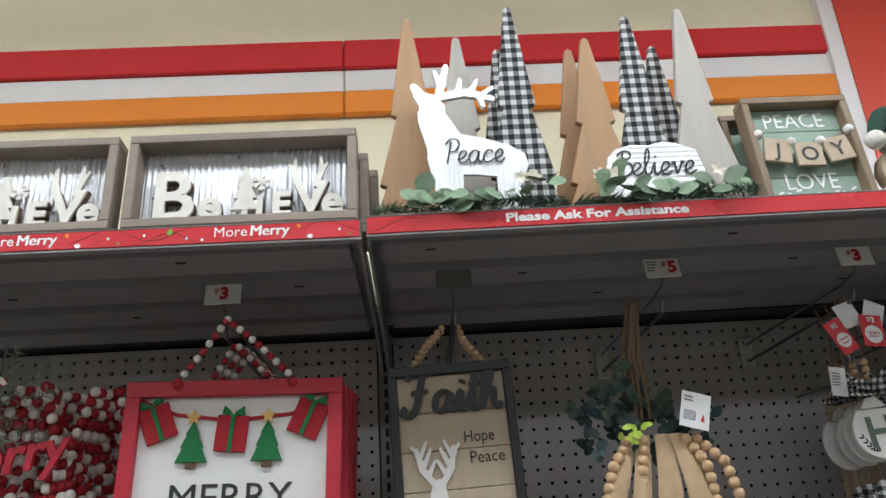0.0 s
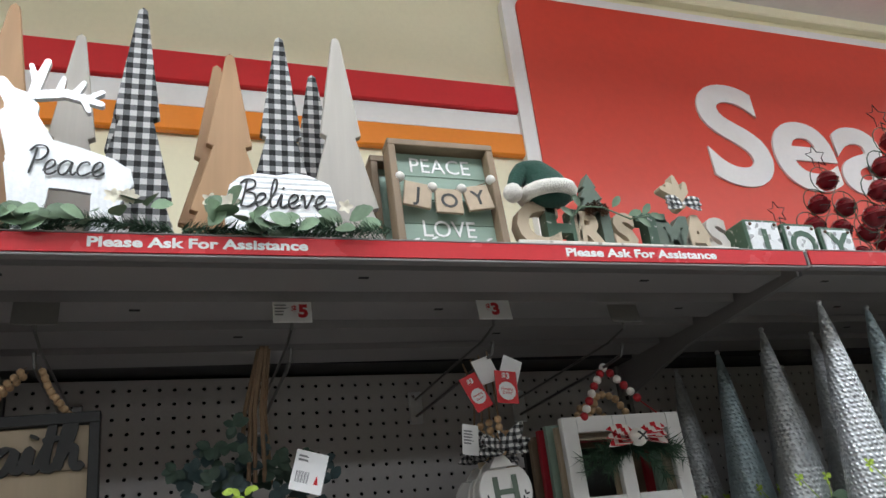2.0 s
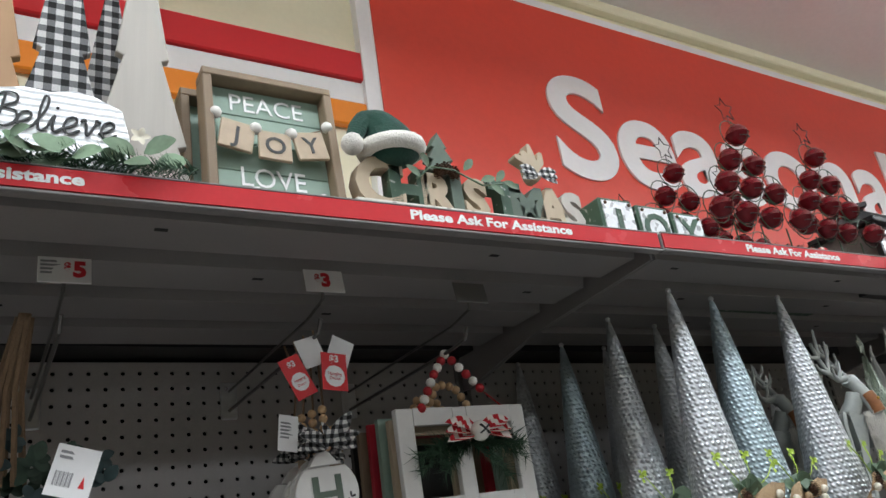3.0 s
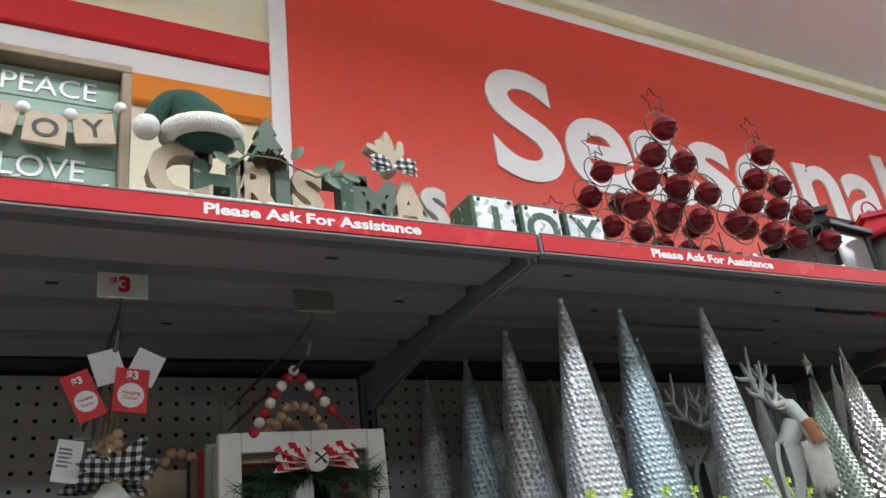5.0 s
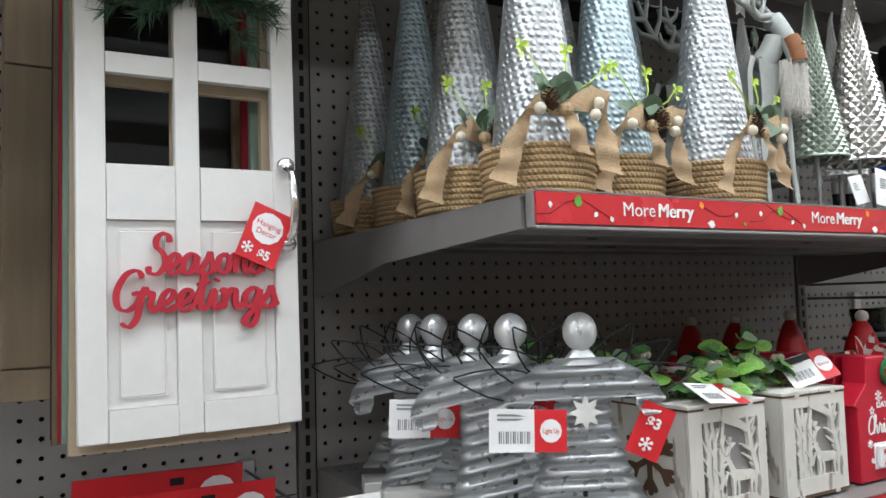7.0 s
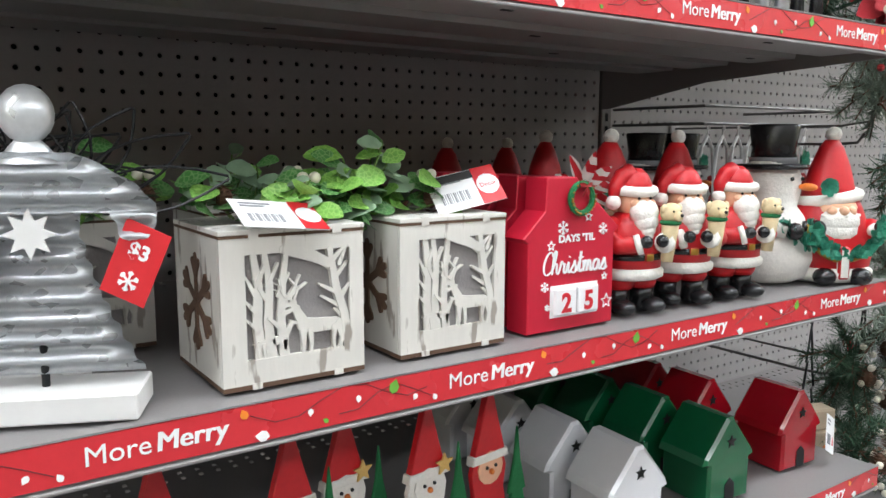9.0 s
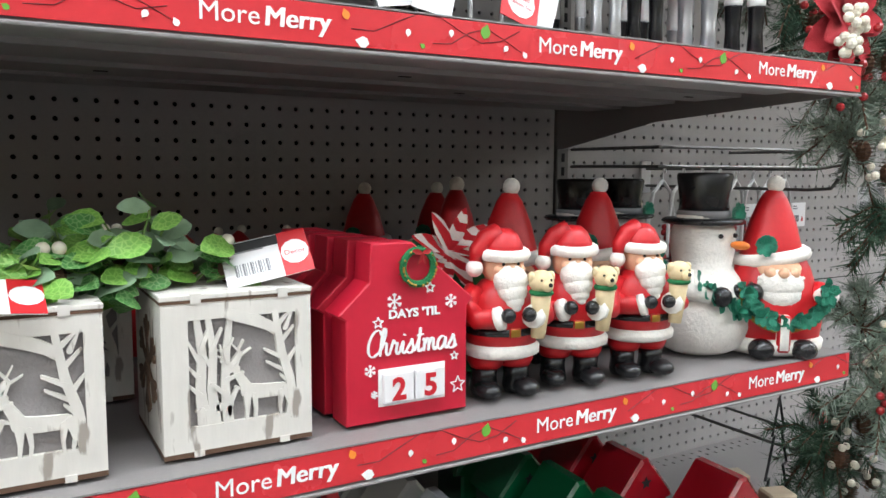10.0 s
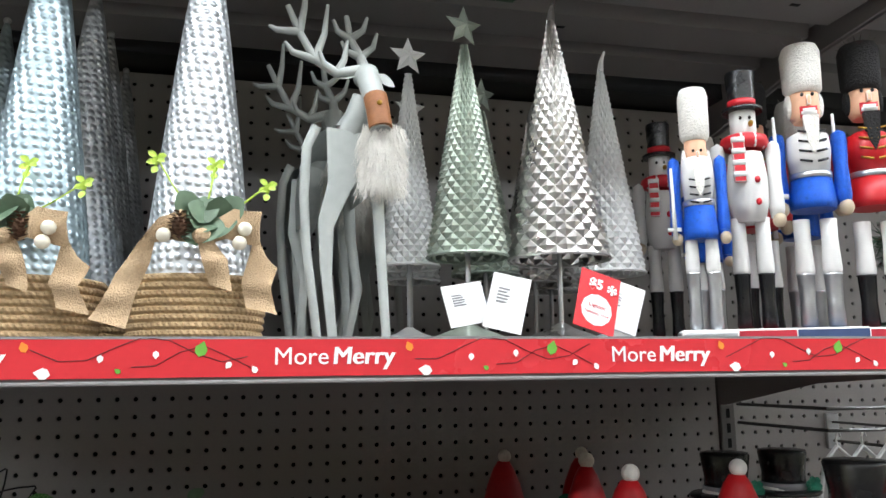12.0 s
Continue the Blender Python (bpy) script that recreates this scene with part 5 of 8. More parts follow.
# ---- goods on the middle shelf ----
ZM = H_MID + 0.0015


def ribbon(bm, nodes, sub=4):
    """A soft cloth band through (middle, half width vector) nodes."""
    prev = None
    for (c0, h0), (c1, h1) in zip(nodes, nodes[1:]):
        c0, h0, c1, h1 = Vector(c0), Vector(h0), Vector(c1), Vector(h1)
        for i in range(sub):
            u = i / sub
            c, h = c0.lerp(c1, u), h0.lerp(h1, u)
            c.y += 0.003 * math.sin(3.14 * u)
            row = [bm.verts.new(c + h * k + Vector((0, 0.0025 * k * k, 0))) for k in (-1, -0.33, 0.33, 1)]
            if prev:
                for k in range(3):
                    bm.faces.new((prev[k], prev[k + 1], row[k + 1], row[k])).smooth = True
            prev = row
    row = [bm.verts.new(Vector(nodes[-1][0]) + Vector(nodes[-1][1]) * k) for k in (-1, -0.33, 0.33, 1)]
    for k in range(3):
        bm.faces.new((prev[k], prev[k + 1], row[k + 1], row[k])).smooth = True
    return bm


def cone_tree(x, y, ang, blue=False, front=True, seed=0):
    rnd = random.Random(seed)
    t = thing("cone_tree", "dimpled galvanised cone tree in jute rope basket with burlap bow", "decoration", pose(x, y, ZM, 0, 0, ang), "galvanised cone trees")
    part("cone", lathe(bmesh.new(), [(0.052, 0.03), (0.048, 0.065), (0.0365, 0.17), (0.0235, 0.28), (0.0115, 0.37), (0.0045, 0.408), (0.002, 0.414)], 28), M_DIMPLE_BL if blue else M_DIMPLE, t, "dimpled galvanised metal cone", 60)
    part("knob", ball(bmesh.new(), (0, 0, 0.416), 0.0048, 10), M_SILVERP, t, "small silver ball finial", 60)
    prof = [(0.03, 0)]
    for k in range(8):
        r = 0.0555 + 0.0007 * k
        for q in range(4):
            a = math.pi * (q + 0.5) / 4
            prof.append((r + 0.0042 * math.sin(a), 0.001 + 0.0066 * k + 0.0033 * (1 - math.cos(a))))
    prof += [(0.05, 0.0535), (0.043, 0.045)]
    part("basket", lathe(bmesh.new(), prof, 24), M_ROPE, t, "coiled jute rope basket", 50)
    if front:
        bm = bmesh.new()
        jit = lambda: rnd.uniform(-0.004, 0.004)
        ribbon(bm, [((0, -0.068, 0.085), (0, 0, 0.008)), ((-0.02, -0.078 + jit(), 0.092), (0.003, 0, 0.013)), ((-0.042, -0.074, 0.082 + jit()), (0.008, -0.003, 0.011)), ((-0.052, -0.066, 0.056), (0.013, -0.002, 0.005)), ((-0.058 + jit(), -0.067, 0.032), (0.012, 0.002, 0.002)), ((-0.066 + jit(), -0.066, 0.010), (0.014, -0.002, -0.004))])
        ribbon(bm, [((0, -0.068, 0.085), (0, 0, 0.008)), ((0.022, -0.080 + jit(), 0.094), (0.003, 0, 0.013)), ((0.046, -0.072, 0.090 + jit()), (0.002, -0.005, 0.014)), ((0.052, -0.064, 0.066), (-0.012, -0.002, 0.006)), ((0.044 + jit(), -0.070, 0.044), (-0.012, 0.003, 0.002)), ((0.052 + jit(), -0.068, 0.022), (-0.013, 0, 0.003))])
        ribbon(bm, [((0.002, -0.074, 0.082), (0.006, 0, 0)), ((0.010 + jit(), -0.078, 0.062), (0.010, 0.002, 0.002)), ((0.016 + jit(), -0.072, 0.040), (0.009, -0.003, -0.003))])
        ball(bm, (0, -0.072, 0.083), 0.007, 8, 1.2, 0.7, 1)
        part("bow", bm, M_BURLAP, t, "frayed burlap ribbon bow")
        bm = bmesh.new()
        for k in range(13):
            a = -0.25 + 3.6 * k / 12 + rnd.uniform(-0.15, 0.15)
            leaf(bm, (rnd.uniform(-0.016, 0.016), -0.062, 0.092 + rnd.uniform(-0.004, 0.008)), (math.cos(a), rnd.uniform(-0.7, -0.1), 0.6 * math.sin(a) + rnd.uniform(-0.1, 0.3)), (rnd.uniform(-0.3, 0.3), -1.0, rnd.uniform(0.2, 0.9)), rnd.uniform(0.022, 0.030), wide=1.0, fold=0.05)
        part("leaf_cluster", bm, M_EUCA_DK, t, "dark green eucalyptus leaves")
        bm = bmesh.new()
        for dx, dz in ((-0.024, 0.052), (0.034, 0.034), (0.006, 0.05)):
            e = Vector((dx * 1.6, -0.055, 0.100 + dz))
            tube(bm, [(0, -0.06, 0.095), (dx, -0.062, 0.095 + 0.6 * dz), e], 0.0009, 4)
            for j in range(7):
                a = j * 0.9
                leaf(bm, e + Vector((0, 0, -0.004 * (j % 3))), (math.cos(a), -0.4, math.sin(a) * 0.8 + 0.2), (0, -1, 0.2), 0.0085, wide=0.7)
        part("lime_sprig", bm, M_LIME, t, "lime green leaf sprigs")
        part("pine_cone", pine_cone(bmesh.new(), (0.012 if seed % 2 else -0.018, -0.074, 0.090), 0.010), M_CONE, t)
        for dx, dz in ((0.03, 0.078), (0.034, 0.09), (-0.03, 0.082)):
            part("berry", ball(bmesh.new(), (dx, -0.075, dz), 0.0062, 10), M_BERRY, t, "cream berry", 60)
    return t


for k, (x, y, bl, fr) in enumerate(((1.304, 0.083, 0, 1), (1.428, 0.105, 1, 1), (1.572, 0.080, 0, 1), (1.30, 0.225, 0, 1), (1.437, 0.25, 0, 0), (1.31, 0.37, 1, 1), (1.43, 0.385, 0, 0), (1.30, 0.50, 0, 1), (1.43, 0.51, 0, 0), (1.565, 0.225, 1, 0), (1.57, 0.36, 0, 0), (1.57, 0.49, 0, 0))):
    cone_tree(x, y, -12 + 9 * (k % 3), bool(bl), bool(fr), k)


# metal reindeer with fur ruffs
def reindeer(m):
    """A hollow sheet-metal deer: open arched body, strap legs, branching antlers, long fur ruff."""
    t = thing("reindeer", "pale mint metal reindeer figure with white fur ruff", "figurine", m, "metal reindeer")
    bm, rows = bmesh.new(), []
    arch = [(-0.034, 0.120), (-0.036, 0.155), (-0.034, 0.188), (-0.026, 0.206), (-0.010, 0.215), (0.008, 0.216), (0.022, 0.206), (0.030, 0.186), (0.032, 0.150)]
    for u in [k / 7 for k in range(8)]:
        grow = 1 - 0.12 * u
        rows.append([bm.verts.new((a * grow - 0.012 * u, -0.008 + 0.095 * u, 0.125 + (b - 0.125) * grow)) for a, b in arch])
    for p, q in zip(rows, rows[1:]):
        for k in range(8):
            bm.faces.new((p[k], p[k + 1], q[k + 1], q[k])).smooth = True
    bmesh.ops.solidify(bm, geom=bm.faces[:], thickness=0.0016)
    part("body", bm, M_MINT, t, "open arched sheet-metal body", 50)
    chest = [(-0.018, 0.212), (-0.016, 0.155), (-0.025, 0.119), (-0.023, 0.073), (-0.014, 0.0), (-0.005, 0.0), (-0.011, 0.064), (-0.010, 0.110), (0.006, 0.146), (0.022, 0.176), (0.026, 0.206)]
    part("chest_panel", prism(bmesh.new(), chest, -0.0125, -0.0105, 0.0006), M_MINT, t, "tapering sheet-metal chest running into a leg")
    for pts, r in (([(-0.028, -0.010, 0.212), (-0.037, -0.011, 0.190), (-0.039, -0.011, 0.142), (-0.036, -0.011, 0.090), (-0.024, -0.012, 0.0)], 0.0052),
                   ([(0.030, -0.012, 0.180), (0.034, -0.014, 0.125), (0.037, -0.014, 0.07), (0.041, -0.018, 0.0)], 0.0066),
                   ([(-0.040, 0.080, 0.180), (-0.044, 0.084, 0.12), (-0.032, 0.082, 0.07), (-0.036, 0.080, 0.0)], 0.0070),
                   ([(0.014, 0.082, 0.175), (0.018, 0.084, 0.115), (0.026, 0.082, 0.06), (0.014, 0.080, 0.0)], 0.0070)):
        bm = tube(bmesh.new(), pts, r, 8, r1=0.0042)
        for v in bm.verts:
            c = min(pts, key=lambda p: abs(p[2] - v.co.z))
            v.co.y = c[1] + (v.co.y - c[1]) * 0.5
        part("leg", bm, M_MINT, t, "", 50)
    bm = tube(bmesh.new(), [(0.004, 0.006, 0.205), (0.016, -0.004, 0.225), (0.022, -0.010, 0.245)], 0.017, 10, r1=0.0145)
    part("neck", bm, M_MINT, t, "", 60)
    bm = tube(bmesh.new(), [(0.022, -0.008, 0.272), (0.024, -0.014, 0.262), (0.027, -0.022, 0.245), (0.030, -0.030, 0.222), (0.032, -0.034, 0.204)], 0.0125, 12, r1=0.0105)
    ball(bm, (0.022, -0.008, 0.268), 0.0135, 12, 1.05, 1, 0.9)
    hd = part("head", bm, M_MINT, t, "", 60)
    sn = tube(bmesh.new(), [(0.0285, -0.027, 0.240), (0.0305, -0.033, 0.224), (0.0325, -0.036, 0.206)], 0.0122, 12, r1=0.0118)
    part("muzzle", sn, M_LEATHER, hd, "brown leather muzzle patch", 60)
    part("nail", ball(bmesh.new(), (0.030, -0.0445, 0.229), 0.0028, 8), M_GOLDP, hd, "small brass nail")
    for sx in (-1, 1):
        part("ear", leaf(bmesh.new(), (0.021 + 0.008 * sx, -0.012, 0.268), (sx, 0.3, -0.15 if sx > 0 else 0.1), (0, -1, 0.4), 0.026, wide=0.6), M_MINT, hd)
    horn_a = [Vector(p) for p in ((0.016, -0.010, 0.274), (-0.008, -0.008, 0.270), (-0.030, -0.006, 0.284), (-0.046, -0.006, 0.312), (-0.058, -0.008, 0.338))]
    horn_b = [Vector(p) for p in ((0.022, -0.004, 0.276), (0.018, 0.008, 0.296), (0.008, 0.014, 0.318), (0.004, 0.016, 0.344))]
    for horn, tines in ((horn_a, ((1, (-0.018, -0.006, 0.020)), (2, (-0.030, 0, 0.016)), (2, (0.012, -0.004, 0.058)), (3, (-0.030, 0, 0.004)), (3, (0.006, -0.004, 0.052)), (1, (0.010, -0.004, 0.034)))), (horn_b, ((1, (0.018, 0.004, 0.030)), (2, (0.018, 0, 0.026)), (2, (-0.018, 0, 0.020)), (1, (-0.020, 0, 0.016))))):
        bm = tube(bmesh.new(), horn, 0.0062, 8, r1=0.0030)
        for i, v in tines:
            v = Vector(v)
            tube(bm, [horn[i], horn[i] + v * 0.5 + Vector((v.x * 0.25, 0, -0.002)), horn[i] + v], 0.0048, 7, r1=0.0018)
        part("antler", bm, M_MINT, t, "branching antler", 60)
    rnd = random.Random(2)
    bm = ball(bmesh.new(), (0.036, -0.022, 0.182), 0.018, 14, 1.15, 0.7, 1.6)
    for k in range(4200):
        a, u = rnd.uniform(0, 6.28), math.sqrt(rnd.random())
        p = Vector((0.036 + 0.021 * u * math.cos(a), -0.024 + 0.014 * u * math.sin(a), 0.212 - 0.058 * rnd.random()))
        q = p + Vector((0.3 * (p.x - 0.036) + rnd.gauss(0, 0.0025), rnd.uniform(-0.005, 0.002), -rnd.uniform(0.014, 0.028)))
        w = Vector((rnd.uniform(0.0003, 0.0006), rnd.uniform(-0.0003, 0.0003), 0))
        bm.faces.new([bm.verts.new(c) for c in (p - w, p + w, q)])
    part("ruff", bm, M_FUR, t, "long white fake fur ruff")
    return t


deer = reindeer(pose(1.706, 0.105, ZM, 0, 0, 0))
copy_thing(deer, pose(1.690, 0.25, ZM, 0, 0, -14))
copy_thing(deer, pose(1.72, 0.43, ZM, 0, 0, -5))
copy_thing(deer, pose(1.79, 0.47, ZM, 0, 0, 10))


# embossed cone trees on stands
def stand_tree(x, y, material, top, r, star, lab):
    t = thing("stand_tree", lab, "decoration", pose(x, y, ZM, 0, 0, 20 * x * 7 % 40), "embossed metal trees")
    z0, n, seg = 0.088, 34, 32
    bm = bmesh.new()
    rings = []
    for i in range(n + 1):
        u = i / n
        rr = r * (1 - u) + 0.0035 * u
        z = z0 + (top - z0) * u
        rings.append([bm.verts.new(((rr + (0.0036 * (1 - 0.7 * u) if (i + k) % 2 else -0.0012)) * math.cos(2 * math.pi * k / seg), (rr + (0.0036 * (1 - 0.7 * u) if (i + k) % 2 else -0.0012)) * math.sin(2 * math.pi * k / seg), z)) for k in range(seg)])
    for i in range(n):
        for k in range(seg):
            a, b, c, d = rings[i][k], rings[i][(k + 1) % seg], rings[i + 1][(k + 1) % seg], rings[i + 1][k]
            if (i + k) % 2:
                bm.faces.new((a, b, d))
                bm.faces.new((b, c, d))
            else:
                bm.faces.new((a, b, c))
                bm.faces.new((a, c, d))
    part("cone", bm, material, t, "cone embossed with diamond facets")
    part("rim", tube(bmesh.new(), [((r + 0.001) * math.cos(a), (r + 0.001) * math.sin(a), z0) for a in [k * 0.2856 for k in range(22)]], 0.002, 5, True), material, t)
    part("pole", tube(bmesh.new(), [(0, 0, 0.012), (0, 0, z0 + 0.05)], 0.0028, 8), M_SILVERP, t)
    part("foot", lathe(bmesh.new(), [(0.042, 0), (0.042, 0.003), (0.03, 0.008), (0.014, 0.014), (0.004, 0.02)], 24, wob=0.02), material, t, "fluted round foot", 40)
    if star:
        bm = bmesh.new()
        pts = star_pts(0, top + 0.022, 0.024)
        f, b = bm.verts.new((0, -0.007, top + 0.022)), bm.verts.new((0, 0.007, top + 0.022))
        vs = [bm.verts.new((a, 0, c)) for a, c in pts]
        for k in range(10):
            bm.faces.new((vs[k], vs[(k + 1) % 10], f))
            bm.faces.new((vs[(k + 1) % 10], vs[k], b))
        part("star", bm, material, t, "five-pointed metal star")
    else:
        part("finial", tube(bmesh.new(), [(0, 0, top - 0.002), (0.002, 0, top + 0.012), (0.006, -0.002, top + 0.026)], 0.005, 6, r1=0.0015), material, t)
    return t


stand_tree(1.792, 0.20, M_WHITECONE, 0.318, 0.033, True, "white embossed metal cone tree with star on stand")
stand_tree(1.838, 0.118, M_MINTCONE, 0.322, 0.041, True, "sage green embossed metal cone tree with star on stand")
stand_tree(1.940, 0.118, M_SILVCONE, 0.362, 0.053, False, "antique silver embossed metal cone tree on stand")
stand_tree(2.048, 0.22, M_WHITECONE, 0.352, 0.042, False, "white embossed metal cone tree on stand")
stand_tree(1.90, 0.26, M_MINTCONE, 0.300, 0.040, True, "sage green embossed metal cone tree with star on stand")
stand_tree(1.995, 0.34, M_SILVCONE, 0.32, 0.048, False, "antique silver embossed metal cone tree on stand")
stand_tree(1.82, 0.33, M_WHITECONE, 0.300, 0.036, True, "white embossed metal cone tree with star on stand")
stand_tree(2.05, 0.42, M_WHITECONE, 0.32, 0.04, False, "white embossed metal cone tree on stand")

for x, y, a, lean, w, h, red in ((1.815, 0.045, 10, -10, 0.042, 0.04, 0), (1.850, 0.028, -14, 14, 0.036, 0.054, 0), (1.975, 0.05, -8, 20, 0.042, 0.05, 0)):
    c = thing("info_card", "blank white folded instruction card hung on decoration", "card", pose(x, y, ZM + 0.032, -12, lean, a))
    part("card", B(-w / 2, w / 2, -0.0005, 0.0005, -h / 2, h / 2), M_CARD, c)
    part("print", bars(bmesh.new(), -w * 0.3, -0.0006, h * 0.25, w * 0.35, h * 0.3, 5, int(1000 * x)), M_GREYPRINT, c)
pt = thing("price_card", "red and white five dollar swing tag", "card", pose(1.940, 0.028, ZM + 0.034, -14, 18, 0))
part("card", B(-0.021, 0.021, -0.0005, 0.0005, -0.03, 0.03, 0), M_CARDRED, pt)
part("badge", prism(bmesh.new(), [(0.016 * math.cos(k * 0.524), -0.009 + 0.016 * math.sin(k * 0.524)) for k in range(12)], -0.0011, -0.0006), M_CARD, pt)
text(pt, "$5", -0.004, -0.0009, 0.013, 0.014, M_WHITE_INK, 0.0003, bold=0.0005, align="CENTER")
text(pt, "Lighted", 0, -0.0014, -0.007, 0.006, M_RED_INK, 0.0002, align="CENTER")
text(pt, "Tabletop Tree", 0, -0.0014, -0.014, 0.0045, M_RED_INK, 0.0002, align="CENTER")
part("snowflake", flake(bmesh.new(), 0.013, 0.016, 0.005, -0.0009, -0.0006, 0.0006), M_WHITE_INK, pt)


# nutcrackers: one painted figure each
def nutcracker(h, coat, hat_fur, kind="soldier", base=None, legs=None):
    """A turned wooden figure of height h, facing -y."""
    s = h / 0.33
    bm = bmesh.new()
    mats = [M_WHITEPAINT, coat, hat_fur, M_SKIN, M_SILVERP, M_BLACKGLOSS, base or M_SILVERP, M_FUR, M_RED_INK, M_PALEWOOD, M_GOLDP]
    box(bm, -0.042 * s, 0.042 * s, -0.03 * s, 0.03 * s, 0, 0.012 * s, 0.002, 6)
    for sx in (-1, 1):
        lathe(bm, [(0.008, 0), (0.0105, 0.004), (0.009, 0.03), (0.0105, 0.06), (0.0115, 0.062)], 12, (sx * 0.0155 * s, 0, 0.012 * s), 5 if kind != "soldier" else 4, s, s)
        lathe(bm, [(0.010, 0.06), (0.0115, 0.066), (0.0095, 0.10), (0.010, 0.125)], 12, (sx * 0.0155 * s, 0, 0.012 * s), 0, s, s)
        lathe(bm, [(0.0085, 0.0), (0.0105, 0.012), (0.0085, 0.045), (0.010, 0.075), (0.0085, 0.085), (0, 0.09)], 10, (sx * 0.036 * s, 0, 0.135 * s), 1, s, s)
        ball(bm, (sx * 0.037 * s, -0.004, 0.132 * s), 0.009 * s, 10, mi=9)
        lathe(bm, [(0.0095, 0.0), (0.0095, 0.006)], 10, (sx * 0.036 * s, 0, 0.142 * s), 4, s, s)
    z = 0.13 * s
    if kind == "snowman":
        lathe(bm, [(0.02, 0), (0.026, 0.02), (0.027, 0.05), (0.022, 0.08)], 18, (0, 0, z), 0, s, s)
        for k in range(2):
            ball(bm, (0.008 * s, -0.026 * s, z + (0.02 + 0.025 * k) * s), 0.004 * s, 8, mi=8)
    else:
        lathe(bm, [(0.026, 0), (0.0275, 0.008), (0.024, 0.036)], 18, (0, 0, z), 1, s, s)
        lathe(bm, [(0.0248, 0.036), (0.0248, 0.043)], 18, (0, 0, z), 4, s, s)
        chest = 0 if kind == "soldier" else 1
        lathe(bm, [(0.0225, 0.043), (0.026, 0.07), (0.024, 0.088), (0.012, 0.094)], 18, (0, 0, z), chest, s, s)
        for k in range(4):
            for sx in (-1, 1):
                tube(bm, [(sx * 0.003 * s, -0.0262 * s, z + (0.046 + 0.010 * k) * s), (sx * 0.016 * s, -0.0215 * s, z + (0.049 + 0.010 * k) * s)], 0.0013 * s, 4, mi=5 if chest == 0 else 10)
    zh = z + 0.092 * s
    lathe(bm, [(0.014, 0), (0.0175, 0.006), (0.0175, 0.036), (0.014, 0.04)], 16, (0, 0, zh), 0 if kind == "snowman" else 3, s, s)
    for sx in (-1, 1):
        ball(bm, (sx * 0.006 * s, -0.017 * s, zh + 0.026 * s), 0.0022 * s, 8, mi=5)
    if kind == "snowman":
        ball(bm, (0.006 * s, -0.021 * s, zh + 0.018 * s), 0.0035 * s, 8, 1, 2.2, 1, 10)
        tube(bm, [(0.024 * s * math.cos(a), 0.02 * s * math.sin(a), zh + 0.0) for a in [k * 0.524 for k in range(12)]], 0.0085 * s, 8, True, 8)
        box(bm, -0.022 * s, -0.006 * s, -0.031 * s, -0.026 * s, zh - 0.05 * s, zh, 0.001, 8)
        for k in range(4):
            box(bm, -0.0225 * s, -0.0055 * s, -0.0315 * s, -0.0255 * s, zh - (0.044 - 0.013 * k) * s, zh - (0.038 - 0.013 * k) * s, 0, 0)
            ball(bm, (0.024 * s * math.cos(-0.4 - 0.75 * k), 0.02 * s * math.sin(-0.4 - 0.75 * k), zh), 0.0088 * s, 8, 0.45, 1, 1.02, 0)
        lathe(bm, [(0.027, 0.036), (0.027, 0.04), (0.0175, 0.041), (0.018, 0.05), (0.0195, 0.082), (0.019, 0.084), (0, 0.085)], 20, (0, 0, zh), 5, s, s)
        lathe(bm, [(0.0182, 0.042), (0.0185, 0.05)], 20, (0, 0, zh), 8, s * 1.02, s * 1.02)
    else:
        box(bm, -0.009 * s, 0.009 * s, -0.0205 * s, -0.0165 * s, zh + 0.004 * s, zh + 0.0075 * s, 0, 0)
        box(bm, -0.010 * s, 0.010 * s, -0.019 * s, -0.0165 * s, zh + 0.001 * s, zh + 0.013 * s, 0, 8)
        box(bm, -0.007 * s, 0.007 * s, -0.0208 * s, -0.0166 * s, zh + 0.005 * s, zh + 0.0105 * s, 0, 0)
        box(bm, -0.0025 * s, 0.0025 * s, -0.023 * s, -0.0165 * s, zh + 0.014 * s, zh + 0.024 * s, 0.0008, 3)
        prism(bm, [(-0.009 * s, zh + 0.002 * s), (0.009 * s, zh + 0.002 * s), (0.006 * s, zh - 0.026 * s), (0, zh - 0.038 * s), (-0.006 * s, zh - 0.026 * s)], -0.027 * s, -0.018 * s, mi=7 if hat_fur is not M_BLACKFUR else 2)
        for sx in (-1, 1):
            ball(bm, (sx * 0.018 * s, 0.002, zh + 0.018 * s), 0.009 * s, 10, 0.6, 1, 1.5, 7 if hat_fur is not M_BLACKFUR else 2)
        lathe(bm, [(0.0185, 0.034), (0.023, 0.04), (0.0235, 0.06), (0.024, 0.085), (0.021, 0.093), (0, 0.096)], 20, (0, 0, zh), 2, s, s, wob=0.03)
        needles(bm, [(0, 0, zh + 0.045 * s), (0, 0, zh + 0.070 * s)], 700, 0.027 * s, random.Random(4), 0.0012, 2)
        tube(bm, [(-0.041 * s, -0.014 * s, 0.13 * s), (-0.042 * s, -0.018 * s, 0.165 * s), (-0.043 * s, -0.02 * s, 0.225 * s)], 0.0042 * s, 4, mi=0, r1=0.002)
        tube(bm, [(-0.052 * s, -0.015 * s, 0.143 * s), (-0.031 * s, -0.015 * s, 0.143 * s)], 0.003 * s, 5, mi=0)
    for v in bm.verts:                                   # slender build
        v.co.x *= 0.82
        v.co.y *= 0.82
    for f in bm.faces:
        f.smooth = len(f.verts) == 4 and f.calc_area() < 0.0004
    return finish("nutcracker", bm, mats)


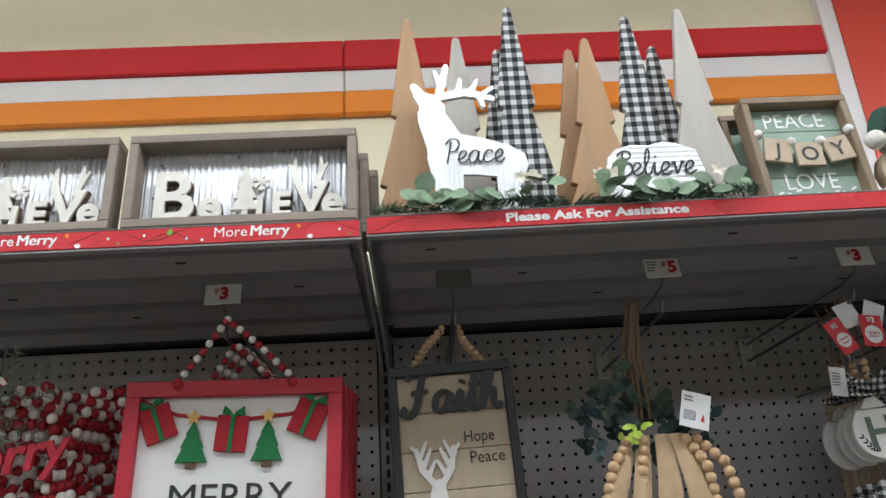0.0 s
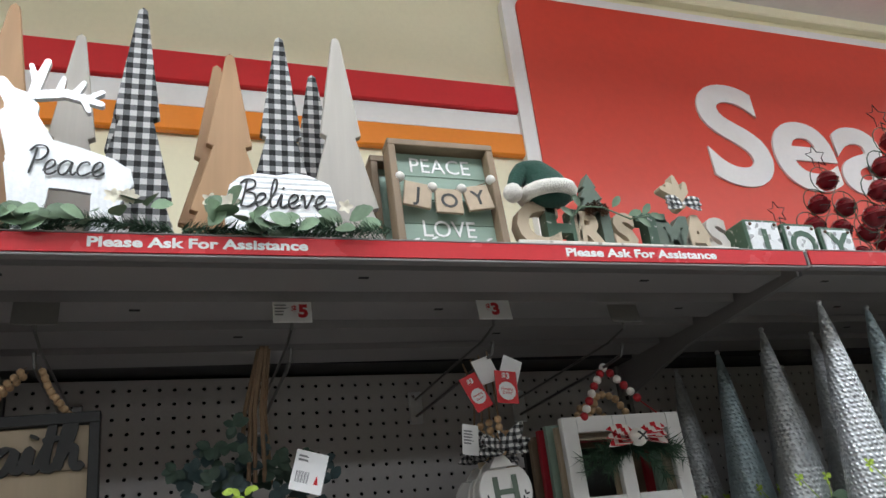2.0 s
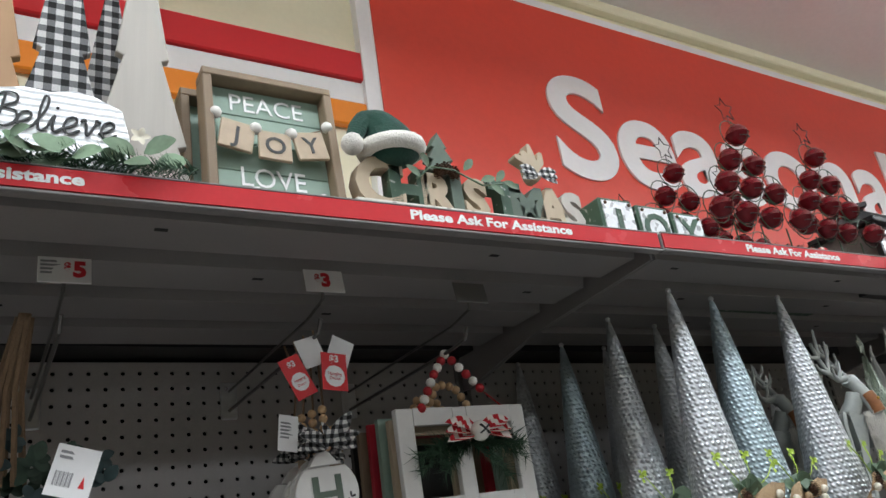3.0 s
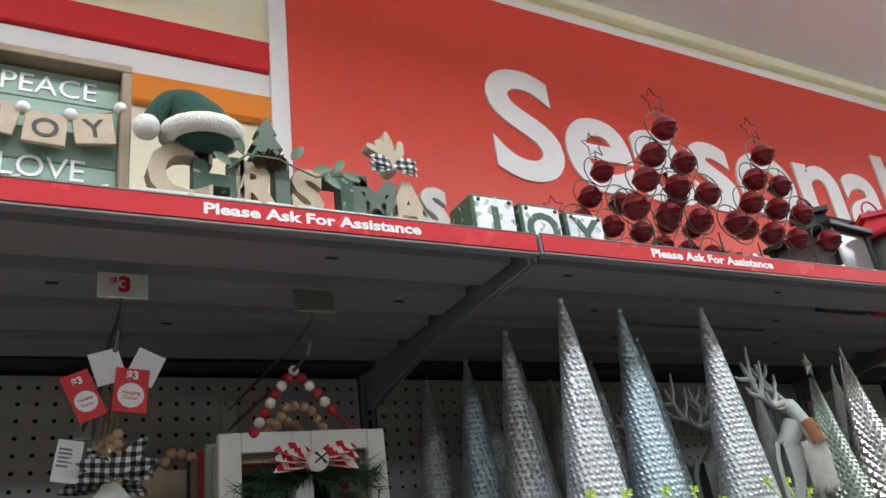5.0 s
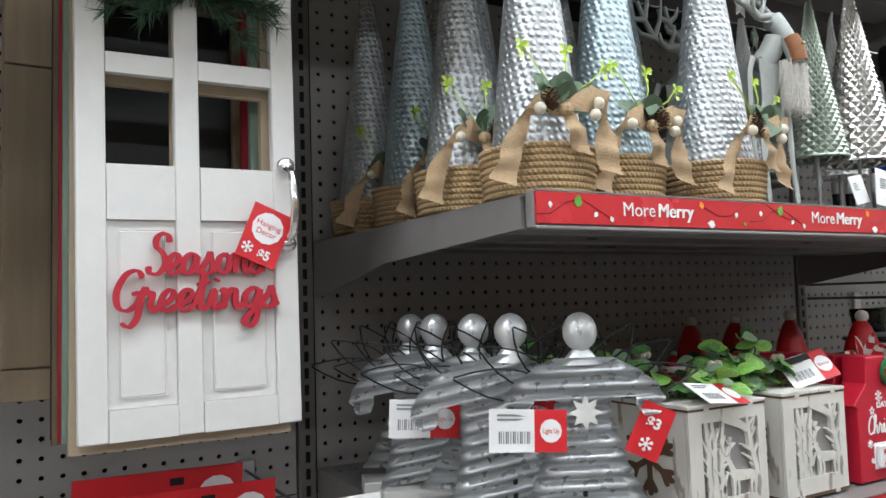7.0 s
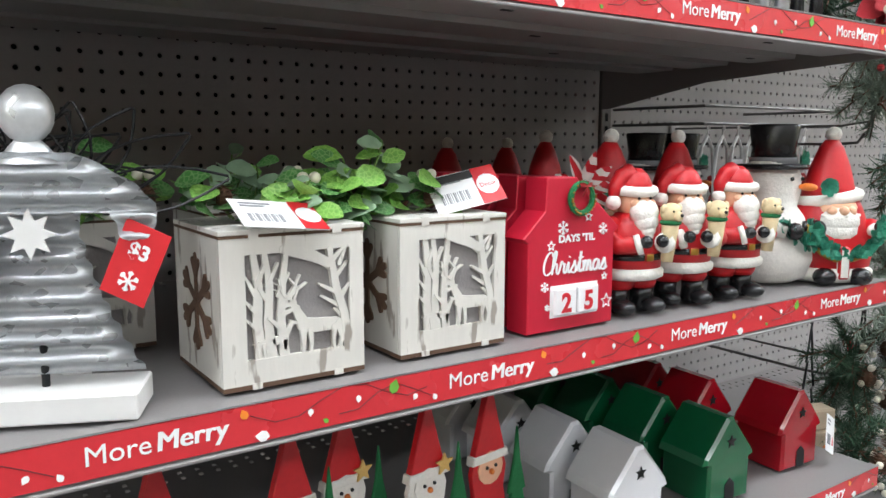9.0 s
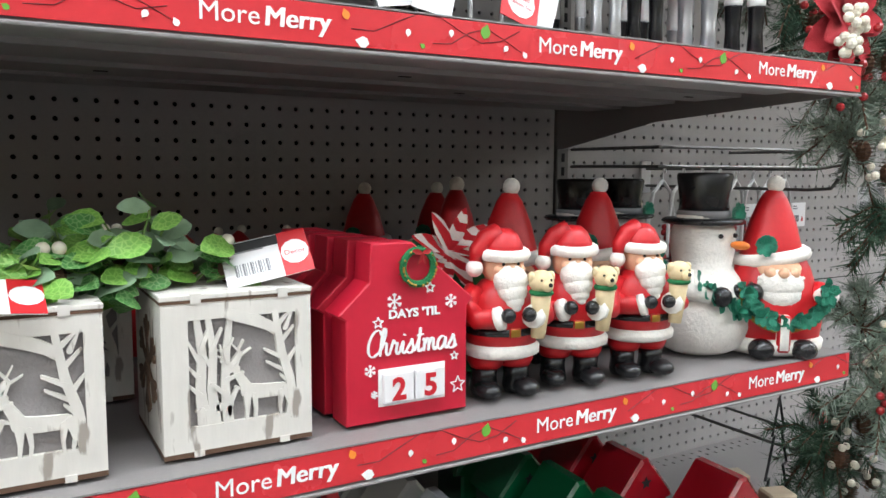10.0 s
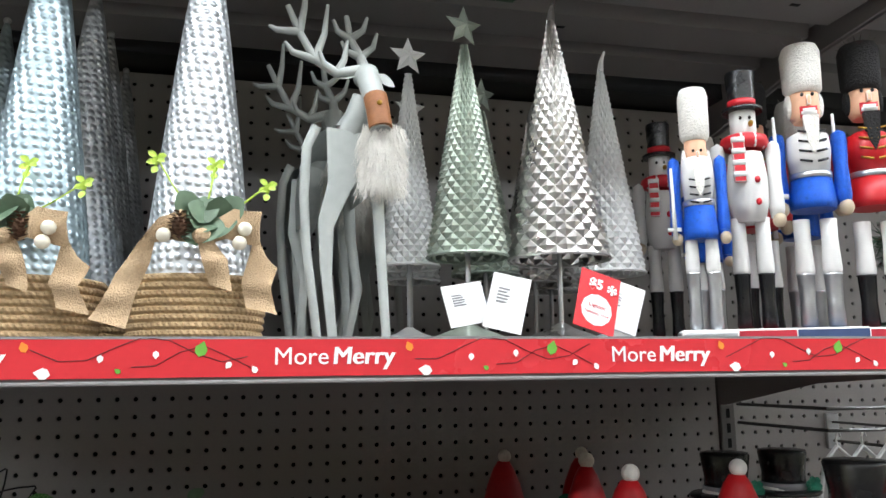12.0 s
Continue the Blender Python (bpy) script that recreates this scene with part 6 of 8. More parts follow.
nut_a = nutcracker(0.272, M_BLUEGL, M_FUR)
nut_b = nutcracker(0.335, M_WHITEPAINT, M_FUR, "snowman", M_REDPAINT)
M_NAVY = mat("navy painted base", hexc("33456b"), 0.5, 0, 0.1, 20, 0.05)
nut_c = nutcracker(0.38, M_BLUEGL, M_FUR, "soldier", M_NAVY)
nut_d = nutcracker(0.395, M_RESINRED, M_BLACKFUR, "guard", M_REDPAINT)
for me, x, y, lab in ((nut_a, 2.090, 0.082, "blue glitter nutcracker soldier with white fur hat"), (nut_b, 2.165, 0.10, "snowman nutcracker with black top hat and striped scarf"), (nut_c, 2.250, 0.10, "tall blue glitter nutcracker with white fur hat"), (nut_d, 2.334, 0.10, "tall red nutcracker guard with black fur hat"), (nut_b, 2.165, 0.29, "snowman nutcracker with black top hat and striped scarf"), (nut_a, 2.20, 0.24, "blue glitter nutcracker soldier with white fur hat"), (nut_d, 2.285, 0.25, "tall red nutcracker guard with black fur hat"), (nut_c, 2.37, 0.27, "tall blue glitter nutcracker with white fur hat")):
    tagged(part("nutcracker", me, None, None, m=pose(x, y, ZM, 0, 0, -24)), lab, "nutcracker", "nutcrackers")

# ---- goods on the lower shelf ----
ZL = H_LOW + 0.0015


def angel(x, y, ang, lean=0, tagged_card=True, seed=0):
    a = thing("angel", "corrugated galvanised angel with wire wings on white block", "figurine", pose(x, y, ZL, 0, 0, ang), "galvanised angels")
    part("base", B(-0.068, 0.068, -0.028, 0.028, 0, 0.020, 0.0015), M_WHITEPAINT, a, "white painted block base")
    part("post", tube(bmesh.new(), [(0, 0, 0.018), (0, 0, 0.06)], 0.0028, 8), M_WIRE_B, a)

    def sheet(outline, n, y0, pitch, amp):
        """Corrugated sheet: outline(u) gives the left and right edge at height share u."""
        bm, prev = bmesh.new(), None
        for i in range(n + 1):
            u = i / n
            x0, x1, z = outline(u)
            yy = y0 + amp * math.sin(2 * math.pi * z / pitch)
            pr = [bm.verts.new((x0 + (x1 - x0) * k / 6, yy + 0.0003 * math.sin(9 * k + 40 * u), z + 0.0004 * math.sin(3 * k + seed))) for k in range(7)]
            if prev:
                for k in range(6):
                    bm.faces.new((prev[k], prev[k + 1], pr[k + 1], pr[k])).smooth = True
            prev = pr
        g = bmesh.ops.solidify(bm, geom=bm.faces[:], thickness=0.0008)
        return bm

    top = pose(0, -0.004, 0, 0, lean, 0)
    part("gown", sheet(lambda u: (-0.028 - 0.042 * (1 - u) ** 1.7, 0.028 + 0.042 * (1 - u) ** 1.7, 0.030 + 0.125 * u), 64, 0, 0.0148, 0.0046), M_GALV_W, a, "flared corrugated metal gown", m=top)
    part("sleeve_panel", sheet(lambda u: (-0.084 + 0.054 * u ** 1.8, 0.084 - 0.054 * u ** 1.8, 0.146 + 0.042 * u), 26, -0.007, 0.0148, 0.0046), M_GALV_W, a, "spread corrugated metal sleeves", m=top)
    for sx in (-1, 1):
        part("cuff", sheet(lambda u: (sx * 0.069 - 0.016 * (0.35 + 0.65 * u ** 0.5), sx * 0.069 + 0.016 * (0.35 + 0.65 * u ** 0.5), 0.126 + 0.0205 * u), 14, -0.007, 0.0148, 0.0046), M_GALV_W, a, "", m=top)
    part("collar", lathe(bmesh.new(), [(0.022, 0.180), (0.013, 0.192), (0.009, 0.196)], 14, (0, -0.003, 0), sy=0.5), M_GALV, a, "", 40)
    part("head", ball(bmesh.new(), (0, -0.003, 0.214), 0.0185, 16, 1, 0.8, 1.1), M_GALV_W, a, "smooth metal head", 60)
    part("star", prism(bmesh.new(), star_pts(0.0, 0.132, 0.018, 8, 0.55), -0.014, -0.012), M_WHITEPAINT, a, "pale eight-pointed star")
    wm = bmesh.new()
    for sx in (-1, 1):
        for k in range(5):
            an, ln, wd = radians(12 + 24 * k), 0.125 - 0.008 * k, 0.017
            c, q = math.cos(an), math.sin(an)
            pts = [(sx * (0.012 + ln * (u * c) - wd * math.sin(math.pi * u) * q * s), 0.012 + 0.004 * k, 0.150 + 0.75 * ln * u * q + wd * math.sin(math.pi * u) * c * s) for u, s in [(0.02 + 0.16 * j, 1) for j in range(7)] + [(0.98 - 0.16 * j, -1) for j in range(7)]]
            tube(wm, pts, 0.0011, 5, True)
    part("wings", wm, M_WIRE_B, a, "black wire loop wings")
    if tagged_card:
        tag_card(a, pose(-0.062, -0.022, 0.118, -6, 4, 8), 0.082, 0.042, 0.42, seed, "Light Up")
        t2 = part("price_tag", B(-0.017, 0.017, -0.0005, 0.0005, -0.028, 0.028), M_CARDRED, a, "red three dollar tag", m=pose(0.068, -0.012, 0.110, 0, 24, -12))
        text(t2, "$3", 0, -0.001, 0.004, 0.015, M_WHITE_INK, 0.0003, bold=0.0005, align="CENTER")
        part("snowflake", flake(bmesh.new(), 0, -0.014, 0.007, -0.001, -0.0005, 0.0007), M_WHITE_INK, t2)
    return a


angel(1.330, 0.058, -24, 0, True, 1)
angel(1.300, 0.140, -30, -12, False, 2)
angel(1.288, 0.200, -22, 6, True, 3)
angel(1.284, 0.285, -32, -10, False, 4)
angel(1.285, 0.355, -20, 4, False, 5)
gl = thing("greenery_pick", "small eucalyptus sprig between the angels", "decoration", pose(1.292, 0.16, ZL))
bm = tube(bmesh.new(), [(0, 0, 0), (0.003, 0, 0.05), (0.0, -0.004, 0.11)], 0.0015, 5)
rnd = random.Random(6)
for k in range(16):
    leaf(bm, (0, 0, 0.02 + 0.006 * k), (rnd.uniform(-1, 1), rnd.uniform(-1, 0.2), 0.3), (0, -1, 0.4), 0.024, wide=0.8)
part("leaf_cluster", bm, M_EUCA_DK, gl)


# light boxes with cut-out deer scenes
def light_box(x, y, w, h, d, seed):
    b = thing("light_box", "distressed white wooden light box with cut-out deer scene", "decoration", pose(x, y, ZL), "deer light boxes")
    t = 0.004
    part("bottom", B(-w / 2, w / 2, 0, d, 0, t), M_EDGE, b)
    part("lid", B(-w / 2 - 0.001, w / 2 + 0.001, -0.001, d, h - t, h, 0.0006), M_WHITEWASH, b)
    part("lid_edge", B(-w / 2 - 0.0005, w / 2 + 0.0005, -0.0005, d, h - t - 0.0025, h - t - 0.0001), M_EDGE, b)
    x0, x1, z0, z1 = -w / 2 + 0.02, w / 2 - 0.013, 0.022, h - 0.02
    fr = part("front_panel", B(-w / 2, w / 2, 0, t, t, z0), M_WHITEWASH, b)
    part("front_panel", B(-w / 2, w / 2, 0, t, z1, h - t - 0.0026), M_WHITEWASH, b)
    part("front_panel", B(-w / 2, x0, 0, t, z0, z1), M_WHITEWASH, b)
    part("front_panel", B(x1, w / 2, 0, t, z0, z1), M_WHITEWASH, b)
    part("screen", B(x0 - 0.004, x1 + 0.004, t + 0.0005, t + 0.002, z0 - 0.004, z1 + 0.004), M_GREYFELT, b, "grey translucent screen")
    H, W = z1 - z0, x1 - x0
    X = lambda u: x0 + W * u
    Z = lambda v: z0 + H * v
    ln = []
    for u, top, wd in ((0.10, 1.0, 0.005), (0.2, 1.0, 0.0045), (0.32, 1.0, 0.0042)):
        ln.append([(X(u + 0.03), Z(0), wd * 1.25), (X(u), Z(0.35), wd), (X(u + 0.02), Z(0.7), wd * 0.85), (X(u + (0.06 if u > 0.3 else -0.02)), Z(top), wd * 0.6)])
    for u, v, du, dv in ((0.1, 0.6, -0.1, 0.2), (0.2, 0.55, -0.12, 0.22), (0.32, 0.5, 0.16, 0.14), (0.3, 0.6, 0.1, 0.2), (0.34, 0.42, 0.15, 0.05), (0.1, 0.45, -0.1, 0.12), (0.2, 0.7, 0.1, 0.2), (0.4, 0.57, 0.06, 0.1), (0.12, 0.75, 0.06, 0.15), (0.1, 0.3, -0.1, 0.1), (0.3, 0.3, -0.1, 0.1)):
        ln.append([(X(u), Z(v), 0.0026), (X(u + du), Z(v + dv), 0.0012)])
    ln.append([(X(0.98), Z(0), 0.005), (X(0.94), Z(0.35), 0.0045), (X(0.86), Z(0.62), 0.0042), (X(0.80), Z(1.0), 0.003)])
    ln.append([(X(0.36), Z(1.03), 0.005), (X(0.62), Z(0.95), 0.006), (X(0.8), Z(0.86), 0.0045)])
    for u, v, du, dv in ((0.88, 0.56, -0.18, 0.1), (0.92, 0.42, -0.2, 0.12), (0.84, 0.7, 0.14, 0.16), (0.82, 0.8, -0.16, 0.1), (0.9, 0.5, 0.1, 0.14), (0.95, 0.3, -0.1, 0.1), (0.9, 0.85, 0.06, 0.14), (0.84, 0.9, 0.1, 0.1)):
        ln.append([(X(u), Z(v), 0.0026), (X(u + du), Z(v + dv), 0.0013)])
    ln += deer_lines(X(0.66), z0 - 0.002, 0.058, -1)
    ln += [[(a, c, e * 0.9) for a, c, e in l] for l in deer_lines(X(0.27), z0 - 0.002, 0.038, 1)[:8]]
    ln.append([(X(0), Z(-0.01), 0.003), (X(1), Z(-0.01), 0.003)])
    ln = [[(a, c, e * 0.82) for a, c, e in l] for l in ln]
    part("cutout_scene", strokes(bmesh.new(), ln, 0.0008, t - 0.0008), M_WHITEWASH, b, "laser-cut trees and deer")
    for sx in (-1, 1):
        sd = part("side_panel", B(-t / 2, t / 2, t + 0.001, d, t, h - t - 0.0026), M_WHITEWASH, b, m=pose(sx * (w / 2 - t / 2), 0, 0))
        sn = flake(bmesh.new(), 0, 0, 0.038, -0.0006, 0.0006, 0.0034)
        part("snowflake_cutout", sn, M_EDGE, sd, "dark cut-out snowflake", m=pose(sx * (t / 2 + 0.0004), d / 2, h / 2, 0, 0, 90))
    part("back_panel", B(-w / 2 + t, w / 2 - t, d - t, d - 0.0005, t, h - t - 0.0026), M_WHITEWASH, b)
    bm = bmesh.new()
    for u in (-0.28, 0.3):
        box(bm, w * u - 0.004, w * u + 0.004, -0.0012, 0.003, h - t - 0.003, h + 0.0006)
        box(bm, w * u - 0.004, w * u + 0.004, -0.0012, 0.003, -0.0002, 0.005)
    part("tab", bm, M_WHITEWASH, b)
    return b


light_box(1.511, 0.026, 0.124, 0.128, 0.12, 1)
light_box(1.673, 0.032, 0.119, 0.128, 0.12, 2)
light_box(1.385, 0.21, 0.119, 0.128, 0.12, 3)
light_box(1.56, 0.22, 0.119, 0.128, 0.12, 4)


def foliage(x, y, z, w, d, n, seed, lab, tall=0.05, big=0.029):
    rnd = random.Random(seed)
    g = thing("foliage_spray", lab, "foliage", pose(x, y, z), "foliage sprays")
    st, lm = bmesh.new(), [bmesh.new(), bmesh.new(), bmesh.new()]
    for k in range(n):
        bx, by = rnd.uniform(-w, w), rnd.uniform(-d, d)
        e = Vector((bx * 1.15 + rnd.uniform(-0.012, 0.012), by - 0.008, 0.012 + tall * rnd.random() ** 1.4 * (1 - 0.5 * abs(bx) / w)))
        tube(st, [(bx * 0.6, by * 0.6, 0.002), (bx, by, e.z * 0.6), e], 0.001, 4)
        for j in range(4):
            an = rnd.uniform(0, 6.28)
            leaf(lm[(k + (j == 0)) % 3], e - Vector((0, 0, 0.008 * j)), (math.cos(an), math.sin(an) * 0.8 - 0.25, rnd.uniform(-0.25, 0.5)), (rnd.uniform(-0.3, 0.3), -0.8, 0.8), big * rnd.uniform(0.75, 1.2), wide=0.72)
    part("stem", st, M_STEM, g)
    for bm, m in zip(lm, (M_LEAF, M_LEAF_LT, M_EUCA)):
        part("leaf_cluster", bm, m, g, "veined green leaves")
    part("pine_cone", pine_cone(bmesh.new(), (w * 0.85, -d * 0.6, 0.014), 0.013), M_CONE, g)
    part("pine_cone", pine_cone(bmesh.new(), (-w * 0.5, -d * 0.2, 0.02), 0.012), M_CONE, g)
    for dx in (0.006, 0.017):
        part("berry", ball(bmesh.new(), (w * 0.6 + dx, -d * 0.5, 0.036), 0.0055, 10), M_BERRY, g, "cream berry", 60)
    return g


foliage(1.50, 0.085, ZL + 0.1285, 0.055, 0.03, 13, 3, "green leaves and pinecones on light box lid", 0.05)
foliage(1.625, 0.095, ZL + 0.1285, 0.060, 0.03, 20, 7, "fresh green leaves and pinecone on light box lid", 0.062, 0.031)
foliage(1.40, 0.25, ZL + 0.1285, 0.055, 0.04, 12, 11, "green leaves and pinecones on light box lid", 0.05)
foliage(1.56, 0.27, ZL + 0.1285, 0.06, 0.04, 12, 12, "green leaves and pinecones on light box lid", 0.045)
tc = thing("swing_tag", "light up decor swing tag lying on the leaves", "tag", pose(1.705, 0.06, ZL + 0.150, -38, -12, -14))
tag_card(tc, pose(0, 0, 0), 0.072, 0.042, 0.34, 5, "Decor", "card")
part("black_band", B(-0.03, 0.012, -0.0011, -0.0006, 0.011, 0.020), M_BLACK_INK, tc)
tc = thing("swing_tag", "white swing tag lying on the leaves", "tag", pose(1.50, 0.03, ZL + 0.138, -62, 6, 6))
tag_card(tc, pose(0, 0, 0), 0.075, 0.04, 0.3, 6, None, "card")


# countdown houses
def calendar(x, y, lab, front=True):
    c = thing("countdown_house", lab, "calendar", pose(x, y, ZL), "countdown houses")
    o = [(0, 0), (0, 0.094), (-0.007, 0.099), (0.022, 0.126), (0.024, 0.160), (0.064, 0.160), (0.129, 0.105), (0.122, 0.098), (0.122, 0)]
    part("body", prism(bmesh.new(), o, 0, 0.034, 0.0012), M_CALRED, c, "raspberry red wooden house body")
    if front:
        w = lambda *a, **k: text(c, *a, **k)
        w("DAYS 'TIL", 0.066, -0.0008, 0.093, 0.0105, M_WHITE_INK, 0.0005, align="CENTER", bold=0.0004, width=0.052)
        script(c, "Christmas", 0.018, -0.0008, 0.060, 0.024, M_WHITE_INK, 0.0006, 0.092, 0.05, name="lettering", label="")
        part("number_recess", B(0.030, 0.098, -0.0004, 0.0, 0.014, 0.048), M_WHITE_INK, c, "white number rail")
        for k, n in enumerate("25"):
            nb = part("number_block", B(0.033 + 0.032 * k, 0.063 + 0.032 * k, -0.006, -0.0006, 0.017, 0.045, 0.0012), M_CARD, c, "white number block")
            text(nb, n, 0.048 + 0.032 * k, -0.0064, 0.0205, 0.028, M_RED_INK, 0.0004, align="CENTER", bold=0.0009)
        bm = bmesh.new()
        for fx, fz, r in ((0.046, 0.108, 0.007), (0.104, 0.104, 0.006), (0.022, 0.048, 0.005), (0.026, 0.026, 0.003)):
            flake(bm, fx, fz, r, -0.0008, -0.0001, 0.0005)
        for fx, fz, r in ((0.082, 0.118, 0.005), (0.030, 0.090, 0.005), (0.112, 0.024, 0.008), (0.108, 0.052, 0.004)):
            pts = star_pts(fx, fz, r)
            strokes(bm, [[(a, b, 0.0005) for a, b in pts + pts[:1]]], -0.0008, -0.0001)
        part("printed_flakes", bm, M_WHITE_INK, c)
        rnd = random.Random(3)
        bm = bmesh.new()
        ring = [(0.068 + 0.0155 * math.cos(a), -0.004, 0.138 + 0.0155 * math.sin(a)) for a in [k * 0.2618 for k in range(25)]]
        tube(bm, ring[:-1], 0.0032, 6, True)
        needles(bm, ring, 420, 0.006, rnd, 0.0006)
        wr = part("wreath", bm, M_FELTGREEN, c, "tiny bottle-brush wreath")
        bm = bmesh.new()
        for k in range(26):
            a = rnd.uniform(0, 6.28)
            ball(bm, (0.068 + 0.0165 * math.cos(a), -0.008, 0.138 + 0.0165 * math.sin(a)), 0.0011, 6)
        part("bead", bm, M_GOLDP, wr, "", None)
        bm = bmesh.new()
        for sx in (-1, 1):
            leaf(bm, (0.069, -0.010, 0.151), (sx, 0, 0.25), (0, -1, 0), 0.010, wide=0.5)
            leaf(bm, (0.069, -0.010, 0.151), (sx * 0.4, 0, -1), (0, -1, 0), 0.012, wide=0.3)
        part("bow", bm, M_REDBERRY, wr, "small red bow")
    return c


calendar(1.766, 0.036, "raspberry red wooden countdown house reading Days Til Christmas")
for k in range(4):
    calendar(1.762 - 0.003 * k, 0.078 + 0.042 * k, "raspberry red countdown house stacked behind another", False)


# painted resin figures, each one mesh
def santa_mesh(pup):
    bm = bmesh.new()
    R, Wt, S, K, P, G, Gn = 0, 1, 2, 3, 4, 5, 6
    for sx in (-1, 1):
        lathe(bm, [(0.0125, 0), (0.0145, 0.006), (0.013, 0.018), (0.014, 0.03)], 14, (sx * 0.018, 0.002, 0), K)
        ball(bm, (sx * 0.021, -0.015, 0.009), 0.0135, 12, 0.95, 1.45, 0.68, K)
        lathe(bm, [(0.016, 0.028), (0.019, 0.034), (0.019, 0.05)], 14, (sx * 0.016, 0.002, 0), R)
    lathe(bm, [(0.034, 0.040), (0.0405, 0.043), (0.041, 0.050), (0.037, 0.054)], 24, (0, 0, 0), Wt, 1, 0.82, 0.015)
    lathe(bm, [(0.036, 0.052), (0.037, 0.066), (0.036, 0.085), (0.032, 0.104), (0.022, 0.116), (0.012, 0.12)], 24, (0, 0, 0), R, 1, 0.85)
    lathe(bm, [(0.0373, 0.064), (0.0376, 0.067), (0.0373, 0.071)], 24, (0, 0, 0), K, 1.01, 0.87)
    box(bm, -0.006, 0.006, -0.0345, -0.0312, 0.063, 0.0725, 0.001, G)
    for sx in (-1, 1):
        tube(bm, [(sx * 0.028, 0, 0.106), (sx * 0.041, -0.006, 0.092), (sx * 0.036, -0.024, 0.082), (sx * 0.018, -0.036, 0.084)], 0.0125, 10, mi=R, r1=0.0095)
        tube(bm, [(sx * 0.021, -0.034, 0.083), (sx * 0.016, -0.038, 0.085)], 0.0118, 10, mi=Wt)
        ball(bm, (sx * 0.011, -0.041, 0.087), 0.0075, 10, mi=K)
    ball(bm, (0, -0.002, 0.13), 0.0215, 16, 1, 0.95, 1.0, S)
    for sx in (-1, 1):
        ball(bm, (sx * 0.011, -0.018, 0.128), 0.006, 10, mi=S)
        ball(bm, (sx * 0.008, -0.0212, 0.1345), 0.0017, 8, mi=K)
        ball(bm, (sx * 0.0085, -0.0195, 0.14), 0.004, 8, 1.3, 0.6, 0.5, Wt)
        tube(bm, [(0, -0.026, 0.1235), (sx * 0.009, -0.0235, 0.1225), (sx * 0.015, -0.018, 0.126)], 0.0032, 8, mi=Wt, r1=0.0012)
    ball(bm, (0, -0.0235, 0.1295), 0.0046, 10, mi=S)
    for k, (z, r) in enumerate(((0.118, 0.0185), (0.108, 0.016), (0.099, 0.011), (0.092, 0.006))):
        ball(bm, (0.001 * k, -0.021 - 0.002 * k, z), r, 12, 1, 0.7, 0.85, Wt)
    tube(bm, [(0.0225 * math.cos(a), -0.001 + 0.0215 * math.sin(a), 0.1435 + 0.002 * math.sin(a)) for a in [k * 0.3927 for k in range(16)]], 0.0062, 8, True, Wt)
    lathe(bm, [(0.0225, 0.143), (0.021, 0.152), (0.016, 0.162), (0.009, 0.168), (0, 0.169)], 18, (0, 0.001, 0), R)
    tube(bm, [(-0.006, 0, 0.163), (-0.02, -0.002, 0.158), (-0.030, -0.004, 0.146), (-0.032, -0.006, 0.136)], 0.0115, 10, mi=R, r1=0.006)
    ball(bm, (-0.033, -0.007, 0.130), 0.0088, 12, mi=Wt)
    ball(bm, (0.026, -0.036, 0.118), 0.0125, 12, 1, 1, 0.95, P)
    ball(bm, (0.027, -0.047, 0.115), 0.006, 10, mi=P)
    ball(bm, (0.0275, -0.0525, 0.1165), 0.0022, 8, mi=K)
    for sx in (-1, 1):
        ball(bm, (0.026 + sx * 0.005, -0.0462, 0.1205), 0.0014, 6, mi=K)
        ball(bm, (0.026 + sx * 0.0105, -0.036, 0.123), 0.0052, 8, 0.8, 0.8, 1.1, P)
    tube(bm, [(0.026, -0.036, 0.108), (0.026, -0.034, 0.085), (0.024, -0.034, 0.062)], 0.0105, 10, mi=P, r1=0.007)
    tube(bm, [(0.026 + 0.010 * math.cos(a), -0.036 + 0.010 * math.sin(a), 0.1075) for a in [k * 0.6283 for k in range(10)]], 0.0026, 6, True, Gn)
    for f in bm.faces:
        f.smooth = True
    return finish("santa_figurine", bm, [M_RESINRED, M_RESINWHITE, M_SKIN, M_BLACKGLOSS, pup, M_GOLDP, M_FELTGREEN])


san = santa_mesh(M_CREAMPUP)
for x, y, a in ((1.945, 0.062, -10), (2.034, 0.062, -24), (2.122, 0.052, -12)):
    tagged(part("santa_figurine", san, None, None, m=pose(x, y, ZL, 0, 0, a) @ Matrix.Scale(0.99, 4)), "painted resin Santa figure in red holding a puppy", "figurine", "Santa figures")


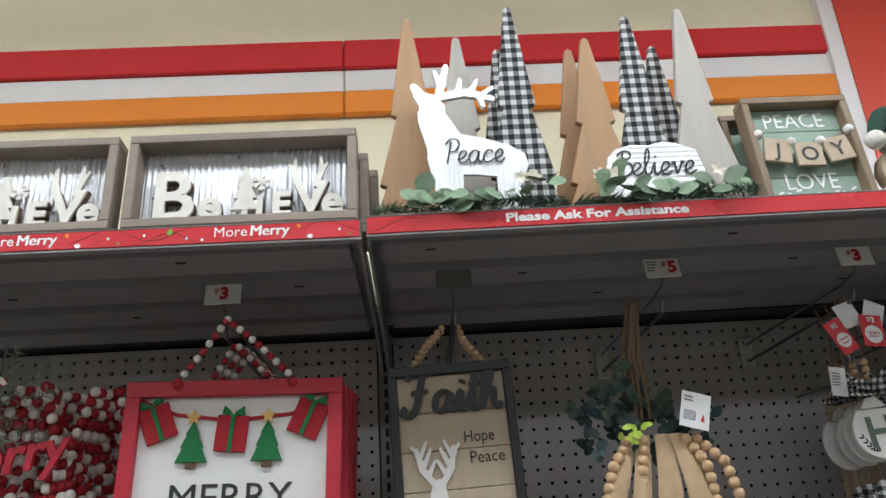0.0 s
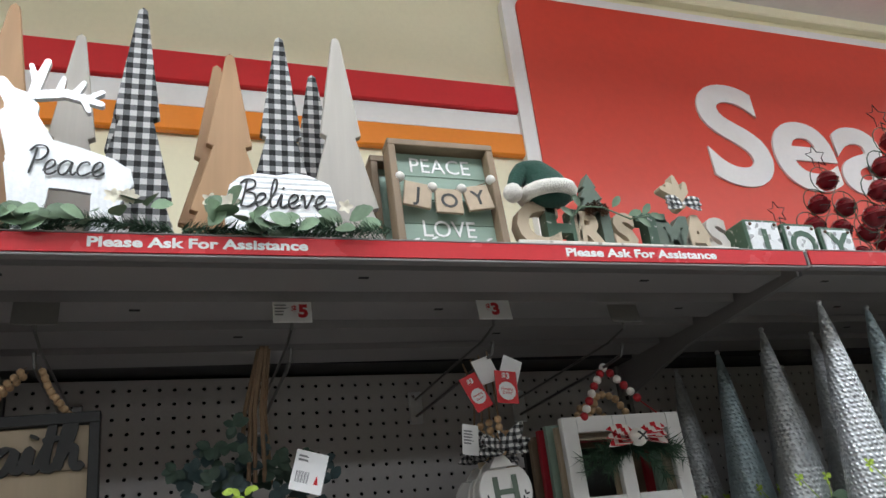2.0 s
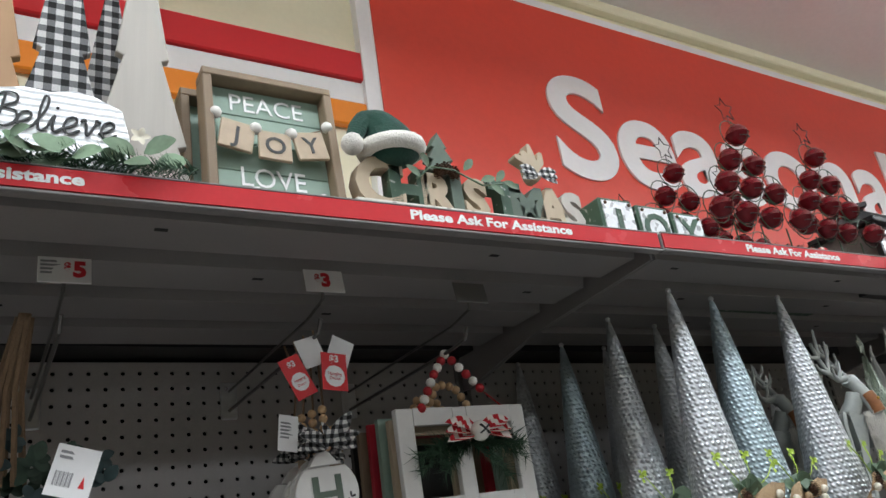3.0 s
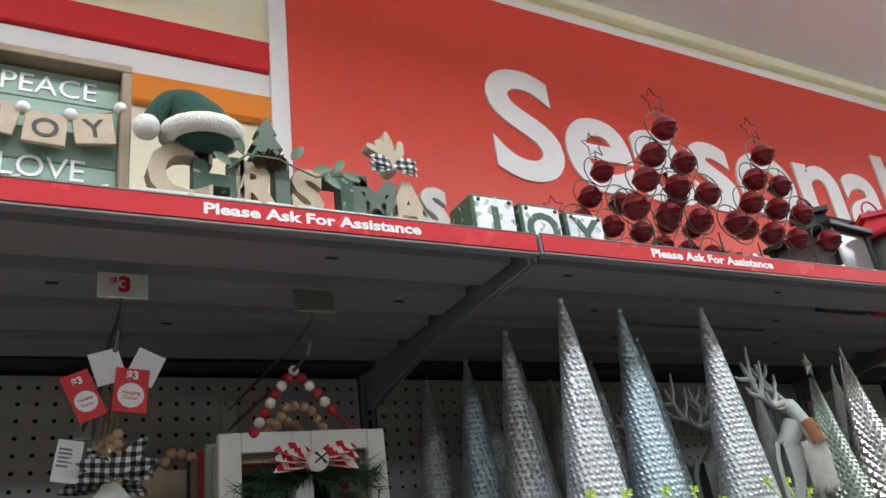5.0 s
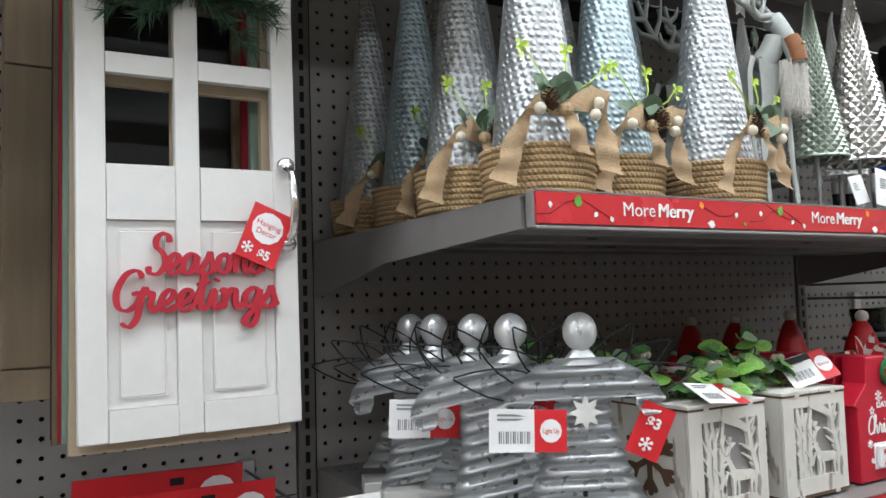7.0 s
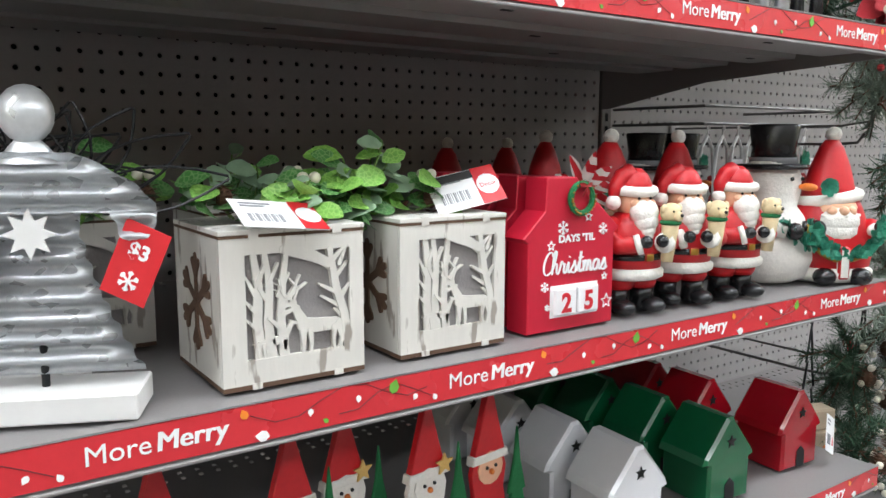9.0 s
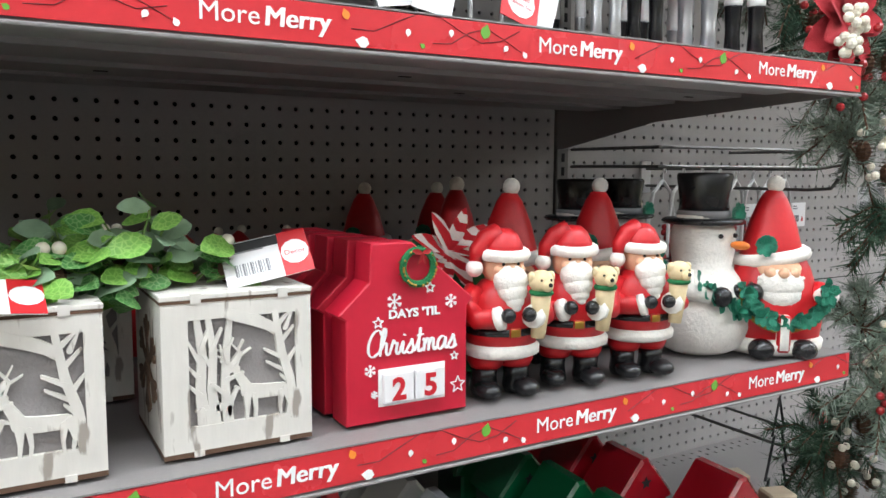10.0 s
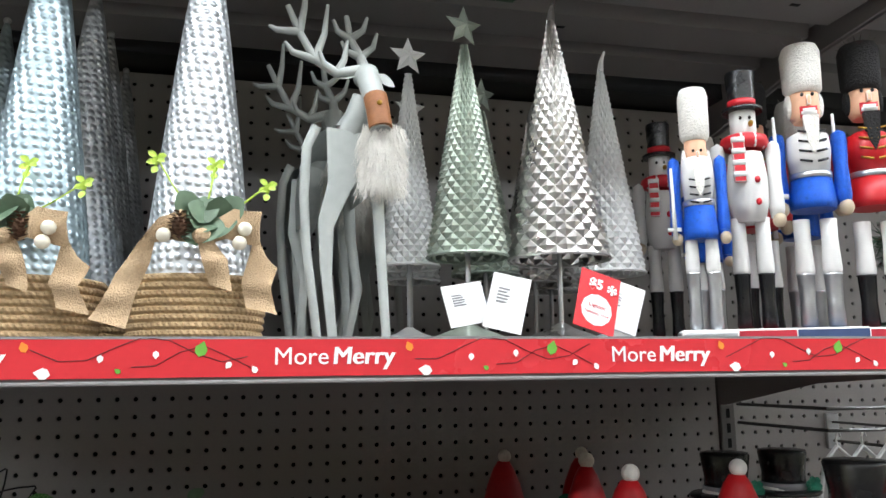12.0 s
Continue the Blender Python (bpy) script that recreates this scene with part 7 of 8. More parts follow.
def snowman_mesh():
    bm = bmesh.new()
    lathe(bm, [(0.035, 0), (0.05, 0.008), (0.058, 0.03), (0.056, 0.055), (0.044, 0.085), (0.034, 0.098), (0.037, 0.115), (0.038, 0.135), (0.03, 0.156), (0.015, 0.164)], 28, (0, 0, 0), 0, 1, 0.92)
    lathe(bm, [(0.045, 0.146), (0.048, 0.149), (0.045, 0.152), (0.029, 0.153)], 26, (0, 0, 0), 1, 1, 0.95)
    lathe(bm, [(0.0285, 0.152), (0.027, 0.172), (0.031, 0.2), (0.0295, 0.203), (0, 0.204)], 26, (0, 0, 0), 1)
    lathe(bm, [(0.0295, 0.153), (0.0292, 0.161)], 26, (0, 0, 0), 2)
    ball(bm, (0.006, -0.046, 0.124), 0.005, 10, 1, 2.6, 1, 3)
    for sx in (-1, 1):
        ball(bm, (sx * 0.012, -0.0345, 0.134), 0.0028, 8, mi=1)
        tube(bm, [(sx * 0.038, -0.006, 0.09), (sx * 0.05, -0.022, 0.075), (sx * 0.034, -0.043, 0.07)], 0.0125, 10, mi=0, r1=0.009)
        ball(bm, (sx * 0.027, -0.05, 0.07), 0.0115, 10, mi=1)
    rnd = random.Random(8)
    for k in range(70):
        u = k / 69
        a = -2.6 + 2.1 * u
        p = (0.05 * math.cos(a), 0.05 * math.sin(a) - 0.006, 0.088 - 0.035 * math.sin(math.pi * u))
        leaf(bm, p, (rnd.uniform(-1, 1), -0.5, rnd.uniform(-1, 1)), (0, -1, 0.3), 0.014, 4, 0.7)
    for k in range(12):
        leaf(bm, (0.022, -0.026, 0.158), (math.cos(k), -0.5, math.sin(k)), (0, -1, 0.3), 0.014, 4, 0.7)
    for f in bm.faces:
        f.smooth = True
    return finish("snowman_figurine", bm, [M_RESINWHITE, M_BLACKGLOSS, M_GREYPRINT, M_ORANGE, M_GLITTER])


snw = snowman_mesh()
for x, y, k in ((2.272, 0.098, 1.09), (2.248, 0.31, 1.04), (2.345, 0.32, 1.04)):
    tagged(part("snowman_figurine", snw, None, None, m=pose(x, y, ZL, 0, 0, 2) @ Matrix.Scale(k, 4)), "white resin snowman with black top hat and green garland", "figurine", "snowman figures")


def gnome_mesh():
    bm = bmesh.new()
    lathe(bm, [(0.045, 0), (0.056, 0.008), (0.06, 0.035), (0.054, 0.07), (0.044, 0.10), (0.036, 0.115)], 26, (0, 0, 0), 0, 1, 0.8)
    lathe(bm, [(0.052, 0.0), (0.0625, 0.006), (0.064, 0.014), (0.058, 0.02)], 26, (0, 0, 0), 1, 1, 0.82, 0.03)
    box(bm, -0.008, 0.008, -0.055, -0.046, 0.006, 0.05, 0.003, 1)
    lathe(bm, [(0.037, 0.112), (0.033, 0.128), (0.026, 0.155), (0.016, 0.18), (0.0095, 0.19), (0, 0.192)], 22, (0, 0.002, 0), 0, 1, 0.85)
    tube(bm, [(0.037 * math.cos(a), 0.002 + 0.033 * math.sin(a), 0.112 + 0.006 * math.cos(a)) for a in [k * 0.3927 for k in range(16)]], 0.0085, 8, True, 1)
    ball(bm, (0.002, 0.002, 0.198), 0.0105, 12, mi=1)
    ball(bm, (0, -0.022, 0.098), 0.024, 14, 1.2, 0.7, 0.7, 2)
    ball(bm, (0, -0.043, 0.097), 0.0065, 10, mi=2)
    for sx in (-1, 1):
        ball(bm, (sx * 0.013, -0.037, 0.096), 0.007, 10, mi=2)
        tube(bm, [(0, -0.042, 0.089), (sx * 0.014, -0.040, 0.0865), (sx * 0.026, -0.034, 0.091)], 0.0052, 8, mi=1, r1=0.002)
        ball(bm, (sx * 0.05, -0.018, 0.066), 0.019, 12, 0.8, 1, 1.0, 0)
        ball(bm, (sx * 0.052, -0.034, 0.07), 0.0135, 10, 1.1, 0.7, 0.8, 1)
        ball(bm, (sx * 0.05, -0.044, 0.076), 0.0085, 10, mi=3)
        ball(bm, (sx * 0.024, -0.05, 0.010), 0.0135, 12, 1.1, 1.1, 0.9, 3)
    for z, r in ((0.082, 0.026), (0.07, 0.025), (0.06, 0.02)):
        ball(bm, (0, -0.032, z), r, 14, 1.05, 0.6, 0.8, 1)
    rnd = random.Random(3)
    for k in range(110):
        a = math.pi * (1 + k / 109)
        p = (0.046 * math.cos(a), -0.052 + 0.004 * math.sin(7 * a), 0.084 + 0.042 * math.sin(a))
        leaf(bm, p, (rnd.uniform(-1, 1), -0.5, rnd.uniform(-1, 1)), (0, -1, 0.2), 0.013, 4, 0.7)
    for k in range(16):
        leaf(bm, (-0.02, -0.036, 0.128), (math.cos(k), -0.5, math.sin(k)), (0, -1, 0.3), 0.014, 4, 0.7)
    tube(bm, [(0.05 * math.cos(a), -0.05, 0.08 + 0.049 * math.sin(a)) for a in [math.pi * (1 + k / 14) for k in range(15)]], 0.0028, 6, mi=5)
    for f in bm.faces:
        f.smooth = True
    return finish("gnome_figurine", bm, [M_RESINRED, M_RESINWHITE, M_SKIN, M_BLACKGLOSS, M_GLITTER, M_GOLDP])


gno = gnome_mesh()
for x, y, k, a in ((2.352, 0.058, 1.05, -34), (2.003, 0.525, 0.98, -20), (2.131, 0.525, 0.98, -30), (2.05, 0.20, 1.03, -25), (2.195, 0.205, 1.03, -30), (2.06, 0.34, 1.03, 30)):
    tagged(part("gnome_figurine", gno, None, None, m=pose(x, y, ZL, 0, 0, a) @ Matrix.Scale(k, 4)), "painted resin Santa gnome in red with teal glitter wreath", "figurine", "gnome figures")

# green countdown parcel tied with striped ribbon
gb = thing("countdown_parcel", "dark green countdown parcel tied with striped bow", "calendar", pose(1.935, 0.13, ZL, 0, -6, -8))
part("body", B(-0.045, 0.045, 0, 0.05, 0.002, 0.150, 0.003), M_FELTGREEN, gb)
bm = bmesh.new()
rnd = random.Random(4)
for k in range(10):
    a = k * 0.63
    leaf(bm, (0, -0.006, 0.140), (math.cos(a), -0.35, math.sin(a) * 0.8), (0, -1, 0.3), 0.05, wide=0.34)
part("bow", bm, M_CANDY, gb, "red and white striped ribbon bow")
text(gb, "Days 'til", 0, -0.0008, 0.075, 0.016, M_WHITE_INK, 0.0004, align="CENTER")
text(gb, "Christmas", 0, -0.0008, 0.052, 0.017, M_WHITE_INK, 0.0004, align="CENTER")


def elf_mesh():
    bm = bmesh.new()
    lathe(bm, [(0.022, 0), (0.026, 0.03), (0.018, 0.07), (0.01, 0.08)], 14, (0, 0, 0), 0)
    ball(bm, (0, 0, 0.09), 0.015, 12, mi=2)
    tube(bm, [(0.0155 * math.cos(a), 0.0155 * math.sin(a), 0.097) for a in [k * 0.524 for k in range(12)]], 0.005, 6, True, 1)
    lathe(bm, [(0.0155, 0.097), (0.011, 0.108), (0.003, 0.116), (0, 0.117)], 12, (0, 0, 0), 0)
    ball(bm, (0.004, 0, 0.118), 0.005, 8, mi=1)
    for f in bm.faces:
        f.smooth = True
    return finish("elf_figurine", bm, [M_RESINRED, M_RESINWHITE, M_BROWNFACE])


elf = elf_mesh()
for k, x in enumerate((1.60, 1.658, 1.716, 1.75, 1.788, 1.84)):
    tagged(part("elf_figurine", elf, None, None, m=pose(x, 0.45 - 0.03 * (k % 2), ZL, 0, 0, 20) @ Matrix.Scale(1.22, 4)), "small figure in a red and white knit hat", "figurine", "small hat figures")

# ---- goods beneath the lower shelf ----
ZB = H_BOT + 0.0015


def house_mesh(glaze):
    bm = bmesh.new()
    prism(bm, [(-0.04, 0), (-0.04, 0.055), (-0.05, 0.058), (-0.046, 0.068), (-0.006, 0.118), (0.006, 0.118), (0.046, 0.068), (0.05, 0.058), (0.04, 0.055), (0.04, 0)], 0, 0.085, 0.004, 0)
    # star and doorway are near-black plates, the shade of cut-outs put in colour
    prism(bm, star_pts(0, 0.085, 0.009), -0.001, 0.0002, mi=1)
    prism(bm, [(-0.009, 0.002), (-0.009, 0.026), (0, 0.034), (0.009, 0.026), (0.009, 0.002)], -0.001, 0.0002, mi=1)
    return finish("ceramic_house", bm, [glaze, M_CAVITY_SHADE])


for gz, lab, x0, n, xs in ((M_CERWHITE, "glossy white ceramic house with star cut-out", 1.962, 4, -0.006), (M_CERGREEN, "glossy green ceramic house with star cut-out", 2.14, 4, -0.004), (M_CERRED, "glossy red ceramic house with star cut-out", 2.262, 4, 0.0), (M_CERRED, "glossy red ceramic house with star cut-out", 2.325, 1, 0.0)):
    hm = house_mesh(gz)
    for k in range(n):
        tagged(part("ceramic_house", hm, None, None, m=pose(x0 + xs * k, (0.05 if x0 < 2.2 else 0.17 if x0 < 2.3 else 0.06) + 0.105 * k, ZB, 0, 0, -4)), lab, "figurine", "ceramic houses")
tc = thing("swing_tag", "white swing tag on the red ceramic house", "tag", pose(2.378, 0.045, ZB + 0.045, -10, 28, 10))
tag_card(tc, pose(0, 0, 0), 0.038, 0.055, 0, 8, None, "card")


def board_figure(x, y, kind, h, lab):
    f = thing("wooden_figure", lab, "figurine", pose(x, y, ZB, 0, 0, 8), "flat wooden figures")
    part("base", B(-0.03, 0.03, -0.012, 0.022, 0, 0.01, 0.001), M_PALEWOOD, f)
    body = [(-0.028, 0.008), (-0.032, 0.05), (-0.024, 0.10), (-0.028, 0.13), (-0.022, 0.155), (0.022, 0.155), (0.028, 0.13), (0.024, 0.10), (0.032, 0.05), (0.028, 0.008)]
    k = h / 0.25
    part("body", prism(bmesh.new(), [(a, b * k) for a, b in body], 0, 0.008, 0.001), M_RESINWHITE if kind == "snowman" else M_RESINRED, f)
    part("face", prism(bmesh.new(), [(0.02 * math.cos(a), 0.135 * k + 0.02 * math.sin(a)) for a in [q * 0.524 for q in range(12)]], -0.002, -0.0002), M_RESINWHITE if kind == "snowman" else M_SKIN, f)
    part("hat", prism(bmesh.new(), [(-0.026, 0.15 * k), (0.026, 0.15 * k), (0.014, 0.20 * k), (0.004, 0.245 * k), (-0.004, 0.245 * k), (-0.014, 0.2 * k)], -0.001, 0.009, 0.001), M_RESINRED, f, "tall red pointed hat")
    part("hat_brim", prism(bmesh.new(), [(-0.029, 0.145 * k), (0.029, 0.145 * k), (0.027, 0.157 * k), (-0.027, 0.157 * k)], -0.003, 0.0102, 0.001), M_RESINWHITE, f, "white hat brim")
    bm = bmesh.new()
    for sx in (-1, 1):
        ball(bm, (sx * 0.007, -0.003, 0.137 * k), 0.0022, 8)
    part("eye", bm, M_BLACK_INK, f)
    part("nose", ball(bmesh.new(), (0, -0.004, 0.13 * k), 0.0035, 8), M_ORANGE, f)
    if kind == "snowman":
        part("star", prism(bmesh.new(), star_pts(0.02, 0.16 * k, 0.013), -0.006, -0.0035), M_FELTGOLD, f, "gold star")
    part("tree", prism(bmesh.new(), [(0.024, 0.03), (0.062, 0.03), (0.053, 0.07), (0.058, 0.07), (0.048, 0.11), (0.043, 0.15), (0.038, 0.11), (0.028, 0.07), (0.033, 0.07)], -0.005, 0.0, 0.001), M_FELTGREEN, f, "green tree cutout")
    return f


board_figure(1.70, 0.12, "snowman", 0.205, "flat wooden snowman with red hat and green tree")
board_figure(1.785, 0.12, "santa", 0.205, "flat wooden Santa with tall red hat")
board_figure(1.55, 0.14, "santa", 0.2, "flat wooden Santa with tall red hat")
board_figure(1.62, 0.16, "snowman", 0.2, "flat wooden snowman with red hat and green tree")
board_figure(1.42, 0.14, "santa", 0.2, "flat wooden Santa with tall red hat")


def block_snowman(x, y):
    s = thing("block_snowman", "pale wooden block snowman with square hat", "figurine", pose(x, y, H_BOT - 0.0985, 0, 0, -20), "block snowmen")
    part("body", lathe(bmesh.new(), [(0.03, 0), (0.036, 0.01), (0.036, 0.05), (0.028, 0.062)], 20, sy=0.6), M_PALEWOOD, s, "", 40)
    part("head", B(-0.024, 0.024, -0.018, 0.018, 0.0625, 0.105, 0.004), M_PALEWOOD, s)
    part("hat_brim", lathe(bmesh.new(), [(0.033, 0.1055), (0.033, 0.11), (0.02, 0.1125)], 18, sy=0.7), M_PALEWOOD, s)
    part("hat", B(-0.021, 0.021, -0.018, 0.018, 0.113, 0.148, 0.003), M_PALEWOOD, s)
    part("nose", ball(bmesh.new(), (0.002, -0.022, 0.084), 0.004, 8, 1, 2, 1), M_ORANGE, s)
    part("button", ball(bmesh.new(), (0, -0.0225, 0.03), 0.005, 8, 1, 0.4, 1), M_SILVERP, s)
    return s


block_snowman(2.475, 0.12)
block_snowman(2.475, 0.20)

# ---- goods hung under the top shelf ----
BEADS = {}


def bead_string(parent, pts, r, mats, name="bead_string", step=None, label=""):
    """Beads threaded along a line."""
    pts = [Vector(p) for p in pts]
    cum = [0.0]
    for a, b in zip(pts, pts[1:]):
        cum.append(cum[-1] + (b - a).length)
    step = step or 2 * r
    for k in range(int(cum[-1] / step) + 1):
        d = k * step
        i = max(j for j in range(len(pts) - 1) if cum[j] <= d + 1e-9)
        p = pts[i].lerp(pts[i + 1], min(1, (d - cum[i]) / max(1e-9, cum[i + 1] - cum[i])))
        key = (r, mats[k % len(mats)].name)
        if key not in BEADS:
            BEADS[key] = finish("bead", ball(bmesh.new(), (0, 0, 0), r, 8), mats[k % len(mats)], 60)
        part(name, BEADS[key], None, parent, label, m=Matrix.Translation(p) @ Matrix.Rotation(k * 1.3, 4, "X"))
    part("cord", tube(bmesh.new(), pts, 0.0008, 4), M_TWINE, parent)


price_tag(-0.217, 0.14, 1.812, "3")
price_tag(0.124, 0.14, 1.818, "", blank=True, lab="steel peg hook with an empty grey tag holder")
price_tag(0.440, 0.14, 1.821, "5")
price_tag(0.740, 0.14, 1.826, "3")
price_tag(0.962, 0.14, 1.821, "", blank=True, lab="steel peg hook with an empty grey tag holder")
price_tag(1.122, 0.17, 1.092, "3", w=0.055, h=0.034)

# red framed Merry sign
ms = thing("hanging_sign", "red framed white Merry sign with felt gifts and trees", "sign", pose(-0.194, 0.150, 1.668, -2, 1.5, 0), "hanging signs")
W2, HS = 0.151, 0.33
for nm, a in (("frame_top", (-W2, W2, -0.022, 0)), ("frame_bottom", (-W2, W2, -HS, -HS + 0.022)), ("frame_side", (-W2, -W2 + 0.020, -HS + 0.022, -0.022)), ("frame_side", (W2 - 0.020, W2, -HS + 0.022, -0.022))):
    part(nm, B(a[0], a[1], -0.012, 0.008, a[2], a[3], 0.001), M_REDPAINT, ms)
part("board", B(-W2 + 0.019, W2 - 0.019, 0.0, 0.006, -HS + 0.02, -0.02), M_WHITEPAINT, ms, "white board")
part("ribbon", strokes(bmesh.new(), [[(-0.13, -0.026, 0.0025), (-0.08, -0.046, 0.0025), (0, -0.056, 0.0025), (0.08, -0.048, 0.0025), (0.128, -0.026, 0.0025)]], -0.002, -0.0005), M_FELTRED, ms, "red felt ribbon garland")
for x, z, a in ((-0.105, -0.058, -22), (-0.002, -0.074, 4), (0.103, -0.056, 22)):
    g = part("gift_patch", B(-0.022, 0.022, -0.006, -0.0025, -0.025, 0.025, 0.001), M_FELTRED, ms, "red felt gift", m=pose(x, 0, z, 0, a, 0))
    part("ribbon", B(-0.003, 0.003, -0.008, -0.0062, -0.025, 0.025), M_FELTGREEN, g)
    bm = bmesh.new()
    for sx in (-1, 1):
        prism(bm, [(0, 0.024), (sx * 0.016, 0.026), (sx * 0.014, 0.038), (sx * 0.003, 0.030)], -0.008, -0.005)
    part("bow", bm, M_FELTGREEN, g, "green felt bow")
for x, z in ((-0.055, -0.088), (0.048, -0.088)):
    tr = part("tree_patch", prism(bmesh.new(), [(-0.022, -0.024), (0.022, -0.024), (0.013, -0.004), (0.016, -0.004), (0.008, 0.014), (0.01, 0.014), (0, 0.032), (-0.01, 0.014), (-0.008, 0.014), (-0.016, -0.004), (-0.013, -0.004)], -0.006, -0.0025, 0.0008), M_FELTGREEN, ms, "green felt tree", m=pose(x, 0, z))
    part("trunk", B(-0.007, 0.007, -0.0055, -0.003, -0.032, -0.0245), M_CONE, tr)
    part("star", prism(bmesh.new(), star_pts(0, 0.037, 0.012), -0.008, -0.0062), M_FELTGOLD, tr, "gold felt star")
text(ms, "MERRY", 0, -0.0008, -0.176, 0.052, M_BLACK_INK, 0.001, align="CENTER", width=0.165)
bead_string(ms, [(-0.082, -0.008, 0.0), (-0.05, -0.006, 0.045), (-0.02, -0.004, 0.092)], 0.0058, [M_BEADRED, M_BEADWHITE], "bead", 0.0135)
bead_string(ms, [(-0.02, -0.004, 0.092), (0.03, -0.006, 0.05), (0.078, -0.008, 0.004)], 0.0058, [M_BEADWHITE, M_BEADRED], "bead", 0.0125)
for sx in (-1, 1):
    part("knot", ball(bmesh.new(), (sx * 0.08, -0.014, -0.006), 0.007, 10, 1, 0.6, 1.1), M_FELTRED, ms)
for k in range(3):
    s = thing("hanging_sign", "back of a red framed sign hung behind another", "sign", pose(-0.190 + 0.004 * k, 0.19 + 0.03 * k, 1.664, -2, 1.5, 0), "hanging signs")
    part("frame", B(-W2, W2, -0.008, 0.008, -HS, 0, 0.001), M_REDPAINT, s)
    bead_string(s, [(-0.06, 0, 0.0), (-0.02, 0, 0.07), (0.05, 0, 0.0)], 0.0056, [M_BEADRED, M_BEADWHITE], "bead", 0.0125)

# Faith sign
fs = thing("hanging_sign", "black framed wooden Faith Hope Peace sign", "sign", pose(0.110, 0.20, 1.686, -2, -2, 0), "hanging signs")
W2, HS = 0.0925, 0.36
for nm, a in (("frame_top", (-W2, W2, -0.014, 0)), ("frame_bottom", (-W2, W2, -HS, -HS + 0.014)), ("frame_side", (-W2, -W2 + 0.013, -HS + 0.014, -0.014)), ("frame_side", (W2 - 0.013, W2, -HS + 0.014, -0.014))):
    part(nm, B(a[0], a[1], -0.014, 0.006, a[2], a[3], 0.001), M_BLACK, fs)
for k in range(6):
    part("plank", B(-W2 + 0.0125, W2 - 0.0125, -0.004, 0.003, -0.069 - 0.0555 * k, -0.0145 - 0.0555 * k, 0.0008), M_PALEWOOD, fs)
script(fs, "Faith", -0.072, -0.009, -0.070, 0.060, M_BLACK_INK, 0.006, 0.146, 0.088, label="raised black script word")
text(fs, "Hope", 0.012, -0.0048, -0.116, 0.024, M_BLACK_INK, 0.0006, width=0.044)
text(fs, "Peace", 0.018, -0.0048, -0.146, 0.024, M_BLACK_INK, 0.0006, width=0.05)
ln = [[(-0.03, -0.17, 0.014), (-0.03, -0.152, 0.012), (-0.028, -0.14, 0.008)], [(-0.034, -0.14, 0.005), (-0.052, -0.118, 0.004), (-0.058, -0.09, 0.003)], [(-0.024, -0.14, 0.005), (-0.008, -0.118, 0.004), (-0.004, -0.09, 0.003)]]
for sx in (-1, 1):
    for u, v in ((0.3, 0.018), (0.55, 0.022), (0.8, 0.02)):
        bx, bz = -0.03 + sx * (0.005 + 0.022 * u), -0.14 + 0.05 * u
        ln.append([(bx, bz, 0.0035), (bx - sx * 0.010, bz + v, 0.002)])
        ln.append([(bx, bz, 0.0035), (bx + sx * 0.012, bz + v * 0.7, 0.002)])
part("deer_head", strokes(bmesh.new(), [[(a, b - 0.032, c) for a, b, c in l] for l in ln], -0.009, -0.005), M_WHITEPAINT, fs, "white deer head cutout")
for sx in (-1, 1):
    for dy in (0, 0.02):
        bead_string(fs, [(sx * 0.055, dy, 0.0), (sx * 0.03, dy, 0.035), (sx * 0.008 + 0.01, dy, 0.066)], 0.0052, [M_BEADWOOD], "bead", 0.0098)

# wreath of eucalyptus, beads and burlap ribbon on twine
wr = thing("hanging_wreath", "twine hung eucalyptus swag with wooden bead loops", "decoration", pose(0.395, 0.20, 1.57), "hanging swags")
tw = bmesh.new()
rnd = random.Random(12)
for k in range(7):
    x = rnd.uniform(-0.012, 0.03)
    tube(tw, [(x * 1.5, 0.03 * (k % 3), 0.02), (x, 0.03 * (k % 3), 0.12), (x * 0.5 + 0.012, 0.012 * (k % 3) - 0.004, 0.205)], 0.0032, 5)
part("twine", tw, M_TWINE, wr, "thick twisted brown twine")
lm = [bmesh.new(), bmesh.new()]
for k in range(46):
    a = rnd.uniform(0, 6.28)
    R = rnd.uniform(0.02, 0.105)
    c = Vector((R * math.cos(a), -0.02 + rnd.uniform(-0.02, 0.05), 0.02 + 0.055 * math.sin(a) * R / 0.08 + rnd.uniform(-0.01, 0.012)))
    for j in range(6):
        b = rnd.uniform(0, 6.28)
        leaf(lm[k % 2], c, (math.cos(b), rnd.uniform(-0.8, 0.2), math.sin(b)), (0, -1, 0.3), rnd.uniform(0.013, 0.021), wide=0.75)
part("leaf_spray", lm[0], mat("deep eucalyptus leaf", hexc("34493c"), 0.5, 0, 0.35, 25, 0.1), wr, "dark eucalyptus leaves")
part("leaf_spray", lm[1], mat("blue-green leaf", hexc("2c4042"), 0.5, 0, 0.35, 25, 0.1), wr, "blue-green leaves")
bm = bmesh.new()
for k in range(12):
    leaf(bm, (-0.03 + rnd.uniform(-0.02, 0.02), -0.045, 0.0 + rnd.uniform(-0.015, 0.01)), (rnd.uniform(-1, 1), -0.4, rnd.uniform(-0.6, 0.8)), (0, -1, 0.3), 0.014)
part("lime_sprig", bm, M_LIME, wr, "lime green sprig")
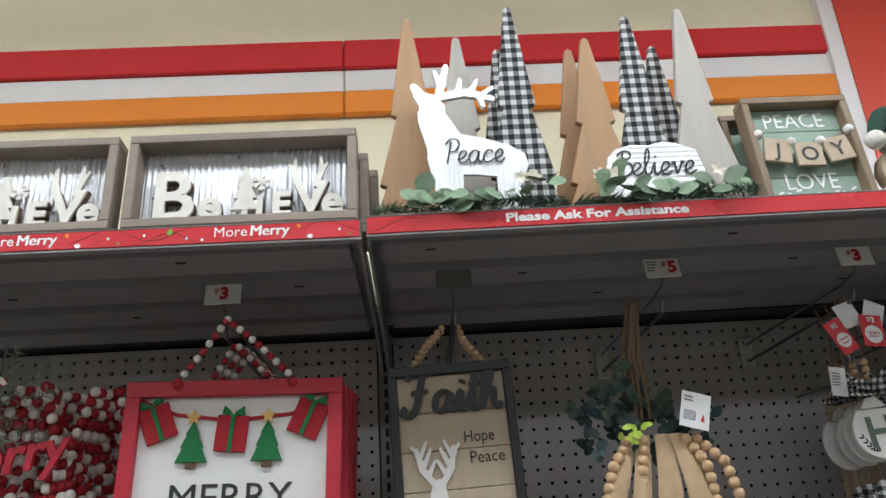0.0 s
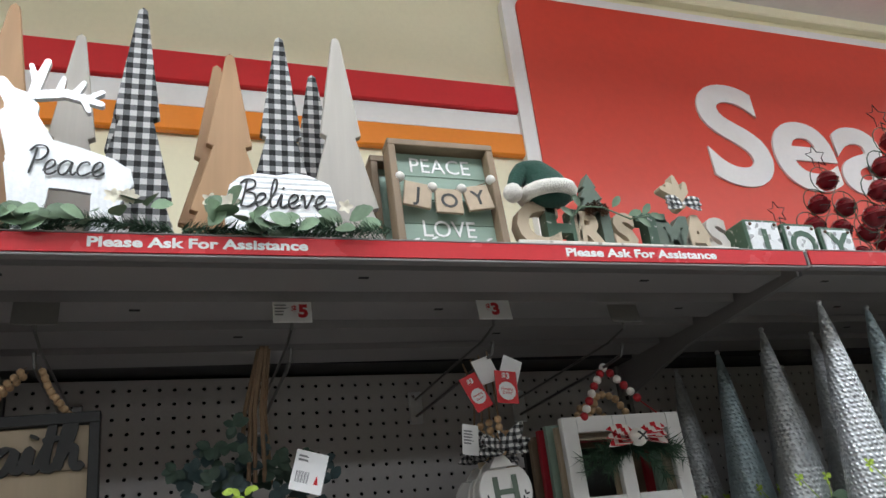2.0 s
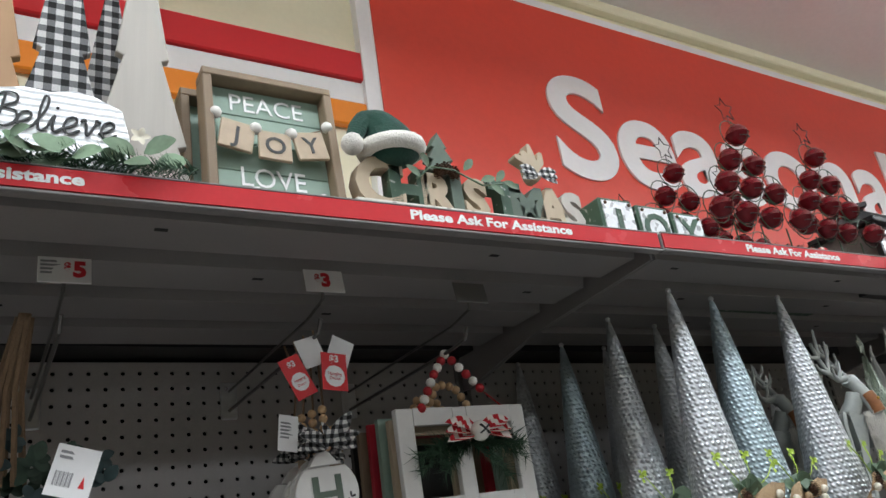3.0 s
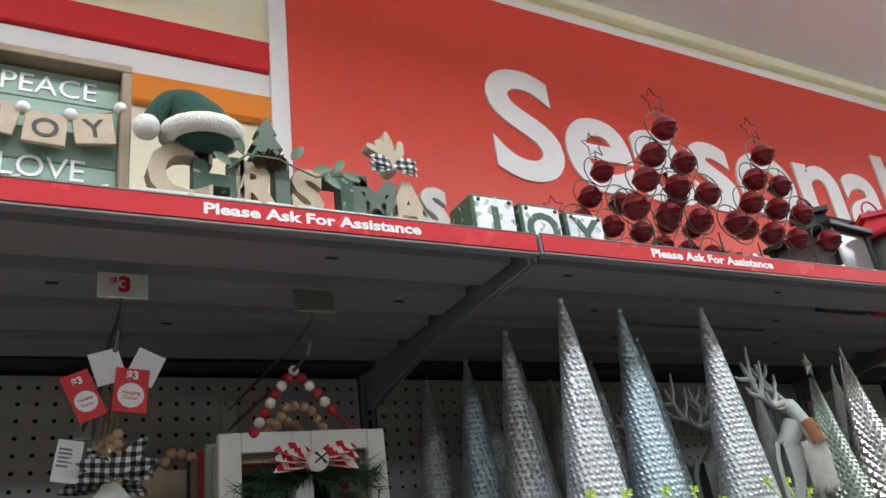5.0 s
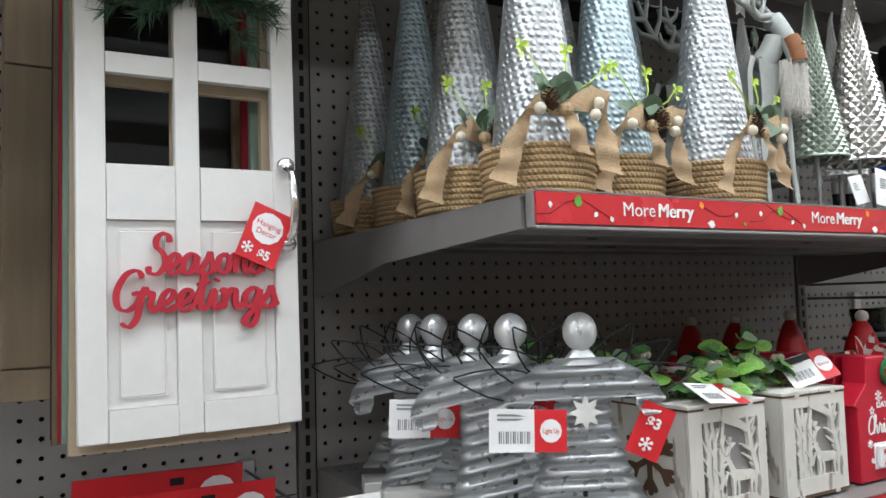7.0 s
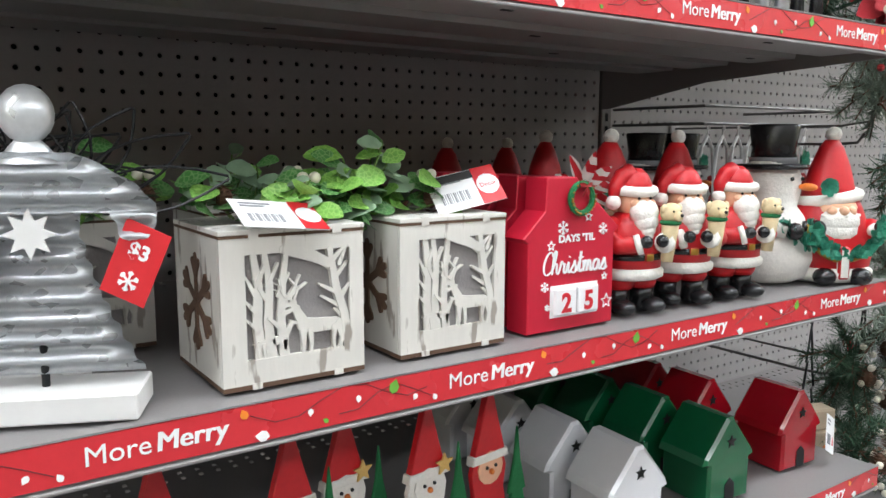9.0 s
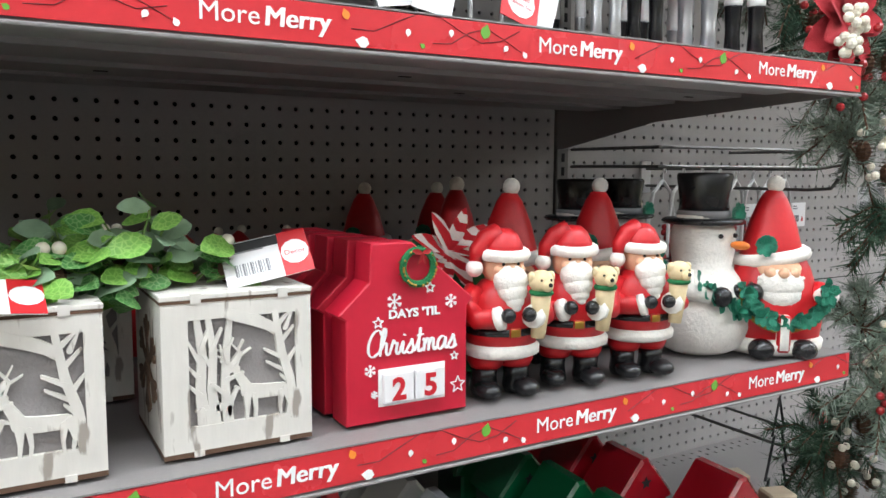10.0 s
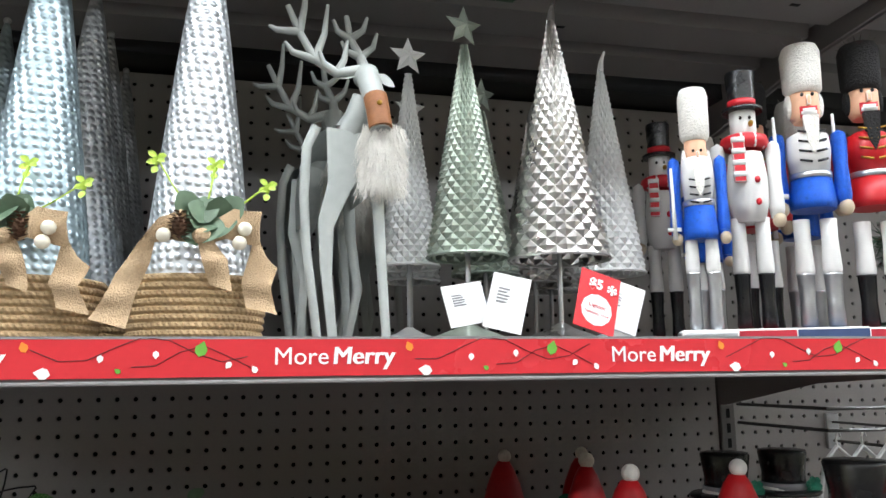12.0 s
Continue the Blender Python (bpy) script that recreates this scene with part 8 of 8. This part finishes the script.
for k, (x0, x1) in enumerate(((-0.035, -0.085), (-0.012, -0.03), (0.05, 0.075), (0.065, 0.11))):
    bead_string(wr, [(x0, -0.03, -0.015), ((x0 + x1) / 2 * 1.08, -0.045, -0.05), (x1, -0.045, -0.11), (x1 * 0.95, -0.03, -0.17)], 0.0085, [M_BEADWOOD], "bead", 0.0155)
bm = bmesh.new()
for x0, x1, w in ((-0.03, -0.10, 0.022), (0.02, 0.0, 0.026), (0.04, 0.06, 0.024), (-0.01, -0.05, 0.02)):
    prev = None
    for i in range(6):
        u = i / 5
        cx, cz, cy = x0 + (x1 - x0) * u, -0.005 - 0.17 * u, -0.022 - 0.03 * math.sin(2.6 * u)
        pr = [bm.verts.new((cx - w * (0.5 + 0.4 * u), cy, cz)), bm.verts.new((cx, cy - 0.006, cz)), bm.verts.new((cx + w * (0.5 + 0.4 * u), cy + 0.004, cz))]
        if prev:
            for j in (0, 1):
                bm.faces.new((prev[j], prev[j + 1], pr[j + 1], pr[j])).smooth = True
        prev = pr
part("ribbon", bm, M_BURLAP, wr, "tan burlap ribbon tails")
tag_card(wr, pose(0.062, -0.052, 0.022, -6, 16, 0), 0.042, 0.052, 0, 3)

# letter ornaments spelling HOPE
def ornament(parent, x, y, z, r, material, letter, ink, ang=0):
    pts = [(r * math.sin(t), -r * math.cos(t) * 1.0) for t in [2 * math.pi * k / 26 for k in range(26)]]
    pts = [(a, b) for a, b in pts if not (b > r * 0.86)] 
    pts = sorted(pts, key=lambda p: math.atan2(p[0], -p[1]))
    o = part("disc", prism(bmesh.new(), pts[:] , -0.003, 0.003, 0.0008), material, parent, "round ornament board", m=pose(x, y, z, 0, ang, 0))
    part("neck", prism(bmesh.new(), [(-r * 0.48, r * 0.80), (-0.009, r * 1.16), (0, r * 1.3), (0.009, r * 1.16), (r * 0.48, r * 0.80)], -0.0026, 0.0026, 0.0006), material, o)
    if letter:
        text(o, letter, 0, -0.0036, -r * 0.55, r * 1.5, ink, 0.002, align="CENTER", bold=0.001)
        bm = bmesh.new()
        for sx in (-1, 1):
            for j in range(6):
                for q in (-0.6, 0.6):
                    px, pz = sx * (r * 0.25 + r * 0.09 * j), -r * 0.72 + r * 0.02 * j * j
                    leaf(bm, (px, -0.0037, pz), (sx * math.cos(0.9 + q), 0, math.sin(0.9 + q)), (0, -1, 0), r * 0.2, wide=0.35, fold=0)
        part("leaf_print", bm, M_BLACK_INK, o)
    return o


for k in range(4):
    hp = thing("hope_hanger", "vertical HOPE hanger of round white and plaid ornaments" if k == 0 else "white and plaid ornament hanger behind another", "decoration", pose(0.751 - 0.005 * k, 0.20 + 0.024 * k, 0, 0, 0, 4 * k), "hope hangers")
    for i, (ch, z) in enumerate(zip("HOPE", (1.556, 1.438, 1.319, 1.202))):
        ornament(hp, 0.004 * ((i + k) % 3 - 1), 0, z - 0.003 * k, 0.0415, M_WHITEPAINT if i % 2 == 0 else M_PLAID, ch if k == 0 else "", M_SAGE_DK if i % 2 == 0 else M_WHITEPAINT, (i * 7 + k * 5) % 9 - 4)
        if i < 3:
            part("link", tube(bmesh.new(), [(0, 0, z - 0.041), (0.001, 0, z - 0.062)], 0.0012, 5), M_HOOK, hp)
    bead_string(hp, [(0.0, 0, 1.612), (-0.002, 0, 1.66)], 0.006, [M_BEADWOOD], "bead", 0.0118)
    part("cord", tube(bmesh.new(), [(0, 0, 1.65), (0.004 * (k - 1), -0.004, 1.72), (-0.006, 0.0, 1.765)], 0.0016, 5), M_TWINE, hp)
    bm = bmesh.new()
    rnd = random.Random(20 + k)
    for j in range(9):
        a = rnd.uniform(-0.4, 3.5)
        leaf(bm, (0, -0.006, 1.612), (math.cos(a), -0.4, 0.7 * math.sin(a) - 0.1), (0, -1, 0.3), rnd.uniform(0.03, 0.05), wide=0.4, fold=0.3)
    part("bow", bm, M_PLAID_S, hp, "black and white gingham bow")
tgs = thing("swing_tags", "cluster of red and white hanging decor tags", "tag", pose(0.745, 0.175, 1.70))
for dx, dy, dz, an, w, h in ((-0.035, 0.0, -0.005, -25, 0.03, 0.055), (0.012, -0.006, 0.0, 4, 0.036, 0.05), (-0.045, 0.02, -0.07, 8, 0.026, 0.045)):
    c = part("card", B(-w / 2, w / 2, -0.0004, 0.0004, -h / 2, h / 2), M_CARDRED if dz > -0.05 else M_CARD, tgs, "red swing tag" if dz > -0.05 else "white swing tag", m=pose(dx, dy, dz, -5, an, 6))
    if dz > -0.05:
        part("badge", prism(bmesh.new(), [(w * 0.4 * math.cos(q * 0.524), -h * 0.12 + w * 0.4 * math.sin(q * 0.524)) for q in range(12)], -0.001, -0.0005), M_CARD, c)
        text(c, "$3", 0, -0.0009, h * 0.26, w * 0.36, M_WHITE_INK, 0.0003, align="CENTER", bold=0.0004)
        text(c, "Hanging", 0, -0.0013, -h * 0.10, w * 0.17, M_RED_INK, 0.0003, align="CENTER")
        text(c, "Decor", 0, -0.0013, -h * 0.22, w * 0.17, M_RED_INK, 0.0003, align="CENTER")
    else:
        part("print", bars(bmesh.new(), -w * 0.4, -0.0005, h * 0.3, w * 0.7, h * 0.5, 5, 3), M_GREYPRINT, c)
for dx, an in ((0.028, 24), (-0.012, -18)):
    part("card", B(-0.016, 0.016, -0.0004, 0.0004, -0.02, 0.02), M_CARD, tgs, "white swing tag", m=pose(dx, 0.008, 0.03, -8, an, 0))

# white wooden door hanger
dr = thing("door_hanger", "white wooden door-shaped Seasons Greetings hanger", "sign", pose(0.976, 0.225, 1.164, 0, -0.6, 0), "door hangers")
w, h = 0.108, 0.498
xs = [-w, -0.080, -0.017, 0.009, 0.075, w]
cols = ((-w, -0.081), (-0.017, 0.007), (0.083, w))
for a, b in cols:
    part("stile", B(a, b, -0.006, 0.006, 0, h, 0.0012), M_WHITEPAINT, dr)
for a, b in ((-0.0805, -0.0175), (0.0075, 0.0825)):
    for z0, z1 in ((0, 0.030), (0.212, 0.266), (0.356, 0.376), (0.474, h)):
        part("rail", B(a, b, -0.0055, 0.0055, z0, z1), M_WHITEPAINT, dr)
    part("panel", B(a, b, -0.001, 0.003, 0.0305, 0.2115), M_WHITEPAINT, dr)
    part("panel_moulding", B(a + 0.010, b - 0.010, -0.0035, -0.0012, 0.040, 0.202, 0.002), M_WHITEPAINT, dr)
script(dr, "Seasons", -0.046, -0.0095, 0.158, 0.040, M_REDPAINT, 0.004, 0.116, 0.075, label="raised red script word")
script(dr, "Greetings", -0.078, -0.0095, 0.122, 0.041, M_REDPAINT, 0.004, 0.162, 0.075, label="raised red script word")
hd = part("handle", tube(bmesh.new(), [(0.095, -0.012, 0.268), (0.097, -0.026, 0.262), (0.099, -0.028, 0.23), (0.098, -0.026, 0.2), (0.096, -0.012, 0.192)], 0.0045, 8), M_CHROME, dr, "ornate chrome door handle", 60)
for z in (0.272, 0.188):
    part("rose", ball(bmesh.new(), (0.096, -0.010, z), 0.009, 10, 1.1, 0.6, 1.0), M_CHROME, hd, "", 60)
rnd = random.Random(31)
bm = bmesh.new()
for sx in (-1, 1):
    for k in range(9):
        e = (0.0 + sx * rnd.uniform(0.05, 0.098), -0.02 + rnd.uniform(-0.016, 0.012), 0.43 + rnd.uniform(-0.045, 0.022))
        needles(bm, [(0.002, -0.012, 0.445), ((0.002 + e[0]) / 2, -0.018, (0.445 + e[2]) / 2 + 0.006), e], 95, 0.026, rnd, 0.0008, 0, 0.6)
part("pine_spray", bm, M_NEEDLE, dr, "dark green pine needle spray")
bm = bmesh.new()
for sx in (-1, 1):
    for k in range(3):
        leaf(bm, (0.0, -0.034, 0.455), (sx, -0.25, 0.32 - 0.25 * k), (0, -1, 0.4), 0.055, wide=0.4, fold=0.4)
part("bow", bm, M_CANDY, dr, "red and white striped bow")
part("bell", ball(bmesh.new(), (0.0, -0.044, 0.455), 0.014, 14), M_BEADWHITE, dr, "white jingle bell", 60)
part("bell_slot", strokes(bmesh.new(), [[(-0.007, 0.45, 0.001), (0.007, 0.46, 0.001)], [(-0.006, 0.461, 0.001), (0.006, 0.449, 0.001)]], -0.0592, -0.055), M_BLACK_INK, dr)
tg = part("price_tag", B(-0.022, 0.022, -0.0005, 0.0005, -0.030, 0.030), M_CARDRED, dr, "red five dollar hanging decor tag", m=pose(0.070, -0.014, 0.196, -4, 24, 0))
part("badge", prism(bmesh.new(), [(0.017 * math.cos(q * 0.524), 0.008 + 0.017 * math.sin(q * 0.524)) for q in range(12)], -0.0012, -0.0006), M_CARD, tg)
text(tg, "Hanging", 0, -0.0014, 0.009, 0.0085, M_RED_INK, 0.0003, align="CENTER")
text(tg, "Decor", 0, -0.0014, 0.000, 0.0085, M_RED_INK, 0.0003, align="CENTER")
text(tg, "$5", 0.006, -0.0009, -0.024, 0.013, M_WHITE_INK, 0.0003, align="CENTER", bold=0.0005)
part("snowflake", flake(bmesh.new(), -0.013, -0.018, 0.006, -0.0009, -0.0005, 0.0006), M_WHITE_INK, tg)
bead_string(dr, [(-0.065, -0.004, h), (-0.035, 0.0, h + 0.048), (-0.006, 0.008, h + 0.082)], 0.0072, [M_BEADRED, M_BEADWHITE], "bead", 0.0145)
bead_string(dr, [(-0.006, 0.008, h + 0.082), (0.020, 0.0, h + 0.05), (0.045, -0.004, h + 0.02)], 0.0072, [M_BEADWHITE, M_BEADRED], "bead", 0.0145)
part("cord", tube(bmesh.new(), [(0.045, -0.004, h + 0.02), (0.07, -0.004, h)], 0.0012, 5), M_FELTRED, dr)
# last board: solid black, added as the shade seen through the door's windows
for k, (m2, dx, dz, dw) in enumerate(((M_PALEWOOD, -0.006, -0.012, 0), (M_SAGE, -0.010, -0.004, 0), (M_REDPAINT, -0.012, -0.006, 0), (M_BROWNFRAME, -0.016, -0.012, 0), (M_BLACK, -0.016, -0.01, 0))):
    b = thing("door_hanger", ("pale wood", "sage green", "red", "brown", "black")[k] + " door-shaped hanger hung behind another", "sign", pose(0.976 + dx, 0.245 + 0.026 * k, 1.164 + dz), "door hangers")
    bars_k = ((-0.078, 0.08, 0, 0.49),) if k == 4 else ((-0.078, 0.08, 0, 0.262), (-0.078, 0.08, 0.476, h)) if k else None
    for a0, a1, z0, z1 in ((-w, -0.078, 0, h), (0.08, w, 0, h)) + (bars_k or ((-0.014, 0.004, 0.266, h), (-0.078, 0.08, 0, 0.262), (-0.078, -0.014, 0.36, 0.372), (0.004, 0.08, 0.36, 0.372), (-0.078, -0.014, 0.476, h), (0.004, 0.08, 0.476, h))):
        part("board", B(a0, a1, -0.005, 0.005, z0, z1), m2, b)
    if k in (1, 3):
        bead_string(b, [(-0.03, 0, h), (0.0, 0, h + 0.05), (0.03, 0, h + 0.045), (0.06, 0, h)], 0.0068, [M_BEADWOOD], "bead", 0.0134)

M_PLANK = mat("weathered tan plank", hexc("a8967e"), 0.7, 0, 0.22, 12, 0.3, 60, (1, 1, 0.08))
pk = thing("plank_sign", "tall grey-brown weathered wooden plank sign", "sign", pose(0.836, 0.42, 1.19, 0, 0, 4))
for z0, z1 in ((0, 0.035), (0.037, 0.38), (0.382, 0.462)):
    part("plank", B(-0.030, 0.030, -0.01, 0.01, z0, z1, 0.0012), M_PLANK, pk)
part("side_board", B(-0.030, 0.030, 0.012, 0.03, 0.01, 0.45, 0.001), M_PLANK, pk)
part("hook", tube(bmesh.new(), [(0, 0.02, 0.44), (0, 0.02, 0.475), (0, 0.06, 0.48), (0, 0.168, 0.48)], 0.0022), M_HOOK, pk)
bead_string(pk, [(-0.008, 0, 0.462), (0.01, 0, 0.49), (0.04, 0, 0.48)], 0.0075, [M_BEADWOOD], "bead", 0.015)
bm = tube(bmesh.new(), [(0.052, -0.03, 0.05), (0.054, -0.03, 0.2), (0.05, -0.03, 0.43)], 0.0012, 4)
rnd = random.Random(4)
for k in range(40):
    leaf(bm, (0.052, -0.03, 0.06 + 0.0095 * k), (rnd.uniform(-1, 1), rnd.uniform(-0.8, 0), rnd.uniform(-0.4, 0.6)), (0, -1, 0.3), 0.016)
part("leaf_spray", bm, M_EUCA, pk, "trailing green leaves")

# red garden flag packets
for k, (x, z, y) in enumerate(((1.005, 1.082, 0.20), (0.985, 1.100, 0.27), (0.965, 1.11, 0.33))):
    fl = thing("flag_packet", "red header card of a hanging flag packet", "packet", pose(x, y, z, 0, 2, 6), "flag packets")
    part("header_card", B(-0.095, 0.088, -0.0006, 0.0006, -0.072, 0.0), M_CARDRED, fl, "red three dollar header card")
    part("folded_flag", B(-0.088, 0.082, -0.004, 0.004, -0.27, -0.0725, 0.002), M_FRAME, fl, "folded brown printed flag")
    text(fl, "n Flag", -0.088, -0.001, -0.052, 0.036, M_WHITE_INK, 0.0004, bold=0.0008, width=0.072)
    part("badge", prism(bmesh.new(), [(0.058 + 0.023 * math.cos(q * 0.449), -0.034 + 0.023 * math.sin(q * 0.449)) for q in range(14)], -0.0012, -0.0007), M_CARD, fl)
    text(fl, "$3", 0.058, -0.0015, -0.046, 0.032, M_RED_INK, 0.0003, align="CENTER", bold=0.001)
    part("hang_slot", B(0.005, 0.02, -0.0009, -0.0007, -0.017, -0.009), M_CAVITY_SHADE, fl)

# red and white bead garlands and frosted sprays at the dark end
for k, (x, y) in enumerate(((-0.50, 0.19), (-0.46, 0.26), (-0.41, 0.24), (-0.56, 0.27), (-0.44, 0.33))):
    g = thing("bead_garland", "hanging red and white wooden bead garland", "garland", pose(x, y, 1.66, 0, 0, 20 * k), "bead garlands")
    rnd = random.Random(40 + k)
    for j in range(4):
        o = 0.012 * j
        bead_string(g, [(-0.02 + o, o * 0.6, 0.02), (-0.045 + o, o, -0.06 - 0.02 * j), (-0.04 + o * 1.5, -o, -0.16), (0.0 + o, -0.01, -0.2 - 0.01 * j), (0.035 + o, 0, -0.14), (0.04, o, -0.05), (0.015, o, 0.03)], 0.0082, [M_BEADRED, M_BEADWHITE, M_BEADRED] if j % 2 else [M_BEADWHITE, M_BEADRED], "bead", 0.0165)
fw = thing("frosted_spray", "frosted pine spray with red striped bow", "decoration", pose(-0.545, 0.17, 1.66))
rnd = random.Random(50)
bm = bmesh.new()
for k in range(16):
    a = rnd.uniform(0, 6.28)
    needles(bm, [(0, 0, 0), (0.06 * math.cos(a), rnd.uniform(-0.03, 0.02), 0.055 * math.sin(a)), (0.11 * math.cos(a), rnd.uniform(-0.04, 0.02), 0.085 * math.sin(a))], 70, 0.024, rnd, 0.0009, 0, 0.7)
part("pine_spray", bm, M_FROST, fw, "frosted grey-green pine sprigs")
bm = bmesh.new()
for k in range(5):
    leaf(bm, (-0.02, -0.03, 0.02), (math.cos(k * 1.25), -0.3, math.sin(k * 1.25)), (0, -1, 0.2), 0.06, wide=0.4)
part("bow", bm, M_CANDY, fw, "red and white striped bow")
wd = thing("word_cutout", "red wooden script word cutout among garlands", "sign", pose(-0.60, 0.155, 1.545))
text(wd, "Merry", 0, 0, 0, 0.07, M_REDPAINT, 0.006, shear=0.25, bold=0.0016, tilt=-8, name="word")
part("rod", tube(bmesh.new(), [(0.06, 0.004, 0.03), (0.06, 0.02, 0.2)], 0.002, 5), M_HOOK, wd)

# ---- the bay of greenery beyond ----
def swag(x, y, z, n, spread, material, seed, lab, drop=0.0):
    rnd = random.Random(seed)
    s = thing("pine_swag", lab, "greenery", pose(x, y, z), "pine swags")
    bm, br = bmesh.new(), bmesh.new()
    for k in range(n):
        a, b = rnd.uniform(0, 6.28), rnd.uniform(-0.9, 0.9)
        e = Vector((spread * math.cos(a), spread * 0.8 * b, spread * math.sin(a) - drop * rnd.random()))
        m = e * 0.5 + Vector((0, 0, 0.02))
        tube(br, [(0, 0, 0), m, e], 0.0016, 4)
        needles(bm, [e * 0.12, m, e], 150, 0.032, rnd, 0.0010, 0, 0.75)
    part("branch", br, M_CONE, s)
    part("needle_spray", bm, material, s, "artificial pine needles")
    for k in range(3):
        part("pine_cone", pine_cone(bmesh.new(), (rnd.uniform(-0.6, 0.6) * spread, -spread * 0.5, rnd.uniform(-0.5, 0.5) * spread), 0.017), M_CONE, s)
    bm = bmesh.new()
    for k in range(14):
        ball(bm, (rnd.uniform(-0.7, 0.7) * spread, -spread * 0.5 + rnd.uniform(-0.02, 0.02), rnd.uniform(-0.6, 0.6) * spread), 0.006, 8)
    part("berry", bm, M_REDBERRY if seed % 2 else M_BERRY, s, "berry cluster")
    return s


for k, (x, y, z, m2) in enumerate(((2.60, 0.12, 1.30, M_FROST), (2.74, 0.10, 1.18, M_NEEDLE), (2.66, 0.12, 1.02, M_FROST), (2.78, 0.12, 0.90, M_NEEDLE), (2.62, 0.14, 0.84, M_NEEDLE), (2.72, 0.14, 1.42, M_NEEDLE), (2.90, 0.16, 1.28, M_FROST), (2.90, 0.16, 1.02, M_NEEDLE), (2.74, 0.2, 0.76, M_FROST), (2.56, 0.10, 1.40, M_FROST), (2.66, 0.06, 1.20, M_NEEDLE), (2.62, 0.06, 0.94, M_FROST), (2.70, 0.05, 0.80, M_FROST), (2.52, 0.16, 1.50, M_NEEDLE), (2.66, 0.10, 1.56, M_NEEDLE), (2.60, 0.30, 1.60, M_FROST), (2.54, 0.08, 0.72, M_NEEDLE))):
    swag(x, y, z, 17, 0.088, m2, 60 + k, "bushy artificial pine swag with cones and berries", 0.02)
for k in range(8):
    x = 2.47 + 0.045 * k
    wf = thing("wreath_hanger", "white wire arch hanger with tag and berries", "hanger", pose(x, 0.36, 1.15, 0, 0, 24), "wreath hangers")
    part("arch", tube(bmesh.new(), [(-0.06, 0, -0.03), (-0.058, 0, 0.03), (-0.04, 0, 0.075), (0, 0, 0.095), (0.04, 0, 0.075), (0.058, 0, 0.03), (0.06, 0, -0.03)], 0.0032, 6), M_WIRE_W, wf)
    part("hook", tube(bmesh.new(), [(0, 0, 0.095), (0.0, 0, 0.108), (0.008, 0, 0.118), (0.014, 0, 0.108)], 0.0018, 5), M_WIRE_W, wf)
    if k % 3 == 1:
        tag_card(wf, pose(0.03, -0.02, 0.03, 0, 0, -20), 0.045, 0.045, 0, k)
    if k % 3 == 0:
        bm = bmesh.new()
        rnd = random.Random(k)
        for j in range(22):
            ball(bm, (rnd.uniform(-0.03, 0.03), -0.02 + rnd.uniform(-0.01, 0.01), rnd.uniform(-0.03, 0.02)), 0.0055, 8)
        part("berry", bm, M_REDBERRY, wf, "red berry cluster")
    bm = bmesh.new()
    for j in range(4):
        leaf(bm, (0, -0.012, -0.02), (math.cos(1.6 * j), -0.2, math.sin(1.6 * j)), (0, -1, 0.2), 0.05, wide=0.5)
    part("bow", bm, M_PLAID_RED, wf, "red and black plaid bow")
for z in (1.30, 1.268):
    tagged(part("peg_rail", tube(bmesh.new(), [(2.46, BACK - 0.004, z), (2.46, 0.36, z), (2.52, 0.352, z), (2.90, 0.352, z), (2.90, BACK - 0.004, z)], 0.003), M_HOOK, None), "steel wire rail carrying wreath hangers", "rail")
for k, (x, z) in enumerate(((2.58, 0.80), (2.76, 0.84))):
    tf = thing("tree_form", "black wire tree frame hanging among greenery", "decoration", pose(x, 0.2, z, 0, 0, 20), "wire tree forms")
    part("wire_frame", tube(bmesh.new(), [(0, 0, 0.10), (0.03, 0, 0.045), (0.018, 0, 0.045), (0.055, 0, -0.02), (0.035, 0, -0.02), (0.08, 0, -0.10), (-0.08, 0, -0.10), (-0.035, 0, -0.02), (-0.055, 0, -0.02), (-0.018, 0, 0.045), (-0.03, 0, 0.045)], 0.0022, 6, True), M_WIRE_B, tf)
    part("hook", tube(bmesh.new(), [(0, 0, 0.10), (0.008, 0, 0.112), (0, 0, 0.122), (-0.008, 0, 0.112)], 0.002, 5), M_WIRE_B, tf)
price_tag(2.652, 0.15, 1.312, "5", w=0.032, h=0.036)
price_tag(2.600, 0.15, 0.897, "15", w=0.034, h=0.036)
for x, y, z in ((2.70, 0.145, 1.215), (2.75, 0.145, 0.835)):
    t = thing("swing_tag", "white bar-coded swing tag hung on greenery", "tag", pose(x, y, z, 0, 2, -20))
    tag_card(t, pose(0, 0, 0), 0.046, 0.044, 0, 9, None, "card")
pb = thing("poinsettia_spray", "red velvet poinsettia with white berries", "decoration", pose(2.475, 0.06, 1.455))
bm = bmesh.new()
for k in range(14):
    a = k * 0.9
    leaf(bm, (0, 0, 0), (math.cos(a), -0.5 + 0.04 * k, math.sin(a)), (0, -1, 0.2), 0.06 + 0.002 * k, wide=0.55)
part("petal_cluster", bm, M_FELTRED, pb, "red velvet petals")
bm = bmesh.new()
rnd = random.Random(7)
for k in range(24):
    ball(bm, (-0.03 + rnd.uniform(-0.02, 0.02), -0.035 + rnd.uniform(-0.01, 0.01), -0.02 + rnd.uniform(-0.03, 0.03)), 0.0065, 8)
part("berry", bm, M_BERRY, pb, "white berry cluster")
part("stem", tube(bmesh.new(), [(0, 0.02, 0), (0.05, 0.2, -0.03), (0.08, BACK - 0.06, -0.04)], 0.003, 5), M_WIRE_G, pb)
